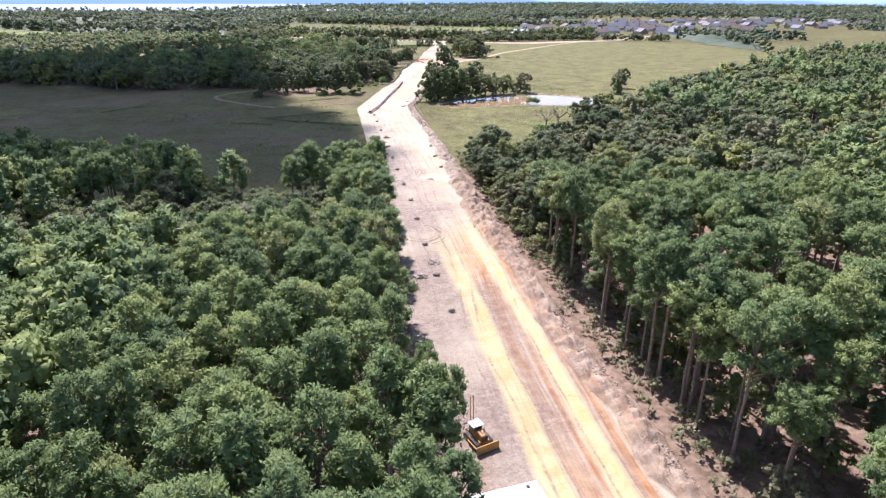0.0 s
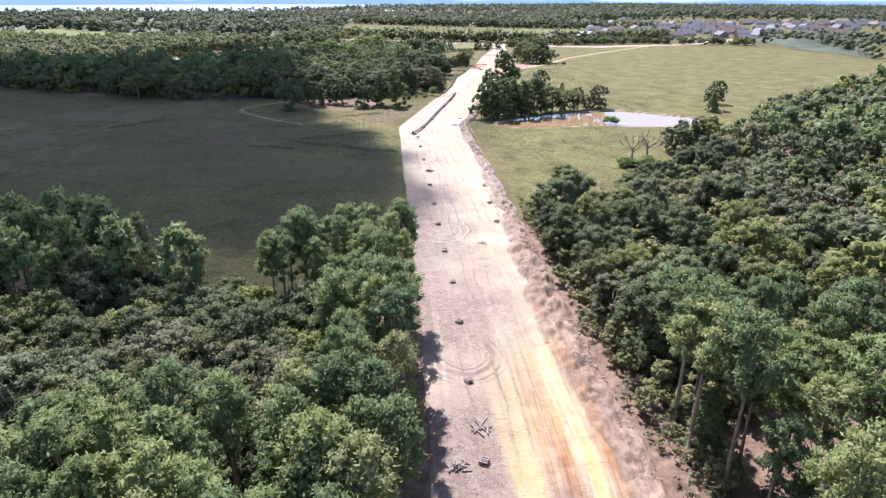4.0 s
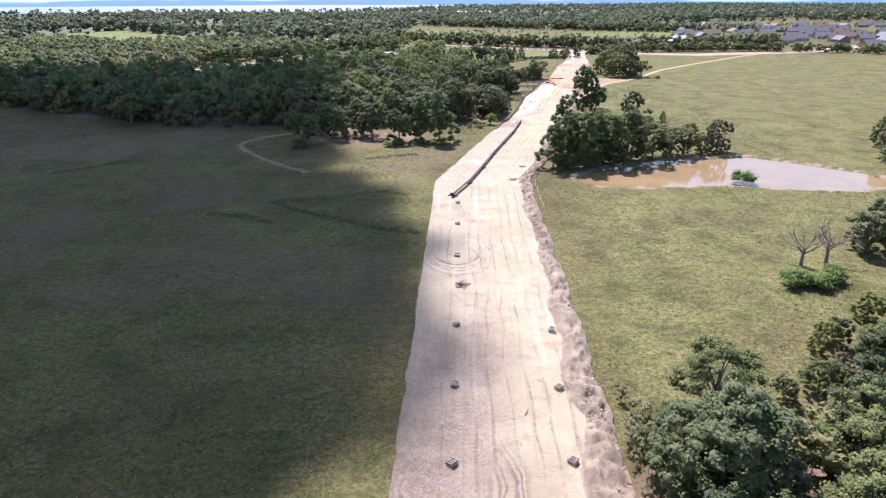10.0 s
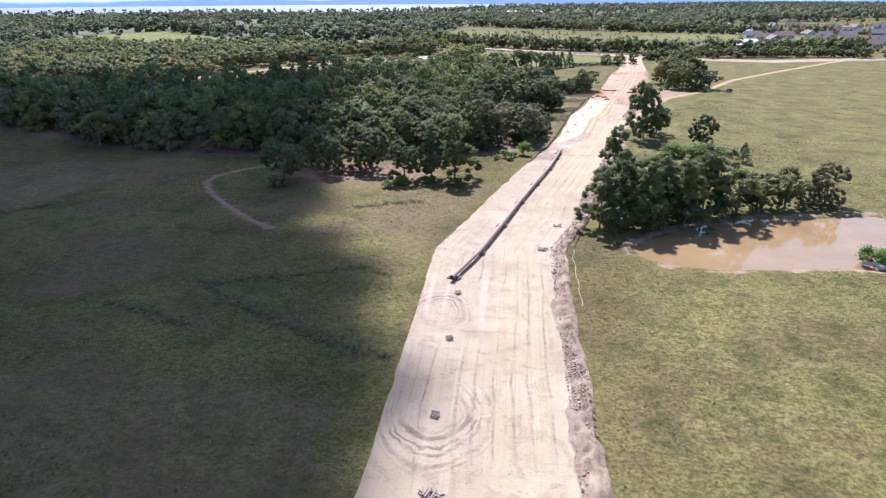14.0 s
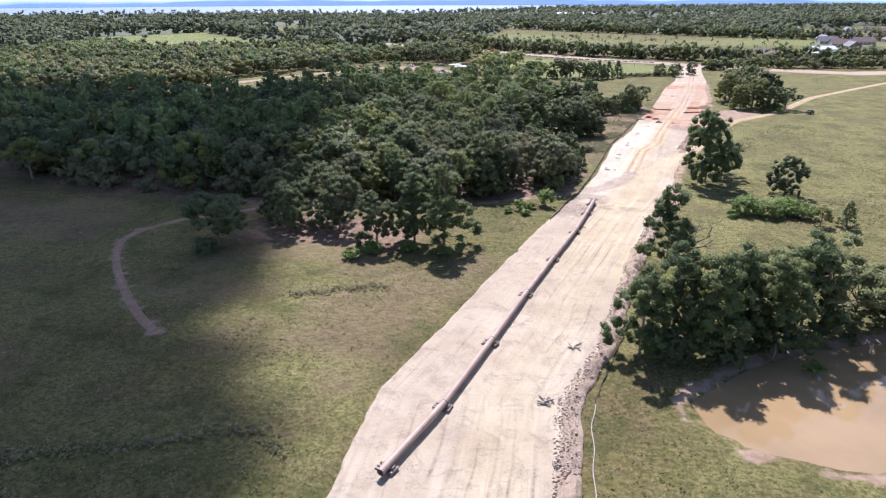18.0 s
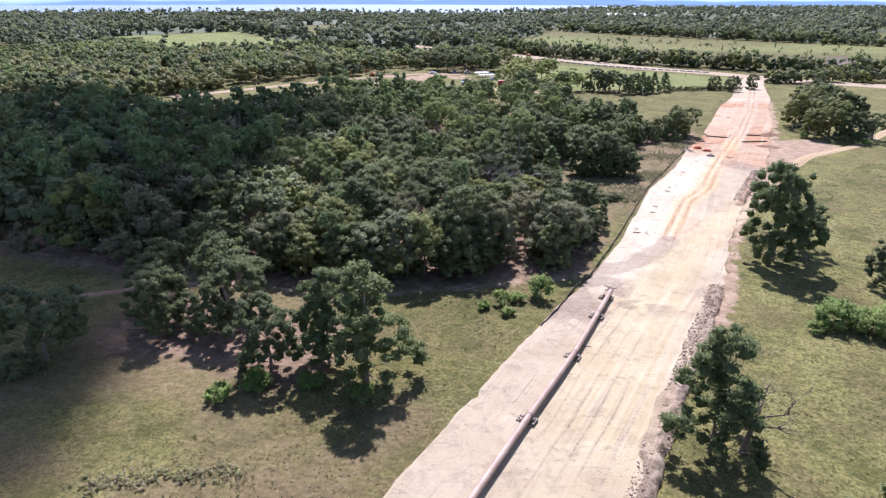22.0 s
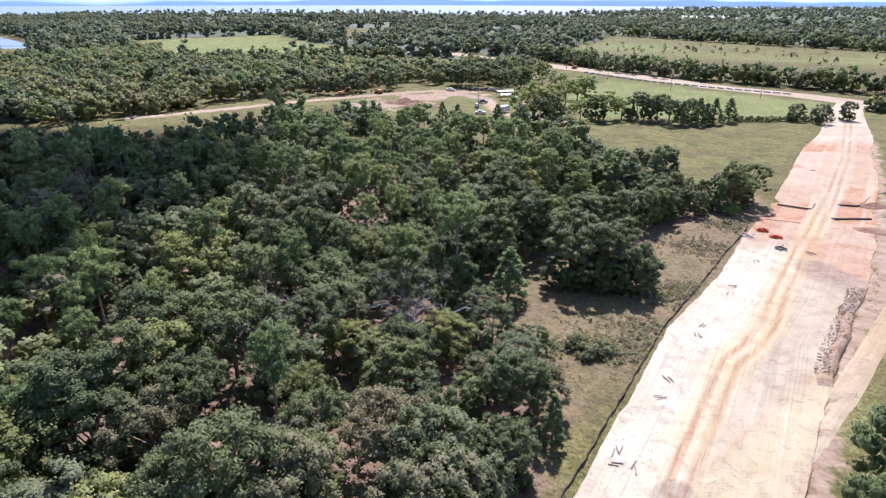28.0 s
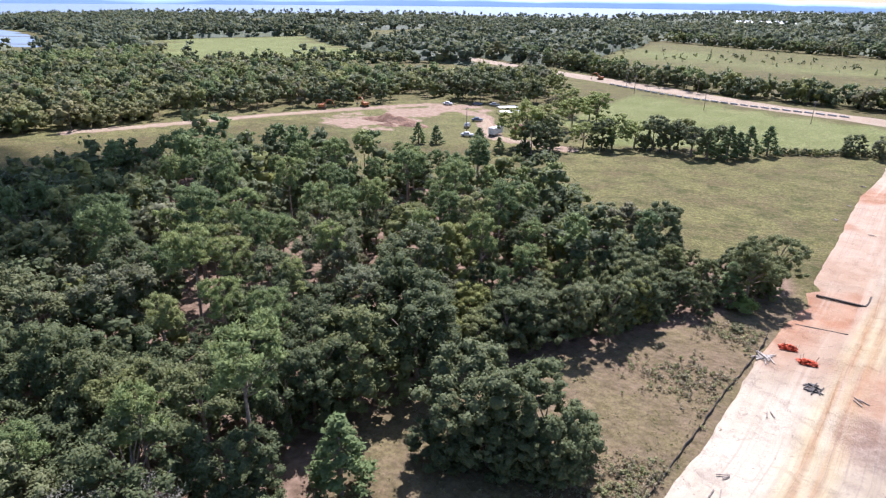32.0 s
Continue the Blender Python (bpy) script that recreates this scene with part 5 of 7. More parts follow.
far_wood("roadside_woods", ((-430, 590), (-260, 535), (-175, 545), (-150, 590), (-118, 622), (-85, 668), (-70, 712), (-130, 748), (-250, 712), (-400, 660), (-520, 690)), 7.5, 301, 0.22, (9.5, 14.5), "mixed woods beyond the dirt track", 0.22, 60)
far_wood("track_end_woods", ((-240, 492), (-188, 500), (-170, 522), (-182, 530), (-224, 540), (-270, 530)), 7, 309, 0.3, (9, 13), "mixed trees closing the view along the dirt track", 0.0, 60)
far_wood("lakeside_woods", LAKESIDE, 11, 302, 0.3, (10, 15), "mixed woods towards the cove", 0.1, 60)
far_wood("hill_woods", HILLS, 11.8, 303, 0.35, (11, 17.5), "wooded country with meadows between", 0.27, 170, HAZE)
far_wood("horizon_woods", HORIZON, 34, 304, 0.5, (14, 21), "far woods reaching to the lake", 0.24, 500, HAZE)
far_wood("town_woods", TOWN_EDGE, 15, 305, 0.2, (9, 14), "leafy woods at the edge of the town", 0.47, 120, HAZE)
far_wood("behind_town_woods", ((380, 1330), (960, 1370), (1600, 1500), (1400, 1700), (500, 1800)), 22, 306, 0.5, (14, 20), "dark woods behind the town", 0.3, 200, HAZE)
far_wood("dark_grove", ((-72, 676), (-40, 672), (-22, 690), (-20, 715), (-50, 750), (-85, 745)), 7.5, 307, 0.0, (12, 15), "dense dark grove between the lot and the gravel road", 0.0, 100, MIDDLE)
far_wood("cove_side_woods", ((-264, 640), (-282, 690), (-350, 745), (-372, 700), (-340, 630), (-300, 610)), 7, 308, 0.3, (13, 16.5), "tall woods between the cove and the bright green field", 0.0, 100)
hedge_of("gravel_road_trees", ((-150, 935), (-56, 862), (-4, 812), (48, 772), (98, 755), (150, 735), (230, 720), (330, 745)), 3.4, 311, ("oak", "pine", "round", "round"), (9, 14.5), "row of trees along the gravel road", 2, 9)
hedge_of("field_hedge", ((135, 668), (190, 690), (260, 700), (330, 690), (385, 668)), 4.5, 312, ("oak", "round"), (6, 10), "hedge of trees behind the pasture", 2, 6)
hedge_of("track_side_trees", ((-222, 542), (-182, 531), (-168, 546), (-163, 562), (-172, 580)), 4.2, 317, ("round", "round", "oak"), (8, 12.5), "olive and bright green trees where the dirt track leaves the wood", 2, 7, THICKET_LEAF)
hedge_of("meadow_hedge", ((-385, 750), (-310, 722), (-280, 755), (-250, 780), (-215, 812), (-175, 845)), 4.6, 313, ("oak", "cedar", "round"), (7, 12.5), "hedge along the bright green field", 2, 5)
hedge_of("far_hedge", ((-60, 1030), (60, 1010), (200, 930), (330, 850)), 7, 314, ("oak", "cedar", "round"), (1.5, 5), "scrub trees in the far meadow", 2, 70)
hedge_of("farther_hedge", ((-30, 1245), (110, 1135), (245, 1060), (420, 980)), 5, 315, ("oak", "pine", "round"), (10, 15), "tree line behind the far meadow", 2, 8)
hedge_of("low_hedge", ((74, 618), (82, 620), (92, 624), (113, 632)), 1.6, 316, ("oak",), (2.0, 3.2), "low clipped looking hedge along the pasture", 2, 1.2)


SCRUB_LEAF = leaf_material("scrub_leaves", ((0.0, (0.17, 0.17, 0.09)), (0.5, (0.22, 0.205, 0.115)), (1.0, (0.27, 0.235, 0.15))), True)


def bush(x, y, r, h, label="bright green leafy bush growing in the grass", mat=None):
    """A shrub of several leafy stems."""
    rng = np.random.default_rng(int(abs(x * 7 + y * 13)))
    n = max(7, int(10 * r))
    c = [(r * 0.75 * math.sqrt(u) * math.cos(a), r * 0.75 * math.sqrt(u) * math.sin(a), h * rng.uniform(0.35, 0.8) * (1 - 0.35 * u), min(r, h) * rng.uniform(0.28, 0.45))
         for u, a in zip(rng.uniform(0, 1, n), rng.uniform(0, 6.28, n))]
    v, f, nor = foliage(c, 34, 0.17, 0.8, rng, (0, 0, h * 0.3))
    ob = thing("bush", x, y, 0, 0, label=label, category="bush")
    part("foliage", solid("foliage", v, f, mat or SHRUB_LEAF, normals=nor), None, ob)
    for cx, cy, cz, _ in c[:4]:
        part("stem", solid("stem", *tube([(0, 0, -0.1), (cx * 0.5, cy * 0.5, cz * 0.6), (cx, cy, cz)], [0.05, 0.04, 0.015], 4), BARK, smooth=True), None, ob)



for x, y, r, h in ((95.1, 276.2, 3.6, 2.8), (76.5, 213, 3.0, 2.8), (80.5, 212.5, 2.6, 2.4), (84, 215, 2.4, 2.6), (78.5, 356, 3.6, 4.4), (83, 355, 3.4, 4.0), (87, 357, 3.8, 4.4), (90.5, 355, 3.0, 3.6), (75, 353, 1.6, 1.6),
                   (-1, 316.5, 1.9, 2.4), (34.5, 354.5, 2.6, 4.6), (28.5, 350, 1.7, 2.6), (31, 352, 1.4, 1.6), (26, 348, 1.2, 1.6), (30, 347, 1.5, 1.2), (67, 487, 2.2, 3.0), (43, 414, 1.3, 1.5),
                   (2, 320, 2.2, 2.2), (16, 321, 2.0, 1.6), (9, 322, 2.0, 2.0), (70, 497, 1.8, 2.2), (70, 290, 1.3, 1.2), (111, 505, 2.0, 2.4), (128, 498, 2.2, 2.4)):
    bush(x, y, r, h)
for x, y, r, h in ((42.6, 413.2, 2.1, 2.3), (44.6, 411.0, 1.7, 1.7), (46.6, 412.6, 2.0, 2.1), (66, 480, 1.5, 0.9)):
    bush(x, y, r, h, "grey green scrubby bush in the dry clearing", SCRUB_LEAF)


WITHERED = leaf_material("withered_leaves", ((0.0, (0.25, 0.225, 0.19)), (0.5, (0.30, 0.27, 0.225)), (1.0, (0.36, 0.32, 0.27))), True)


def bare_tree(x, y, h, seed, spread=0.35, twigs=5, label="leafless dead tree with pale grey branches", mat=None):
    """A forked leafless tree: trunk, limbs, branches and twigs."""
    rng = np.random.default_rng(seed)
    ob = thing("dead_tree", x, y, 0, 0, label=label, category="tree")
    r = h * (0.028 if twigs > 3 else 0.036)
    line = [(0, 0, -0.3), (0.03 * h * rng.normal(), 0.02 * h, h * 0.2), (0.04 * h * rng.normal(), 0.03 * h, h * 0.42)]
    part("trunk", solid("trunk", *tube(line, [r * 1.3, r, r * 0.75], 7), mat or DEAD_WOOD, smooth=True), None, ob)

    def fork(base, way, long, thick, level, pieces):
        mid = base + way * long * 0.5 + rng.normal(size=3) * long * 0.06
        end = base + way * long + rng.normal(size=3) * long * 0.10
        pieces.append(tube([base, mid, end], [thick, thick * 0.7, thick * 0.3], 5 if level < 2 else 3))
        if level < 3:
            for _ in range(twigs if level else 4):
                s = rng.uniform(0.35, 1.0)
                start = base + (mid - base) * s * 2 if s < 0.5 else mid + (end - mid) * (s * 2 - 1)
                turn = way + rng.normal(size=3) * 0.55 + np.array([0, 0, 0.12])
                fork(start, turn / np.linalg.norm(turn), long * rng.uniform(0.35, 0.6), thick * 0.48, level + 1, pieces)

    for k in range(7):
        a = k * 2.4 + rng.normal() * 0.3
        way = np.array([math.cos(a) * spread * 2, math.sin(a) * spread * 2, rng.uniform(0.5, 1.1)])
        pieces = []
        fork(np.array([0, 0.02 * h, h * rng.uniform(0.25, 0.42)]), way / np.linalg.norm(way), h * rng.uniform(0.38, 0.55), r * 0.5, 0, pieces)
        part("limb", solid("limb", *joined(pieces), mat or DEAD_WOOD, smooth=True), None, ob)
    if twigs > 3:
        c = billows([(h * 0.3 * math.cos(a), h * 0.3 * math.sin(a), h * rng.uniform(0.55, 0.75), h * 0.2) for a in np.arange(6) * 1.05] + [(0, 0, h * 0.7, h * 0.24)], 70, 0.8, rng)
        v, f, nor = foliage(c, 26, 0.11, 0.35, rng, (0, 0, h * 0.5), 0.05)
        part("crown", solid("crown", v, f, WITHERED, normals=nor), None, ob, "thin crown of withered grey leaves")


bare_tree(82, 221.5, 8, 1, 0.4, 3, mat=BARK)
bare_tree(87, 222.5, 8.5, 2, 0.5, 3, mat=BARK)
bare_tree(20, 405, 12.5, 3, 0.6, 5, "greying leafless tree with a dense crown of bare twigs")
bare_tree(1, 396, 10, 4, 0.6, 5, "greying leafless tree with a dense crown of bare twigs")
bare_tree(59.5, 322, 9, 6, 0.4, 2, "thin bare tree leaning beside the pine", BARK)
bare_tree(70, 302.5, 10, 7, 0.4, 3, "bare tree at the pond's edge", BARK)


def brush():
    """Low scrub under and in front of the woods, and tufts of tall grass in the meadows."""
    rng = np.random.default_rng(77)
    xs, ys = [], []
    for y in np.arange(20, 182, 1.1):
        a, b = row_edges(y)
        for _ in range(2):
            xs.append(b + 0.6 + abs(rng.normal()) * 3.0)
            ys.append(y)
            if y < 110:
                xs.append(b + rng.uniform(2, 16))
                ys.append(y + rng.uniform(-0.5, 0.5))
        if y < 134 and rng.uniform() < 0.8:
            xs.append(a - 0.8 - abs(rng.normal()) * 1.5)
            ys.append(y)
    for poly, step, seed in ((((38, 166), (52, 170), (90, 200), (120, 228), (130, 226), (60, 170)), 3.0, 6), (WOOD_C, 6.0, 7), (((0, 352), (40, 366), (45, 382), (20, 372)), 2.5, 8)):
        sx, sy = scatter(poly, step, seed, clear_of_roads)
        xs.extend(sx)
        ys.extend(sy)
    x, y = np.array(xs), np.array(ys)
    h = rng.uniform(0.7, 3.2, len(x)) * np.where(y > 400, 0.4, 1.0)
    shapes = [(foliage([(rng.normal() * 2.2, rng.normal() * 2.2, rng.uniform(2, 8), 2.6) for _ in range(3)], 8, 1.1, 0.6, rng, (0, 0, 0), 0.45), tube([(0, 0, 0), (0, 0, 4)], [0.3, 0.1], 3)) for _ in range(4)]
    woods("undergrowth", shapes, "oak", x, y, h, rng.uniform(0.1, 1, len(x)), BRUSH_LEAF, "dry brownish green undergrowth along the cleared edge")


BRUSH_LEAF = leaf_material("brush_leaves", ((0.0, (0.20, 0.155, 0.10)), (0.4, (0.18, 0.185, 0.09)), (0.7, (0.26, 0.23, 0.13)), (1.0, (0.31, 0.245, 0.17))), False)
def thickets():
    """Olive thicket inside the right hand wood, and knee high scrub on the old field banks."""
    x, y = scatter(((43, 100), (72, 104), (104, 200), (72, 184), (48, 164)), 5.2, 321, clear_of_roads)
    rng = np.random.default_rng(322)
    woods("thicket", MIDDLE["round"], "round", x, y, rng.uniform(6, 9.5, len(x)), rng.uniform(0, 1, len(x)), THICKET_LEAF, "yellowish olive thicket of young broadleaf growth")
    x, y = scatter(((36.4, 90), (43, 90), (48, 162), (38.5, 160), (37, 130)), 3.0, 323, lambda a, b: in_row(a, b) < -0.4)
    woods("edge_thicket", MIDDLE["round"], "round", x, y, rng.uniform(2.2, 5.5, len(x)), rng.uniform(0, 1, len(x)), THICKET_LEAF, "olive and brown saplings crowding the spoil berm")
    xs, ys, hs = [], [], []
    for line in SCRUB:
        p = np.asarray(line, float)
        s = np.concatenate([[0], np.cumsum(np.sqrt((np.diff(p, axis=0) ** 2).sum(1)))])
        at = rng.uniform(0, s[-1], int(s[-1] * 9))
        xs.append(np.interp(at, s, p[:, 0]) + rng.normal(size=len(at)) * 0.7)
        ys.append(np.interp(at, s, p[:, 1]) + rng.normal(size=len(at)) * 0.6)
        hs.append(rng.uniform(0.4, 0.95, len(at)))
    for (cx, cy), n, spread in (((2, 258), 240, 5.0), ((-12, 257), 90, 2.6), ((-5, 281), 90, 4.0), ((9, 305), 60, 2.5), ((-70, 300), 150, 9.0), ((47, 414), 170, 3.2), ((52, 424), 110, 2.8), ((57, 440), 120, 3.0), ((66, 478), 160, 3.5), ((36, 412), 120, 3.0), ((50, 418), 260, 4.5), ((56, 436), 300, 5.0), ((62, 462), 300, 6.0), ((30, 406), 200, 5.0)):
        xs.append(cx + rng.normal(size=n) * spread)
        ys.append(cy + rng.normal(size=n) * spread * 0.55)
        hs.append(rng.uniform(0.45, 1.15, n) if cy > 400 else rng.uniform(0.2, 0.5, n))
    x, y, h = np.concatenate(xs), np.concatenate(ys), np.concatenate(hs)
    ok = in_row(x, y) < -0.8
    shapes = [(foliage([(rng.normal() * 4, rng.normal() * 4, rng.uniform(1, 7), 3.4) for _ in range(3)], 9, 1.5, 0.5, rng, (0, 0, 0), 0.5), tube([(0, 0, 0), (0, 0, 4)], [0.3, 0.1], 3)) for _ in range(4)]
    woods("field_scrub", shapes, "oak", x[ok], y[ok], h[ok], rng.uniform(0, 1, ok.sum()), FIELD_SCRUB, "low brown and green scrub on old banks in the meadow", ground_height(x[ok], y[ok]))


FIELD_SCRUB = leaf_material("field_scrub_leaves", ((0.0, (0.32, 0.24, 0.16)), (0.4, (0.42, 0.34, 0.22)), (0.7, (0.36, 0.34, 0.17)), (1.0, (0.30, 0.31, 0.13))), False)
thickets()
TUFT_LEAF = leaf_material("grass_tufts", ((0.0, (0.155, 0.155, 0.055)), (0.45, (0.22, 0.205, 0.085)), (0.75, (0.30, 0.26, 0.14)), (1.0, (0.38, 0.33, 0.20))), False)
brush()


def grass_tufts():
    rng = np.random.default_rng(99)
    n = 80000
    y = rng.uniform(128, 470, n)
    x = rng.uniform(-70, 130, n)
    d = wavy(x, y, 11, 400, 4)
    ok = (d > rng.uniform(0.30, 0.78, n)) & (in_row(x, y) < -0.6) & (depth_in(WOOD_C, x, y) < 0) & (depth_in(WOOD_B, x, y) < -1) & (depth_in(WOOD_A, x, y) < 0) & (depth_in(POND, x, y) < -2.5) & (far_from(LANE, x, y) > 3.5) & (far_from(TRAIL, x, y) > 1.4)
    x, y = x[ok], y[ok]
    k = 3
    a = rng.uniform(0, 6.28, (len(x), k))
    h = rng.uniform(0.04, 0.13, (len(x), k)) * (0.5 + d[ok])[:, None]
    w = rng.uniform(0.07, 0.19, (len(x), k))
    ox, oy = rng.normal(size=(2, len(x), k)) * 0.22
    cx, cy = x[:, None] + ox, y[:, None] + oy
    z = np.broadcast_to(ground_height(x, y)[:, None] - 0.08, cx.shape)
    dx, dy = np.cos(a) * w, np.sin(a) * w
    lx, ly = rng.normal(size=(2, len(x), k)) * 0.14
    v = np.stack([np.stack([cx - dx, cy - dy, z], -1), np.stack([cx + dx, cy + dy, z], -1), np.stack([cx + dx * 0.6 + lx, cy + dy * 0.6 + ly, z + h + 0.1], -1), np.stack([cx - dx * 0.5 + lx, cy - dy * 0.5 + ly, z + h * 0.8 + 0.1], -1)], 2).reshape(-1, 3)
    me = solid("grass_tufts", v, np.arange(len(v)).reshape(-1, 4), TUFT_LEAF)
    values_of(me, "tint", np.repeat(rng.uniform(0, 1, len(x)), 4 * k))
    tagged(new("grass_tufts", me), "ragged tufts of tall dry grass in the meadows", "grass", kind="stuff")


grass_tufts()


def build_clouds():
    """Scattered fair-weather clouds; one of them shades the meadow."""
    m, nt, b = material("cloud_vapour", 1.0, 0.0)
    b.inputs["Base Color"].default_value = (0.9, 0.9, 0.9, 1)
    clear = nt.nodes.new("ShaderNodeBsdfTransparent")
    mix = add(nt, "MixShader", Fac=0.48)
    nt.links.new(b.outputs[0], mix.inputs[1])
    nt.links.new(clear.outputs[0], mix.inputs[2])
    nt.links.new(mix.outputs[0], nt.nodes["Material Output"].inputs[0])
    up = 700.0
    drift = Vector((to_sun.x, to_sun.y)) * (up / to_sun.z)
    rng = np.random.default_rng(12)
    for puffs in (((-45, 215, 55), (-95, 245, 60), (-24, 196, 30), (-30, 235, 40), (-70, 290, 42), (-115, 335, 55), (-140, 395, 55), (-185, 430, 60), (-70, 190, 45), (-130, 210, 70), (-100, 385, 40), (-150, 300, 60), (-60, 240, 45), (-105, 290, 50), (-50, 268, 36), (-62, 318, 42), (-42, 248, 34), (-90, 430, 42), (-75, 375, 32), (-40, 300, 26), (-110, 460, 40), (-40, 168, 40), (-15, 186, 20), (-85, 172, 45), (-6, 215, 22), (-2, 240, 18), (-30, 205, 34), (-75, 230, 50), (-90, 350, 45), (-120, 420, 60), (-170, 380, 60), (-70, 410, 34), (-150, 455, 55), (-100, 470, 40), (-60, 350, 26), (-125, 365, 55), (-80, 440, 36), (-60, 385, 26), (-30, 262, 20), (-45, 290, 28), (-16, 242, 18), (-60, 430, 26), (-110, 445, 45), (-95, 400, 38), (-140, 430, 55), (-20, 262, 14), (0, 190, 20), (2, 215, 15), (-5, 178, 12), (-2, 232, 14), (-18, 285, 14), (-30, 300, 20), (-45, 312, 26), (-8, 276, 9), (-100, 372, 50), (-62, 372, 30), (-46, 388, 22), (-42, 357, 18), (-140, 405, 60), (1, 202, 9), (1, 222, 9), (0, 240, 9), (-3, 256, 10), (5, 198, 6.5), (5, 210, 6.5), (5, 222, 6.5), (5, 234, 6.5), (4, 246, 6.5), (4, 186, 6.5)),
                  ((-900, -700, 90), (-820, -660, 110), (-740, -720, 80)), ((700, -500, 110), (790, -540, 90), (640, -450, 70)), ((-1500, 600, 130), (-1400, 660, 110), (-1600, 560, 90))):
        pieces = []
        for px, py, r in puffs:
            bm = bmesh.new()
            bmesh.ops.create_icosphere(bm, subdivisions=3, radius=1)
            v = np.array([p.co for p in bm.verts])
            f = np.array([[q.index for q in face.verts] for face in bm.faces])
            bm.free()
            k = 1 + 0.35 * (wavy(v[:, 0] * 3 + px, v[:, 1] * 3 + py + v[:, 2] * 2, 1.2, 8, 3) - 0.5) * 2
            v = v * k[:, None] * np.array([r, r, r * 0.35]) + np.array([px + drift.x, py + drift.y, up + rng.uniform(-15, 15)])
            pieces.append((v, f))
        me = solid("cloud", *joined(pieces), m, smooth=True)
        tagged(new("cloud", me), "drifting white fair-weather cloud high over the fields", "cloud", kind="structure")


build_clouds()


def build_horizon():
    """Wooded hills on the far shore, as a plain backdrop with blue haze painted in."""
    m, nt, b = material("hazed_far_hills", 1.0, 0.0)
    p = place(nt)
    # distance haze is put into the base colour as pale blue
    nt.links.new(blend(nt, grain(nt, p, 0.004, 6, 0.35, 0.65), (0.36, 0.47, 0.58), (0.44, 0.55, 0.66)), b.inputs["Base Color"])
    # faint blue glow strengthens the painted haze; the hills hold no lamp
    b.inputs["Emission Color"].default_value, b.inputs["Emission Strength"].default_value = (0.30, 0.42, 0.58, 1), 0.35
    a = np.linspace(radians(-85), radians(80), 400)
    rad = 4350 - 150 * np.sin(a * 5)
    top = 34 + 36 * wavy(a * 30, 0 * a, 3, 91, 4)
    rows = []
    for k, (dr, hh) in enumerate(((0, -5), (15, 0.55), (60, 0.85), (160, 1.0), (300, 0.9))):
        r = rad + dr
        rows.append(np.stack([30 + np.sin(a) * r, 190 + np.cos(a) * r, top * hh if k else top * 0 - 5], -1))
    v = np.concatenate(rows)
    i = np.arange(len(v)).reshape(5, -1)
    f = np.stack([i[:-1, :-1], i[1:, :-1], i[1:, 1:], i[:-1, 1:]], -1).reshape(-1, 4)[:, ::-1]
    tagged(new("backdrop", solid("backdrop", v, f, m, smooth=True)), "low wooded hills beyond the lake, with pale blue haze painted on", "hills", kind="structure")


build_horizon()


# ---- machines, pipe and site things ----
STEEL_YELLOW = plain_material("yellow_machine_paint", (0.44, 0.225, 0.040), (0.25, 0.13, 0.06), 1.1, 0.5, 0.4)
STEEL_ORANGE = plain_material("orange_machine_paint", (0.440, 0.160, 0.040), (0.336, 0.128, 0.048), 1.5, 0.5, 0.4)
DARK_STEEL = plain_material("dark_steel", (0.040, 0.036, 0.032), (0.096, 0.080, 0.068), 3, 0.6, 0.4, 0.4)
WHITE_PAINT = plain_material("white_paint", (0.624, 0.624, 0.616), (0.528, 0.528, 0.512), 0.8, 0.5, 0.4, 0, 0.05)
RUBBER = plain_material("black_rubber", (0.024, 0.024, 0.024), (0.048, 0.044, 0.040), 4, 0.85, 0.2)
GLASS = plain_material("dark_glass", (0.024, 0.032, 0.040), (0.040, 0.048, 0.056), 1, 0.08, 0.6, 0, 0)
TIMBER = plain_material("weathered_timber", (0.19, 0.15, 0.12), (0.31, 0.25, 0.20), 4)
PALE_TIMBER = plain_material("pale_timber", (0.320, 0.272, 0.216), (0.440, 0.384, 0.320), 4)
PIPE_STEEL = plain_material("coated_pipe", (0.285, 0.195, 0.145), (0.37, 0.27, 0.205), 0.6, 0.55, 0.35)
BLACK_CLOTH = plain_material("black_fabric", (0.04, 0.036, 0.032), (0.10, 0.085, 0.07), 3, 0.9, 0.2)
ORANGE_NET = plain_material("orange_netting", (0.680, 0.104, 0.032), (0.560, 0.080, 0.032), 5, 0.7, 0.3)
CONCRETE = plain_material("concrete", (0.320, 0.308, 0.288), (0.416, 0.400, 0.376), 1.5)
CLAY = plain_material("spoil_clay", (0.192, 0.108, 0.068), (0.288, 0.184, 0.124), 0.35, 0.95, 0.1, 0, 0.8, 0.3)
BRICK_WALL = plain_material("tan_brick_wall", (0.240, 0.160, 0.120), (0.304, 0.216, 0.160), 3)
PALE_WALL = plain_material("pale_siding", (0.464, 0.440, 0.400), (0.544, 0.520, 0.480), 1)
GREY_ROOF = plain_material("grey_shingles", (0.128, 0.120, 0.124), (0.200, 0.188, 0.192), 1.2)
BROWN_ROOF = plain_material("brown_shingles", (0.160, 0.108, 0.088), (0.224, 0.160, 0.132), 1.2)
METAL_ROOF = plain_material("white_metal_roof", (0.560, 0.568, 0.576), (0.640, 0.640, 0.640), 0.6, 0.35, 0.5)
RED_PAINT = plain_material("red_paint", (0.320, 0.040, 0.028), (0.240, 0.040, 0.032), 1.5, 0.45, 0.4)
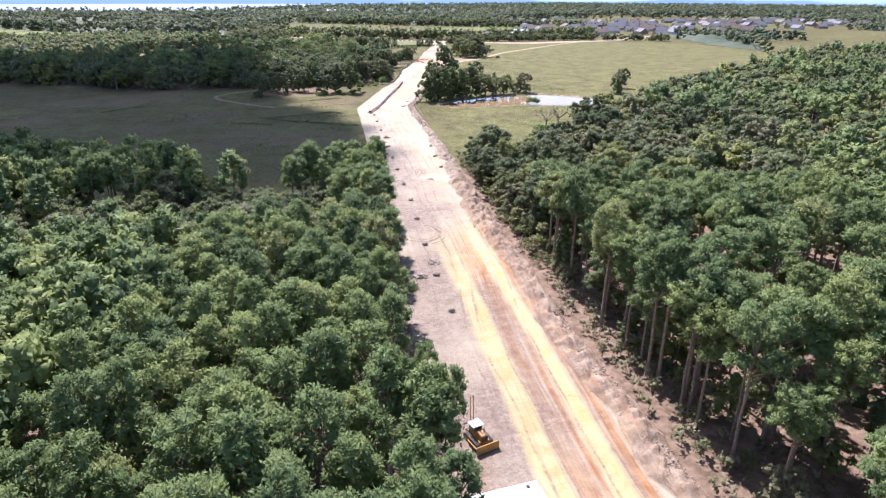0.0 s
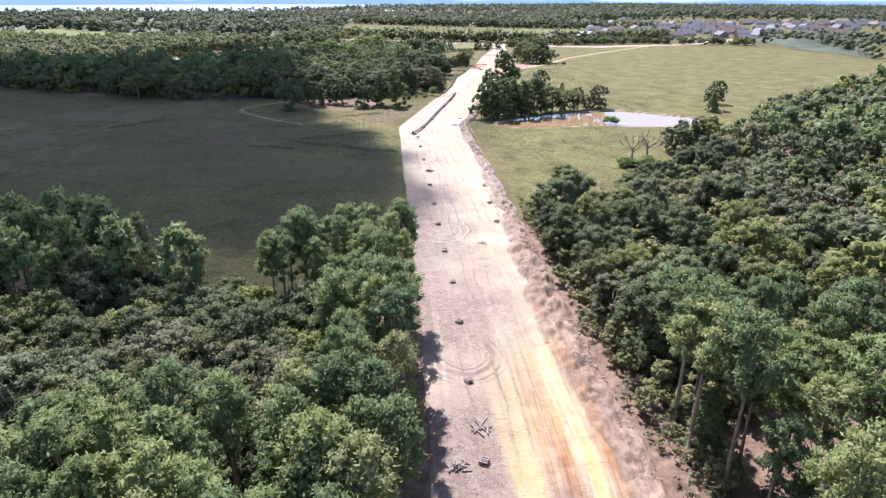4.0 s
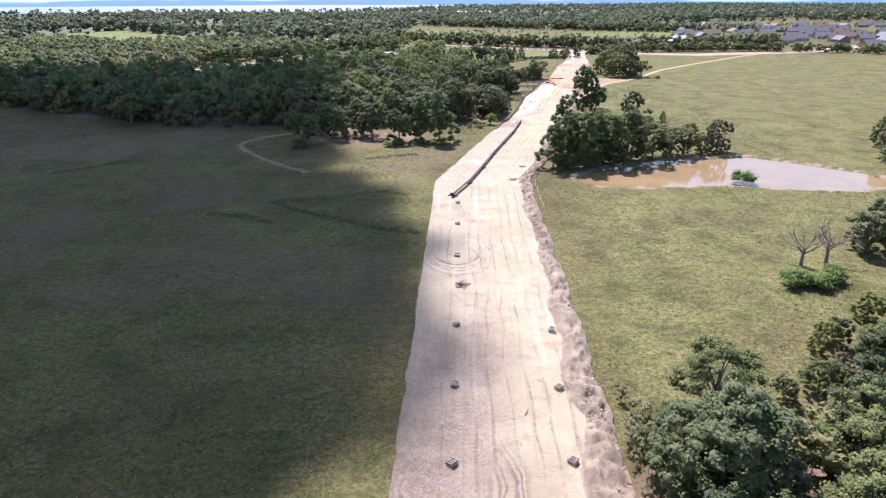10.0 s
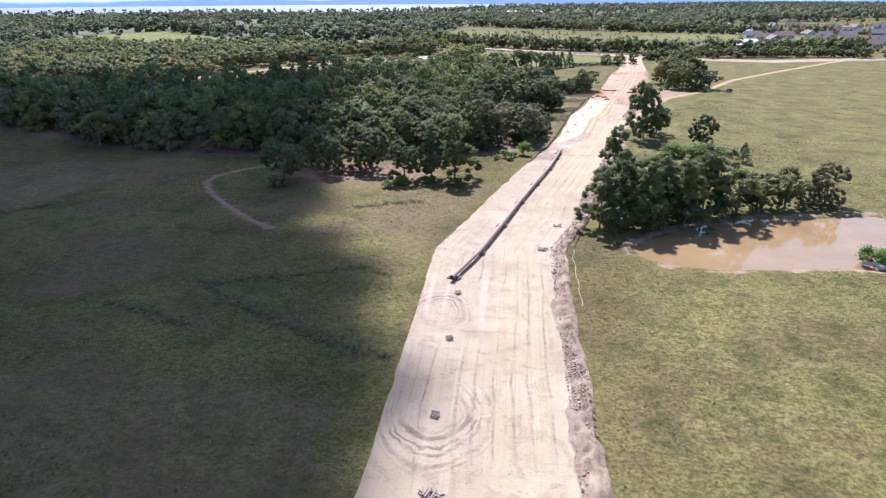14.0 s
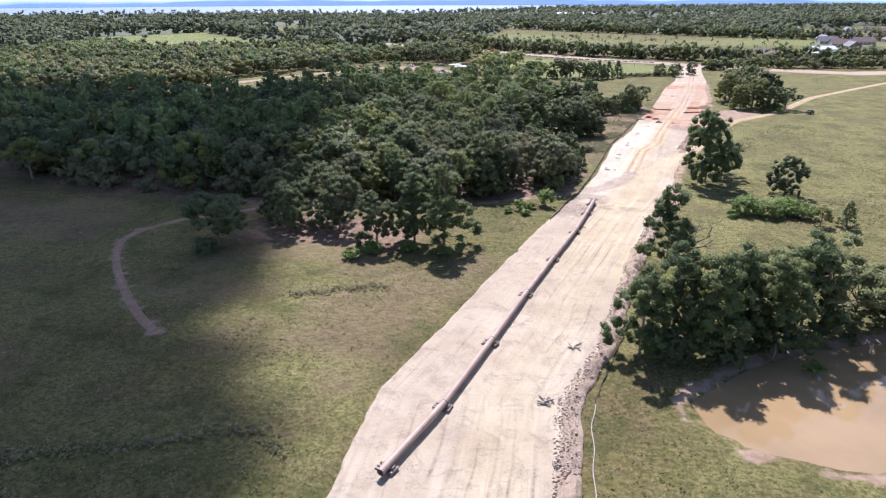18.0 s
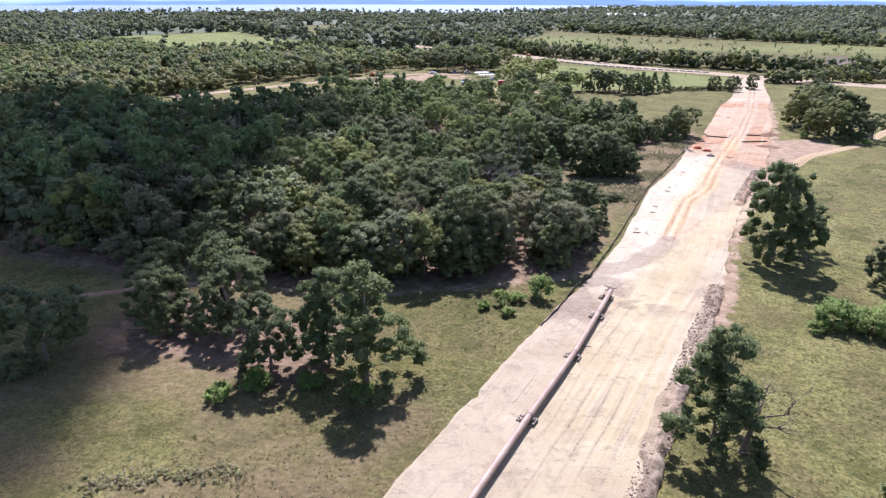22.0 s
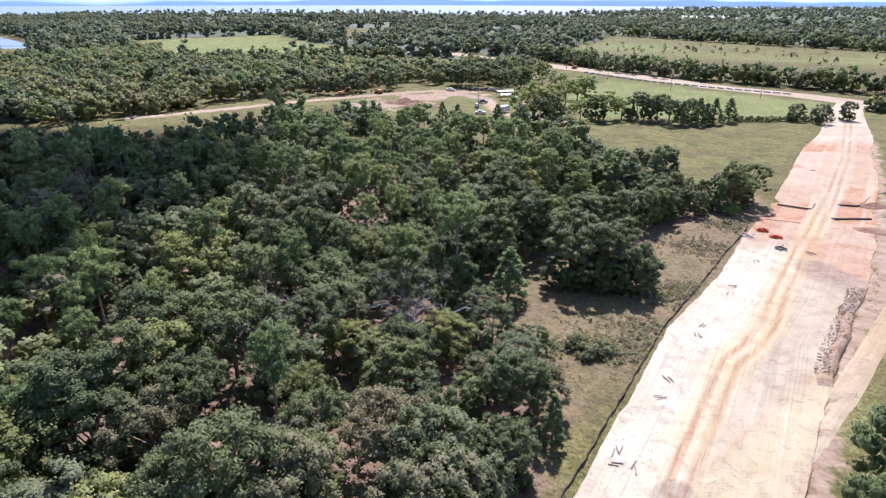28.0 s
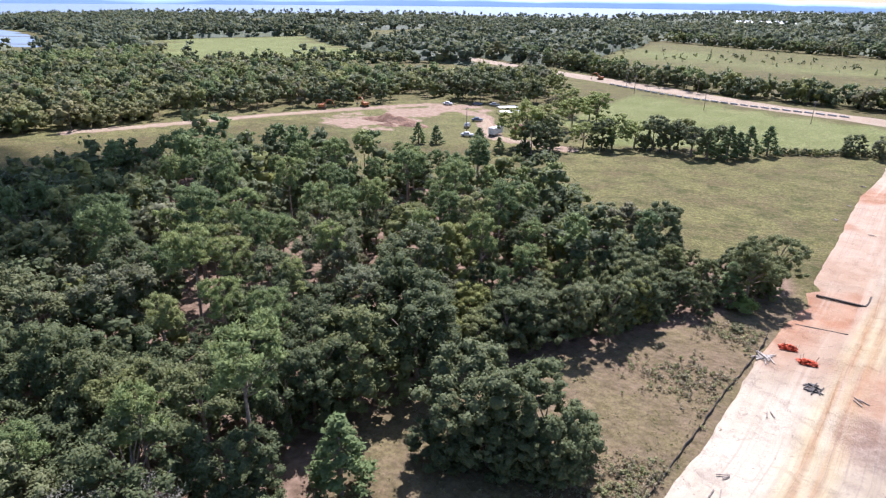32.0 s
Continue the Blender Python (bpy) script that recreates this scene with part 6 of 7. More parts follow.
BLUE_PAINT = plain_material("blue_grey_paint", (0.080, 0.112, 0.160), (0.112, 0.144, 0.192), 1.5, 0.35, 0.5)
SILVER = plain_material("silver_paint", (0.360, 0.368, 0.376), (0.416, 0.424, 0.432), 1.5, 0.3, 0.5, 0.5)


def block(size, at=(0, 0, 0), turn=(0, 0, 0), bevel=0.03, taper=None):
    """A bevelled block whose foot is centred on at; taper shrinks its top."""
    bm = bmesh.new()
    bmesh.ops.create_cube(bm, size=1)
    for v in bm.verts:
        k = (1, 1) if taper is None or v.co.z < 0 else taper
        v.co = Vector((v.co.x * size[0] * k[0], v.co.y * size[1] * k[1], (v.co.z + 0.5) * size[2]))
    if bevel:
        bmesh.ops.bevel(bm, geom=bm.edges[:], offset=min(bevel, min(size) * 0.3), segments=1, affect="EDGES")
    bm.transform(pose(*at, *turn))
    return bm


def drum(radius, length, at=(0, 0, 0), turn=(0, 0, 0), sides=16, top=None):
    bm = bmesh.new()
    bmesh.ops.create_cone(bm, cap_ends=True, segments=sides, radius1=radius, radius2=radius if top is None else top, depth=length)
    for f in bm.faces:
        f.smooth = len(f.verts) == 4
    bm.transform(pose(*at, *turn))
    return bm


def bars(ends, radius, sides=5):
    """Corners and quads of several straight rods."""
    return joined([tube([a, b], [radius, radius], sides) for a, b in ends])


def oblong(length, height, width):
    """The closed loop of a crawler track."""
    r = height / 2
    pts = []
    for k in range(9):
        a = math.pi / 2 + math.pi * k / 8
        pts.append((-length / 2 + r + r * math.cos(a), r + r * math.sin(a)))
    for k in range(9):
        a = -math.pi / 2 + math.pi * k / 8
        pts.append((length / 2 - r + r * math.cos(a), r + r * math.sin(a)))
    return pts


def crawler_track(parent, y, length, height, width):
    pts = oblong(length, height, width)
    bm = bmesh.new()
    a = [bm.verts.new((px, y - width / 2, pz)) for px, pz in pts]
    b = [bm.verts.new((px, y + width / 2, pz)) for px, pz in pts]
    bm.faces.new(a)
    bm.faces.new(b[::-1])
    n = len(pts)
    for k in range(n):
        bm.faces.new((a[k], b[k], b[(k + 1) % n], a[(k + 1) % n]))
    bmesh.ops.recalc_face_normals(bm, faces=bm.faces[:])
    t = part("track", bm, DARK_STEEL, parent, "muddy steel crawler track")
    for k in range(14):
        x = -length / 2 + height / 2 + (length - height) * k / 13
        part("track_shoe", block((0.09, width * 1.02, 0.05), (x, y, height)), DARK_STEEL, t)
    for k in range(4):
        part("roller", drum(height * 0.3, width * 1.04, (-length / 2 + height * 0.6 + k * (length - height * 1.2) / 3, y, height * 0.42), (90, 0, 0)), STEEL_YELLOW, t)


def bulldozer(x, y, turn):
    d = thing("bulldozer", x, y, 0.02, turn, label="yellow tracked bulldozer with white cab roof parked on sand", category="bulldozer")
    for side in (-1, 1):
        crawler_track(d, side * 1.05, 3.6, 1.05, 0.55)
        part("push_arm", block((3.0, 0.16, 0.22), (1.1, side * 1.42, 0.45)), STEEL_YELLOW, d)
    part("chassis", block((3.2, 1.5, 0.6), (0, 0, 0.6)), STEEL_YELLOW, d)
    part("hood", block((1.7, 1.15, 0.95), (0.75, 0, 1.15), bevel=0.1, taper=(0.95, 0.85)), STEEL_YELLOW, d)
    part("grille", block((0.06, 0.95, 0.75), (1.62, 0, 1.22)), DARK_STEEL, d)
    cab = part("cab", block((1.35, 1.5, 1.35), (-0.75, 0, 1.15), bevel=0.06, taper=(0.88, 0.9)), STEEL_YELLOW, d)
    part("cab_roof", block((1.6, 1.7, 0.12), (-0.75, 0, 2.5)), WHITE_PAINT, cab, "white painted cab roof")
    for sx, sy, w, l in ((-0.06, 0, 0.05, 1.1), (-1.42, 0, 0.05, 1.1)):
        part("window", block((w, l, 0.8), (sx, sy, 1.6), (0, 0, 0), 0.01), GLASS, cab)
    for side in (-1, 1):
        part("window", block((0.95, 0.05, 0.8), (-0.75, side * 0.72, 1.6), bevel=0.01), GLASS, cab)
    blade = part("blade", block((0.2, 3.5, 1.15), (2.5, 0, 0.15), (0, -8, 0), 0.05), STEEL_YELLOW, d)
    part("cutting_edge", block((0.1, 3.5, 0.2), (2.6, 0, 0.02)), DARK_STEEL, blade)
    part("exhaust", drum(0.07, 0.9, (0.9, 0.3, 2.5)), DARK_STEEL, d)
    ripper = part("ripper", block((0.5, 1.4, 0.3), (-2.0, 0, 0.7)), DARK_STEEL, d)
    for k in (-0.5, 0, 0.5):
        part("shank", block((0.16, 0.1, 0.8), (-2.2, k, 0.1), bevel=0.02), DARK_STEEL, ripper)
    mast = part("mast", solid("mast", *bars([((-1.6, -0.25, 1.0), (-1.9, -0.25, 6.2)), ((-1.6, 0.25, 1.0), (-1.9, 0.25, 6.2))], 0.07), STEEL_YELLOW), STEEL_YELLOW, d, "tall twin bar mast")
    part("cross_bar", solid("cross_bar", *bars([((-1.62 - 0.28 * k / 6, -0.25, 1.3 + 0.8 * k), (-1.62 - 0.28 * k / 6, 0.25, 1.3 + 0.8 * k)) for k in range(7)], 0.04), STEEL_YELLOW), STEEL_YELLOW, mast)
    d.scale = (0.8, 0.8, 0.8)


bulldozer(14.3, 53.4, -72)


def box_trailer(x, y, turn, length, label, paint):
    t = thing("box_trailer", x, y, 0.02, turn, label=label, category="trailer")
    part("body", block((length, 2.45, 2.3), (0, 0, 0.75), bevel=0.05), paint, t)
    part("roof", block((length * 1.005, 2.5, 0.1), (0, 0, 3.05), bevel=0.03), paint, t)
    for k in range(int(length)):
        part("roof_rib", block((0.05, 2.4, 0.03), (-length / 2 + 0.5 + k, 0, 3.15), bevel=0.01), paint, t)
    part("chassis", block((length * 0.95, 1.2, 0.2), (0, 0, 0.55)), DARK_STEEL, t)
    for sx in (-0.28, -0.4):
        for side in (-1, 1):
            w = part("wheel", drum(0.42, 0.26, (length * sx, side * 1.05, 0.42), (90, 0, 0)), RUBBER, t)
            part("hub", drum(0.16, 0.28, (length * sx, side * 1.06, 0.42), (90, 0, 0), 10), SILVER, w)
    for side in (-0.6, 0.6):
        d = part("door", block((0.05, 1.15, 2.1), (-length / 2 - 0.02, side, 0.85), bevel=0.01), paint, t)
        part("handle", block((0.04, 0.05, 0.4), (-length / 2 - 0.06, side * 0.2, 1.6), bevel=0.01), DARK_STEEL, d)
    part("vent", block((0.3, 0.3, 0.12), (length * 0.38, 0.7, 3.15), bevel=0.02), DARK_STEEL, t)
    part("coupling", block((1.2, 0.25, 0.15), (length / 2 + 0.5, 0, 0.6)), DARK_STEEL, t)


box_trailer(13.0, 41.6, 7, 9.0, "long white box trailer parked at the corridor's edge", WHITE_PAINT)

chip = random.Random(31)


def timber_stack(x, y, n, long, neat, label, mat=None, name="timber_stack", turned=None):
    """Short timbers, some stacked crosswise and some fallen loose."""
    t = thing(name, x, y, 0.12, chip.uniform(0, 180) if turned is None else turned, label=label, category="timber", group="timber stacks along the corridor")
    for k in range(n):
        w, hgt = chip.uniform(0.11, 0.18), chip.uniform(0.10, 0.15)
        if chip.random() < neat:
            layer, across = k // 4, (k // 4) % 2
            off = (k % 4 - 1.5) * 0.28
            at, turn = ((off, 0, layer * 0.16) if across else (0, off, layer * 0.16)), 90 * across + chip.uniform(-5, 5)
        else:
            at, turn = (chip.uniform(-0.9, 0.9), chip.uniform(-0.9, 0.9), 0), chip.uniform(0, 180)
        part("timber", block((long * chip.uniform(0.7, 1.1), w, hgt), at, (0, 0, turn), 0.015), mat or TIMBER, t)


for x, y in ((17.6, 83.8), (17.7, 97.4), (18.1, 111.9), (18.8, 127.2), (19.4, 140.7), (19.6, 154.4), (19.7, 169.5), (20.0, 183.4), (20.3, 198.8), (20.6, 224.9), (20.8, 242.5), (21.0, 257.1), (32.2, 169.9), (32.8, 183.0), (34.0, 197.1), (37.2, 266.5)):
    timber_stack(x, y, 9, 0.88, 1.0, "small crossed stack of dark weathered timbers on sand")
timber_stack(21.4, 212.4, 18, 1.4, 0.3, "loose heap of scattered grey timbers on sand")
timber_stack(14.9, 97.1, 14, 1.2, 0.2, "loose heap of scattered grey timbers on sand")
timber_stack(18.0, 103.2, 6, 3.0, 0.1, "few long dark boards lying on the sand")
timber_stack(36.1, 277.5, 7, 1.6, 0.3, "broken timbers lying by the berm")
timber_stack(39.4, 290.7, 5, 1.5, 0.3, "broken timbers lying by the berm")
timber_stack(75.4, 466.9, 18, 1.8, 0.15, "tangle of dark branches and boards on the corridor", DARK_STEEL, "debris_heap")
timber_stack(69.6, 472.8, 14, 2.8, 0.55, "heap of pale weathered boards beside the silt fence", PALE_TIMBER, "board_heap")
timber_stack(12.6, 154.3, 4, 3.6, 1.0, "pale planks stacked at the corridor's edge", PALE_TIMBER, "plank_stack", 92)


def stakes(x, y, n, long, label="pair of dark wooden stakes lying on pale sand"):
    t = thing("survey_stakes", x, y, 0.14, chip.uniform(0, 180), label=label, category="stake", group="stakes lying on the corridor")
    for k in range(n):
        part("stake", block((long * chip.uniform(0.7, 1.1), 0.13, 0.1), (chip.uniform(-0.6, 0.6), (k - n / 2) * chip.uniform(0.3, 0.7), 0), (0, 0, chip.uniform(-30, 30)), 0.01), TIMBER, t)


for x, y, n in ((27.1, 157.6, 3), (51.0, 389.5, 2), (52.6, 390.2, 2), (55.4, 408.9, 2), (54.3, 404.6, 2), (59.8, 426.7, 2), (59.0, 423.6, 2), (64.9, 443.8, 2), (64.4, 440.9, 2), (69.7, 458.3, 2), (80.6, 466, 3), (86, 548, 3), (90, 562, 2),
                (96, 585, 3), (100, 600, 2), (92, 540, 2), (50.5, 392.0, 3), (30, 120, 2), (45.5, 361, 3), (41.5, 340, 2), (57, 338, 2), (28, 178, 1)):
    stakes(x, y, n, 1.5)


def pipeline():
    """Welded pipe lengths lying on timber skids."""
    a, b = Vector((19.6, 261.5)), Vector((45.5, 358.0))
    joints = [a, Vector((24.0, 274.1)), Vector((28.1, 289.7)), Vector((32.2, 305.9)), Vector((36.4, 321.5)), Vector((40.7, 336.8)), Vector((43.6, 349.5)), b]
    p = thing("pipeline", *a, 0, 0, label="long brown coated steel pipe resting on timber skids", category="pipe")
    r = 0.40
    for k, (s, e) in enumerate(zip(joints[:-1], joints[1:])):
        d = (e - s).normalized()
        s2, e2 = s - a, e - a
        line = [(*(s2 + (e2 - s2) * q), 0.89) for q in (0, 0.33, 0.66, 1.0)]
        outer = tube(line, [r] * 4, 18)
        inner = tube(line, [r * 0.93] * 4, 18)
        seg = part("pipe_length", solid("pipe_length", *joined([outer, (inner[0], inner[1][:, ::-1])]), PIPE_STEEL, smooth=True), None, p)
        ring = tube([(*(e2 - d * 0.06), 0.89), (*(e2 + d * 0.06), 0.89)], [r * 1.05, r * 1.05], 18)
        part("weld_band", solid("weld_band", *ring, DARK_STEEL, smooth=True), None, seg)
    rim = bmesh.new()
    bmesh.ops.create_circle(rim, cap_ends=True, segments=18, radius=r * 0.93)
    d = (joints[1] - joints[0]).normalized()
    rim.transform(Matrix.Translation((d.x * 0.8, d.y * 0.8, 0.89)) @ Vector((d.x, d.y, 0)).to_track_quat("Z", "Y").to_matrix().to_4x4())
    part("end_plug", rim, DARK_STEEL, p)
    for k, j in enumerate(joints[1:-1] + [joints[0] + d * 1.5, joints[-1] - d * 1.5]):
        turn = math.degrees(math.atan2(d.y, d.x))
        t = thing("timber_skid", j.x, j.y, 0.06, turn, label="crossed dark timbers carrying the pipe", category="timber", group="skids under the pipe")
        for q in range(3):
            part("timber", block((0.26, 2.2, 0.2), ((q - 1) * 0.5, 0.25, 0), (0, 0, chip.uniform(-7, 7)), 0.02), TIMBER, t)
        for q in (-0.75, 0.75):
            part("timber", block((1.3, 0.24, 0.2), (0, q, 0.2), (0, 0, chip.uniform(-7, 7)), 0.02), TIMBER, t)
        part("wedge", block((0.5, 0.3, 0.32), (0, 0.62, 0.4), (0, 0, 0), 0.02, (1, 0.4)), TIMBER, t)
        part("wedge", block((0.5, 0.3, 0.32), (0, -0.62, 0.4), (0, 0, 0), 0.02, (1, 0.4)), TIMBER, t)


pipeline()


def smooth_line(line, step):
    p = np.asarray(line, float)
    s = np.concatenate([[0], np.cumsum(np.sqrt((np.diff(p, axis=0) ** 2).sum(1)))])
    at = np.arange(0, s[-1], step)
    return np.stack([np.interp(at, s, p[:, 0]), np.interp(at, s, p[:, 1])], -1)


def silt_fence(line, height, label, slump=0.0):
    """Black fabric on wooden posts."""
    pts = smooth_line(line, 0.75)
    f = thing("silt_fence", *pts[0], 0, 0, label=label, category="fence")
    loc = pts - pts[0]
    n = np.arange(len(loc))
    sway = 0.12 * np.sin(n * 1.3) + 0.1 * np.sin(n * 0.37)
    z = height * 0.6 * (1 - slump * (0.5 + 0.5 * np.sin(n * 0.61)))
    nor = np.stack([-np.gradient(loc[:, 1]), np.gradient(loc[:, 0])], -1)
    nor /= np.linalg.norm(nor, axis=1)[:, None]
    rows = []
    for side, zz in ((0.02, -0.15), (0.02, 1), (-0.02, 1), (-0.02, -0.15)):
        h = z if zz == 1 else np.full(len(z), zz)
        off = side + (sway * 0.6 if zz == 1 else 0)
        rows.append(np.column_stack([loc + nor * np.broadcast_to(off, len(z))[:, None], h]))
    v = np.concatenate(rows)
    i = np.arange(len(v)).reshape(4, -1)
    j = np.roll(i, -1, 0)
    part("fabric", solid("fabric", v, np.stack([i[:, :-1], i[:, 1:], j[:, 1:], j[:, :-1]], -1).reshape(-1, 4), BLACK_CLOTH), None, f, "sagging black woven fabric")
    post = None
    for k in range(0, len(loc), 3):
        if post is None:
            o = part("post", block((0.06, 0.06, height + 0.25), (0, 0, -0.1), bevel=0.008), TIMBER, f)
            post = o.data
        else:
            o = part("post", post, None, f)
        o.location = (loc[k, 0], loc[k, 1], 0)


silt_fence(((35.4, 344.6), (37.1, 349.7), (39.4, 358.6), (42.0, 365.4), (46.6, 385), (54.6, 425.0), (58.5, 438), (60.8, 446.0), (65, 461.5), (68.6, 472.8), (70.2, 480)), 0.75, "long black silt fence on wooden posts along the corridor", 0.35)
silt_fence(((41.6, 278), (43.7, 285.9), (47.0, 296.8), (48.4, 301.1), (52.3, 313.2)), 0.5, "slumped black silt fence beside the spoil berm", 0.6)


def lying_line(name, line, radius, mat, label, category, z=0.1):
    pts = smooth_line(line, 1.0)
    loc = pts - pts[0]
    t = thing(name, *pts[0], z, 0, label=label, category=category)
    w = 0.12 * np.sin(np.arange(len(loc)) * 0.9)
    part("body", solid(name, *tube(np.column_stack([loc[:, 0] + w, loc[:, 1], 0 * w + radius * 0.6]), np.full(len(loc), radius), 7), mat, smooth=True), None, t)
    for e in (0, -1):
        part("end_tie", drum(radius * 1.12, 0.12, (loc[e, 0] + w[e], loc[e, 1], radius * 0.6), (90, 0, 0), 8), DARK_STEEL, t)


lying_line("hose", ((40.6, 254), (40.8, 262), (41.1, 273.9), (41.6, 278)), 0.055, PALE_TIMBER, "pale hose lying in the grass beside the berm", "hose")
for line in (((78.5, 500.1), (85.5, 498.8)), ((74.4, 486.3), (81.4, 486.1)), ((88.9, 492.5), (98.0, 495.9)), ((92.6, 505.2), (97.2, 505.9), (102.9, 517.9), (108.2, 523.3)), ((100.3, 497.8), (102, 498.5)), ((85.5, 498.6), (87.2, 503.5))):
    lying_line("erosion_log", line, 0.2, BLACK_CLOTH, "dark erosion log laid across the red clay", "erosion log", -0.2)


def orange_heap(x, y):
    rng = np.random.default_rng(int(x * 10))
    t = thing("barrier_netting", x, y, 0.05, 0, label="crumpled bright orange safety netting on dark soil", category="netting")
    u, v = np.meshgrid(np.linspace(-1, 1, 26), np.linspace(-1, 1, 18))
    z = 0.12 + 0.75 * wavy(u * 4 + x, v * 4 + y, 1.2, 4, 3) * np.clip(1.15 - u * u - v * v, 0, 1)
    p = np.stack([u * 1.2 + 0.17 * rng.normal(size=u.shape), v * 0.75 + 0.12 * rng.normal(size=u.shape), z], -1)
    i = np.arange(u.size).reshape(u.shape)
    f = np.stack([i[:-1, :-1], i[:-1, 1:], i[1:, 1:], i[1:, :-1]], -1).reshape(-1, 4)
    part("netting", solid("netting", p.reshape(-1, 3), f, ORANGE_NET), None, t)
    for k in range(3):
        part("stake", block((0.05, 0.05, 1.1), (rng.uniform(-1.3, 1.3), rng.uniform(-0.8, 0.8), 0), (rng.uniform(-20, 20), rng.uniform(-20, 20), 0), 0.01), PALE_TIMBER, t)


orange_heap(72.9, 477.3)
orange_heap(75.3, 473.9)


def marker_post(x, y):
    t = thing("marker_post", x, y, 0, 0, label="thin wooden marker post with a small white board", category="post")
    part("pole", block((0.08, 0.08, 2.4), bevel=0.01), TIMBER, t)
    part("board", block((0.6, 0.05, 0.4), (0.25, 0, 0.9), bevel=0.01), WHITE_PAINT, t)


marker_post(12.0, 158.7)


def fallen_branch(x, y):
    t = thing("fallen_branch", x, y, 0.1, 0, label="bleached forked branch lying in the grass", category="branch")
    part("stem", solid("stem", *joined([tube([(0, -1.6, 0), (0.1, -0.4, 0.15), (-0.3, 0.9, 0.3), (-0.5, 1.8, 0.2)], [0.12, 0.1, 0.07, 0.02], 6),
                                        tube([(0.1, -0.4, 0.15), (0.9, 0.5, 0.5), (1.1, 1.6, 0.3)], [0.09, 0.06, 0.02], 5), tube([(-0.2, 0.5, 0.3), (-1.0, 0.9, 0.5)], [0.05, 0.02], 4)]), PALE_TIMBER, smooth=True), None, t)


fallen_branch(11.9, 341.5)


def clods():
    """Loose clods and roots on the spoil berm and crumbs over the sand."""
    rng = np.random.default_rng(8)
    n = 15000
    y = rng.uniform(20, 450, n)
    l, r = row_edges(y)
    on_berm = rng.uniform(size=n) < 0.72
    x = np.where(on_berm, r - rng.uniform(0.3, 3.1, n), l + rng.uniform(0, 1, n) ** 1.5 * (r - l))
    keep = ~((y > 366) & (y < 418) & on_berm) & (rng.uniform(size=n) < np.where(on_berm, 1, 0.5))
    x, y, on_berm, r = x[keep], y[keep], on_berm[keep], r[keep]
    s = np.where(on_berm, rng.uniform(0.05, 0.12, len(x)) * rng.choice([0.7, 1, 1, 1.3, 1.8], len(x)), rng.uniform(0.03, 0.08, len(x)))
    base = np.where(on_berm, 0.10 + 0.6 * np.sin(np.clip((r - x) / 3.6, 0, 1) * np.pi), 0.07)
    j = rng.uniform(0.6, 1.3, (len(x), 8, 3))
    v = CUBE[None] * j * s[:, None, None] * np.array([1.2, 1.0, 0.75]) + np.stack([x, y, base], -1)[:, None]
    f = (CUBE_F[None] + np.arange(len(x))[:, None, None] * 8).reshape(-1, 4)
    me = solid("soil_clods", v.reshape(-1, 3), f, CLOD)
    tagged(new("soil_clods", me), "loose clods of pinkish grey soil along the berm", "soil", kind="stuff")


CLOD = plain_material("clod_soil", (0.26, 0.185, 0.14), (0.39, 0.30, 0.235), 0.8, 0.95, 0.1)
clods()


# ---- the lot, the roads beyond and the town ----
def car(x, y, turn, paint, label, van=False):
    c = thing("car", x, y, 0.1, turn, label=label, category="car")
    part("body", block((4.6, 1.85, 0.75), (0, 0, 0.35), bevel=0.14), paint, c)
    cabin = part("cabin", block((3.4 if van else 2.4, 1.7, 0.85 if van else 0.65), (-0.2, 0, 1.05), bevel=0.12, taper=(0.75, 0.85)), paint, c)
    part("windscreen", block((0.06, 1.4, 0.5), (0.85 if not van else 1.25, 0, 1.12), (0, -35, 0), 0.01), GLASS, cabin)
    part("rear_window", block((0.06, 1.4, 0.45), (-1.25 if not van else -1.75, 0, 1.12), (0, 30, 0), 0.01), GLASS, cabin)
    for side in (-1, 1):
        part("side_window", block((1.8, 0.05, 0.4), (-0.2, side * 0.78, 1.15), bevel=0.01), GLASS, cabin)
        part("headlight", block((0.08, 0.35, 0.18), (2.28, side * 0.65, 0.75), bevel=0.02), WHITE_PAINT, c)
        part("tail_light", block((0.08, 0.3, 0.18), (-2.28, side * 0.65, 0.8), bevel=0.02), RED_PAINT, c)
        for sx in (-1.4, 1.4):
            w = part("wheel", drum(0.34, 0.22, (sx, side * 0.85, 0.34), (90, 0, 0)), RUBBER, c)
            part("rim", drum(0.2, 0.24, (sx, side * 0.86, 0.34), (90, 0, 0), 10), SILVER, w)


car(-37.4, 627.0, 20, BLUE_PAINT, "dark blue car parked on the grass lot")
car(-35.8, 612.5, 100, SILVER, "silver car parked on the grass lot", True)
car(-29.1, 596.5, 10, WHITE_PAINT, "white pickup sized car beside the track")
car(-13, 618, 60, RED_PAINT, "red car beside the white shed")
car(-6, 621, 40, BLUE_PAINT, "dark car under the trees")
car(-24, 640, 80, WHITE_PAINT, "white van by the canopy", True)
car(-45, 668, 10, SILVER, "silver car in the shade of the grove")
car(-53, 666, 15, BLUE_PAINT, "dark car in the shade of the grove")
car(-66, 660, 0, WHITE_PAINT, "white car at the edge of the lot")
car(140, 497, 50, DARK_STEEL, "dark car standing on the sandy lane")
box_trailer(-20.5, 603.5, 75, 6.0, "white box trailer with dark rear door in the lot", WHITE_PAINT)
box_trailer(-13.5, 612, 20, 4.5, "small red trailer in the lot", RED_PAINT)


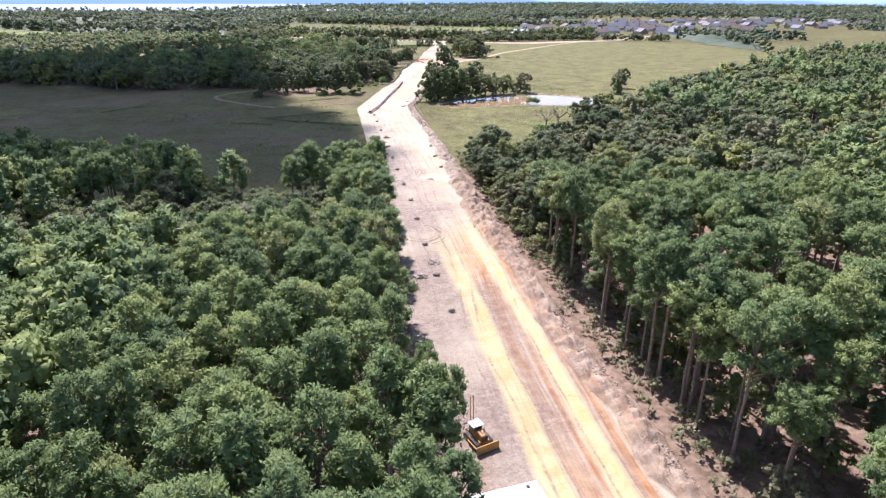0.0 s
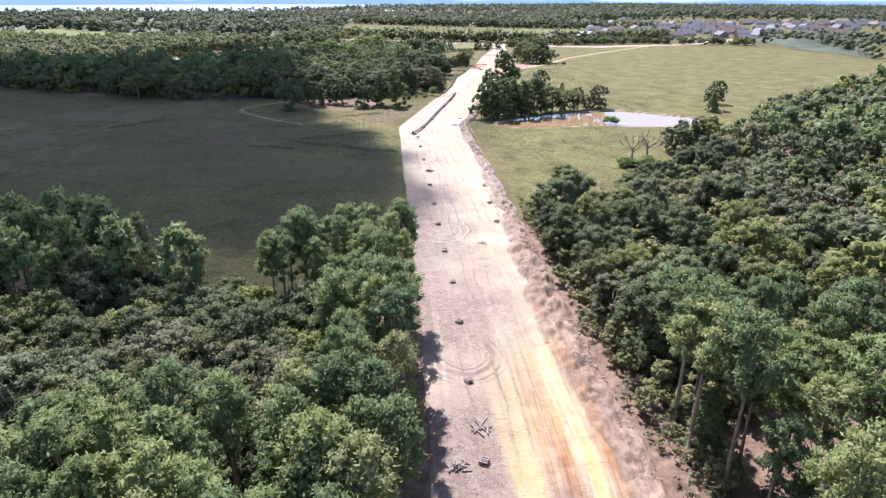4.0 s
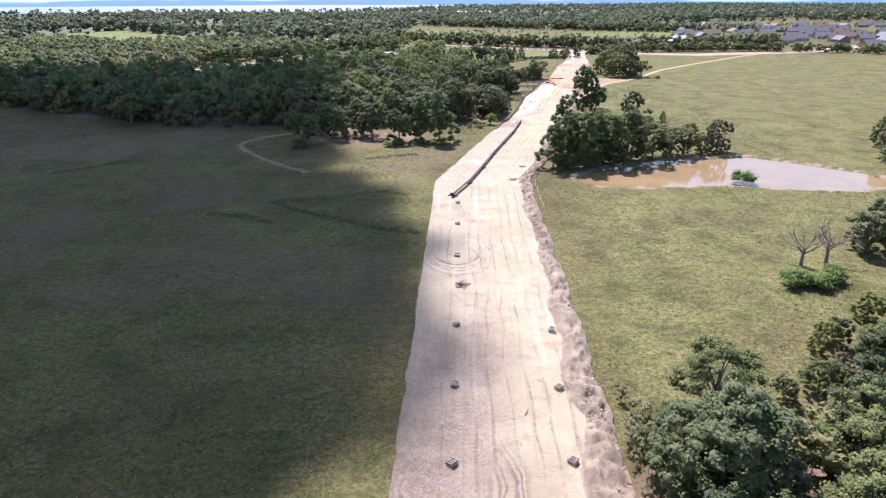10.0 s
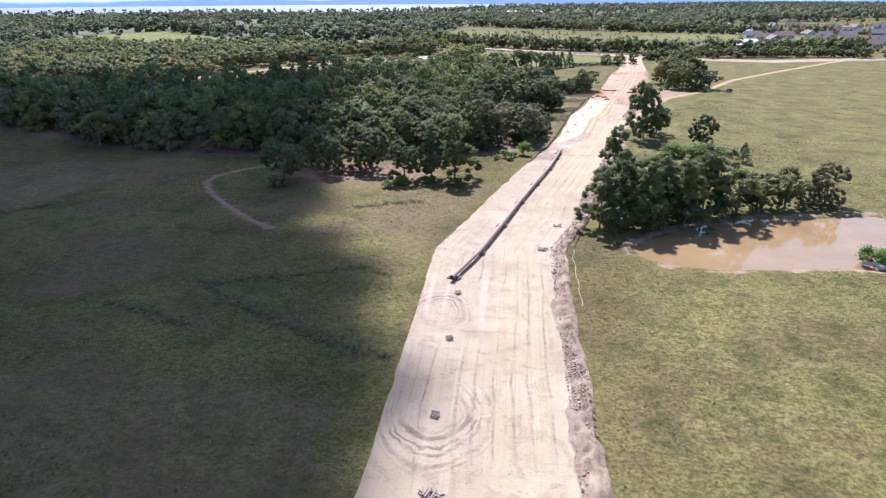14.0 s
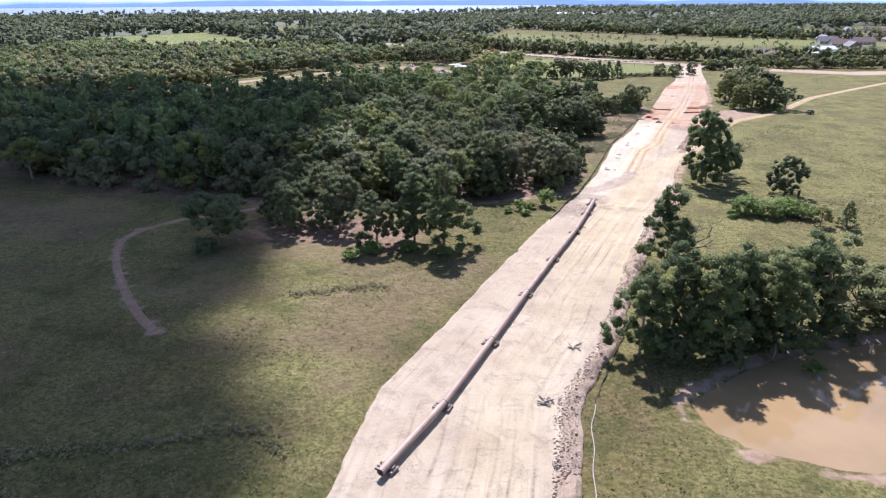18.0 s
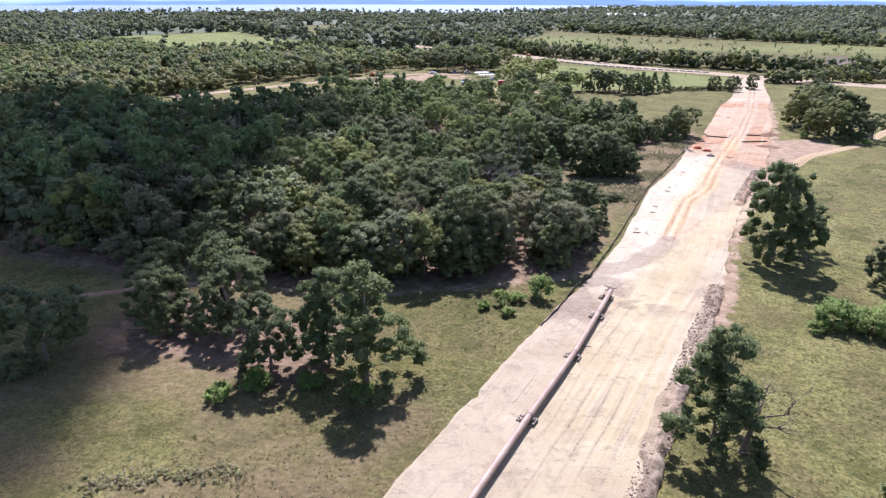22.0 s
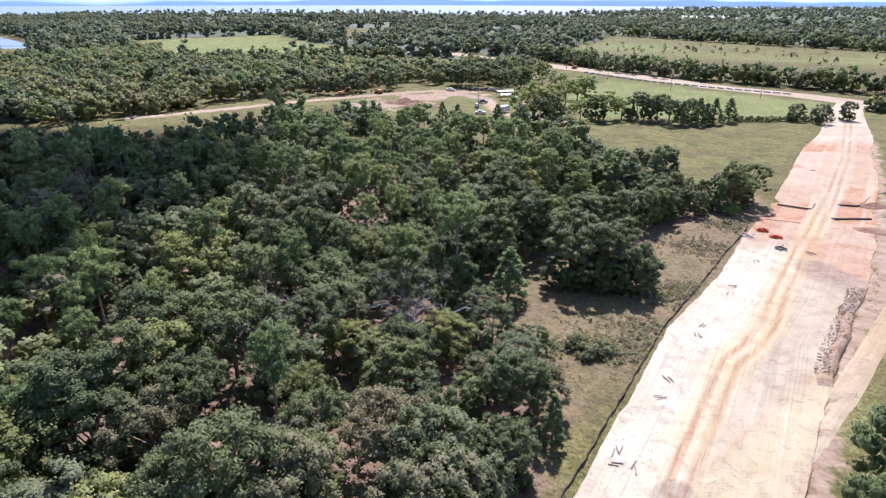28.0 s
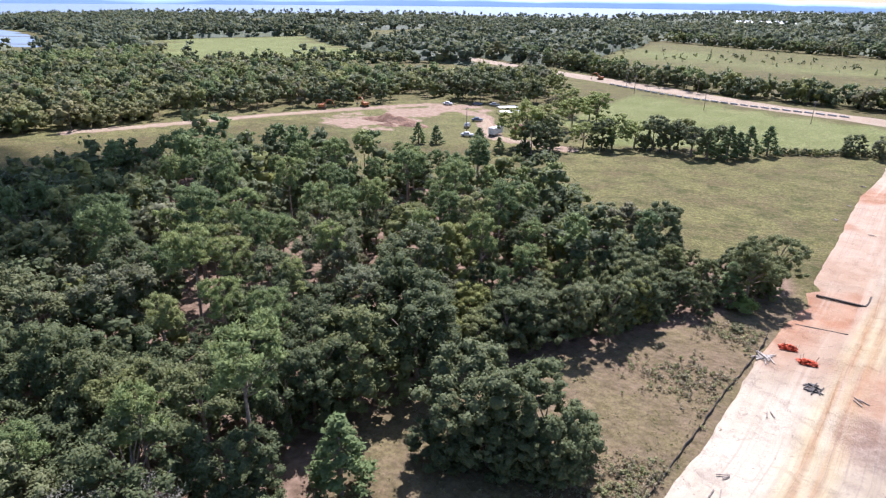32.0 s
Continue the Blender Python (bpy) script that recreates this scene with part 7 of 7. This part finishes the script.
def canopy(x, y, turn):
    c = thing("canopy", x, y, 0.05, turn, label="open white canopy on thin steel posts", category="canopy")
    part("roof", block((9, 4.5, 0.25), (0, 0, 2.8), bevel=0.08, taper=(0.9, 0.6)), METAL_ROOF, c)
    for sx in (-4.2, 0, 4.2):
        for sy in (-2, 2):
            part("post", block((0.12, 0.12, 2.8), (sx, sy, 0), bevel=0.01), DARK_STEEL, c)


canopy(-28, 641, 25)
canopy(-33, 652, 40)


def excavator(x, y, turn, label):
    e = thing("excavator", x, y, 0.1, turn, label=label, category="excavator")
    for side in (-1, 1):
        crawler_track(e, side * 1.1, 3.8, 0.9, 0.5)
    part("house", block((3.2, 2.4, 1.2), (-0.4, 0, 1.0), bevel=0.12), STEEL_ORANGE, e)
    cab = part("cab", block((1.3, 1.0, 1.5), (0.6, 0.65, 1.1), bevel=0.08, taper=(0.85, 0.9)), STEEL_ORANGE, e)
    part("window", block((0.05, 0.8, 0.9), (1.2, 0.65, 1.55), bevel=0.01), GLASS, cab)
    part("boom", solid("boom", *tube([(0.8, -0.3, 1.6), (2.4, -0.3, 4.2), (4.6, -0.3, 4.0)], [0.28, 0.32, 0.2], 6), STEEL_ORANGE), None, e)
    part("stick", solid("stick", *tube([(4.6, -0.3, 4.0), (5.6, -0.3, 1.4)], [0.2, 0.15], 6), STEEL_ORANGE), None, e)
    part("bucket", block((0.8, 1.0, 0.8), (5.5, -0.3, 0.5), (0, 25, 0), 0.08, (0.6, 1)), DARK_STEEL, e)


excavator(-98, 636, 160, "orange excavator standing beside the dirt track")
excavator(-112, 622, 30, "orange excavator with lowered bucket by the woods")
excavator(-22, 800, 200, "orange excavator working on the gravel road")
excavator(-345, 990, 90, "orange excavator working at the bright field's end")


def spoil_heap(x, y, rx, ry, h, label, mat=CLAY):
    t = thing("spoil_heap", x, y, -0.05, 0, label=label, category="soil heap")
    u, a = np.meshgrid(np.linspace(0, 1, 16), np.linspace(0, 2 * np.pi, 49)[:-1])
    px, py = u * np.cos(a) * rx, u * np.sin(a) * ry
    z = h * (1 - u ** 1.4) * (0.35 + 1.1 * wavy(px + x, py + y, 4.0, 6, 4)) - 0.15 * u
    i = np.arange(u.size).reshape(u.shape)
    j = np.roll(i, -1, 0)
    f = np.stack([i[:, :-1], i[:, 1:], j[:, 1:], j[:, :-1]], -1).reshape(-1, 4)
    part("mound", solid("mound", np.stack([px, py, z], -1).reshape(-1, 3), f, mat, smooth=True), None, t)


spoil_heap(-70, 611, 15, 5.5, 2.8, "long rough heap of reddish spoil on bare ground")
spoil_heap(-56, 605, 8, 3.5, 1.8, "low rough heap of brown spoil")
spoil_heap(-66, 601, 7, 2.6, 1.2, "low rough heap of brown spoil")
spoil_heap(-60, 720, 14, 4, 1.6, "low heap of earth by the grove")
spoil_heap(-90, 790, 22, 5, 1.5, "orange earth bank beside the gravel road")
spoil_heap(96, 486, 5, 3, 0.9, "low mound of red clay on the corridor")
spoil_heap(101, 507, 4, 2.5, 1.0, "low mound of red clay on the corridor")


def utility_pole(x, y, turn, h=10):
    p = thing("utility_pole", x, y, -0.2, turn, label="slender wooden utility pole with one cross arm", category="utility pole")
    part("pole", drum(0.15, h, (0, 0, h / 2), sides=8, top=0.1), TIMBER, p)
    arm = part("cross_arm", block((2.2, 0.12, 0.14), (0, 0, h - 0.8), bevel=0.01), TIMBER, p)
    for k in (-0.95, -0.35, 0.35, 0.95):
        part("insulator", drum(0.05, 0.2, (k, 0, h - 0.56), sides=6), WHITE_PAINT, arm)


for x, y in ((-32.3, 603.3), (46.5, 705.5), (90, 688), (-1.4, 777), (8, 745), (135, 665)):
    utility_pole(x, y, 60)


def barrier_row():
    """Precast concrete lengths laid out along the gravel road."""
    for k in range(26):
        x0, y0 = (-10 + k * 4.6, 0)
        t = k / 25
        y0 = np.interp(x0, [-16, 23, 37, 69, 105, 120], [783, 750, 741, 726, 714, 704])
        n = thing("concrete_length", x0, y0, 0.1, -34, label="grey precast concrete length on the gravel road", category="concrete block", group="concrete lengths on the gravel road")
        part("body", block((3.9, 0.9, 0.7), bevel=0.06, taper=(1, 0.7)), CONCRETE, n)
        part("lifting_eye", drum(0.06, 0.2, (0, 0, 0.75), sides=6), DARK_STEEL, n)


barrier_row()


def house(name, x, y, w, d, h, turn, wall, roof, label, rise=0.32, group=""):
    """Walls, gabled roof, door and windows."""
    b = thing(name, x, y, -0.05, turn, label=label, category="house", group=group)
    bm = bmesh.new()
    top = h + d * rise
    v = [bm.verts.new(p) for p in ((-w / 2, -d / 2, 0), (w / 2, -d / 2, 0), (w / 2, d / 2, 0), (-w / 2, d / 2, 0), (-w / 2, -d / 2, h), (w / 2, -d / 2, h), (w / 2, d / 2, h), (-w / 2, d / 2, h), (-w / 2, 0, top), (w / 2, 0, top))]
    for q in ((0, 1, 5, 4), (2, 3, 7, 6), (1, 2, 6, 9, 5), (3, 0, 4, 8, 7), (3, 2, 1, 0)):
        bm.faces.new([v[k] for k in q])
    part("wall", bm, wall, b)
    slope = math.degrees(math.atan(rise * 2))
    long = math.hypot(d / 2, d * rise) + 0.5
    for side in (-1, 1):
        c = (0, side * (d / 4 + 0.1), h + d * rise / 2 - 0.02)
        part("roof", block((w + 0.9, long, 0.16), c, (-side * slope, 0, 0), 0.02), roof, b)
    n = max(2, int(w / 4))
    for side in (-1, 1):
        for k in range(n):
            px = -w / 2 + w * (k + 0.5) / n
            if side == -1 and k == n // 2:
                part("door", block((1.0, 0.08, 2.05), (px, side * d / 2, 0.05), bevel=0.01), TIMBER, b)
            else:
                win = part("window", block((1.3, 0.08, 1.2), (px, side * d / 2, 0.95), bevel=0.01), GLASS, b)
                part("sill", block((1.5, 0.16, 0.08), (px, side * (d / 2 + 0.03), 0.87), bevel=0.01), WHITE_PAINT, win)
    return b


house("house", 204, 768, 24, 14, 3.2, -20, BRICK_WALL, BROWN_ROOF, "wide single storey house with a brown hipped look roof", 0.3)
house("shed", 248, 780, 26, 10, 3.6, -15, PALE_WALL, METAL_ROOF, "long pale shed with a white metal roof", 0.15)
house("shed", 321, 752, 22, 12, 4, 10, PALE_WALL, METAL_ROOF, "pale shed with a white metal roof behind the pasture", 0.15)
house("barn", -520, 1330, 30, 14, 4, 20, PALE_WALL, METAL_ROOF, "large far barn with a bright metal roof", 0.2)
house("barn", -575, 1300, 16, 10, 4, 60, PALE_WALL, METAL_ROOF, "far barn with a bright metal roof", 0.2)
house("barn", -290, 1050, 20, 11, 4, 30, PALE_WALL, METAL_ROOF, "far barn with a bright metal roof", 0.2)
house("barn", -99, 1531, 45, 22, 5, 0, PALE_WALL, METAL_ROOF, "large far barn with a bright metal roof", 0.2)
house("school", 87, 1900, 110, 40, 7, 5, BRICK_WALL, METAL_ROOF, "long low brick building beyond the meadows", 0.1)
house("barn", 258, 817, 20, 12, 4, 15, PALE_WALL, METAL_ROOF, "pale barn beside the tree line", 0.2)

town = random.Random(4)
kinds = [house("house", -400, -900 - 40 * k, 16 + 2 * k, 11, 3.2, 0, wall, roof, label, 0.36, "houses of the town") for k, (wall, roof, label) in enumerate((
    (BRICK_WALL, GREY_ROOF, "brick house with a grey shingled roof in the town"), (PALE_WALL, GREY_ROOF, "pale house with a grey shingled roof in the town"), (PALE_WALL, BROWN_ROOF, "pale house with a brown shingled roof in the town")))]
placed = 0
for r in range(16):
    for c in range(20):
        x, y = 290 + c * 34 + town.uniform(-7, 7) + r * 6, 800 + r * 36 + town.uniform(-6, 6)
        if placed < 120 and depth_in(TOWN, np.array([x]), np.array([y]))[0] > 8 and town.random() < 0.62:
            o = copy_thing(kinds[placed % 3], pose(x, y, -0.05, 0, 0, town.choice((0, 0, 90, 180, 12))))
            placed += 1
for k, o in enumerate(kinds):
    o.matrix_basis = pose(412 + 40 * k, 738 - 14 * k, -0.05, 0, 0, 8)
hedge_of("town_trees", ((300, 830), (480, 880), (700, 900), (900, 1100), (600, 1200), (420, 1150), (420, 1000), (640, 1020), (860, 1250)), 13, 331, ("oak", "pine"), (6, 10), "scattered garden trees among the houses", 1, 40)
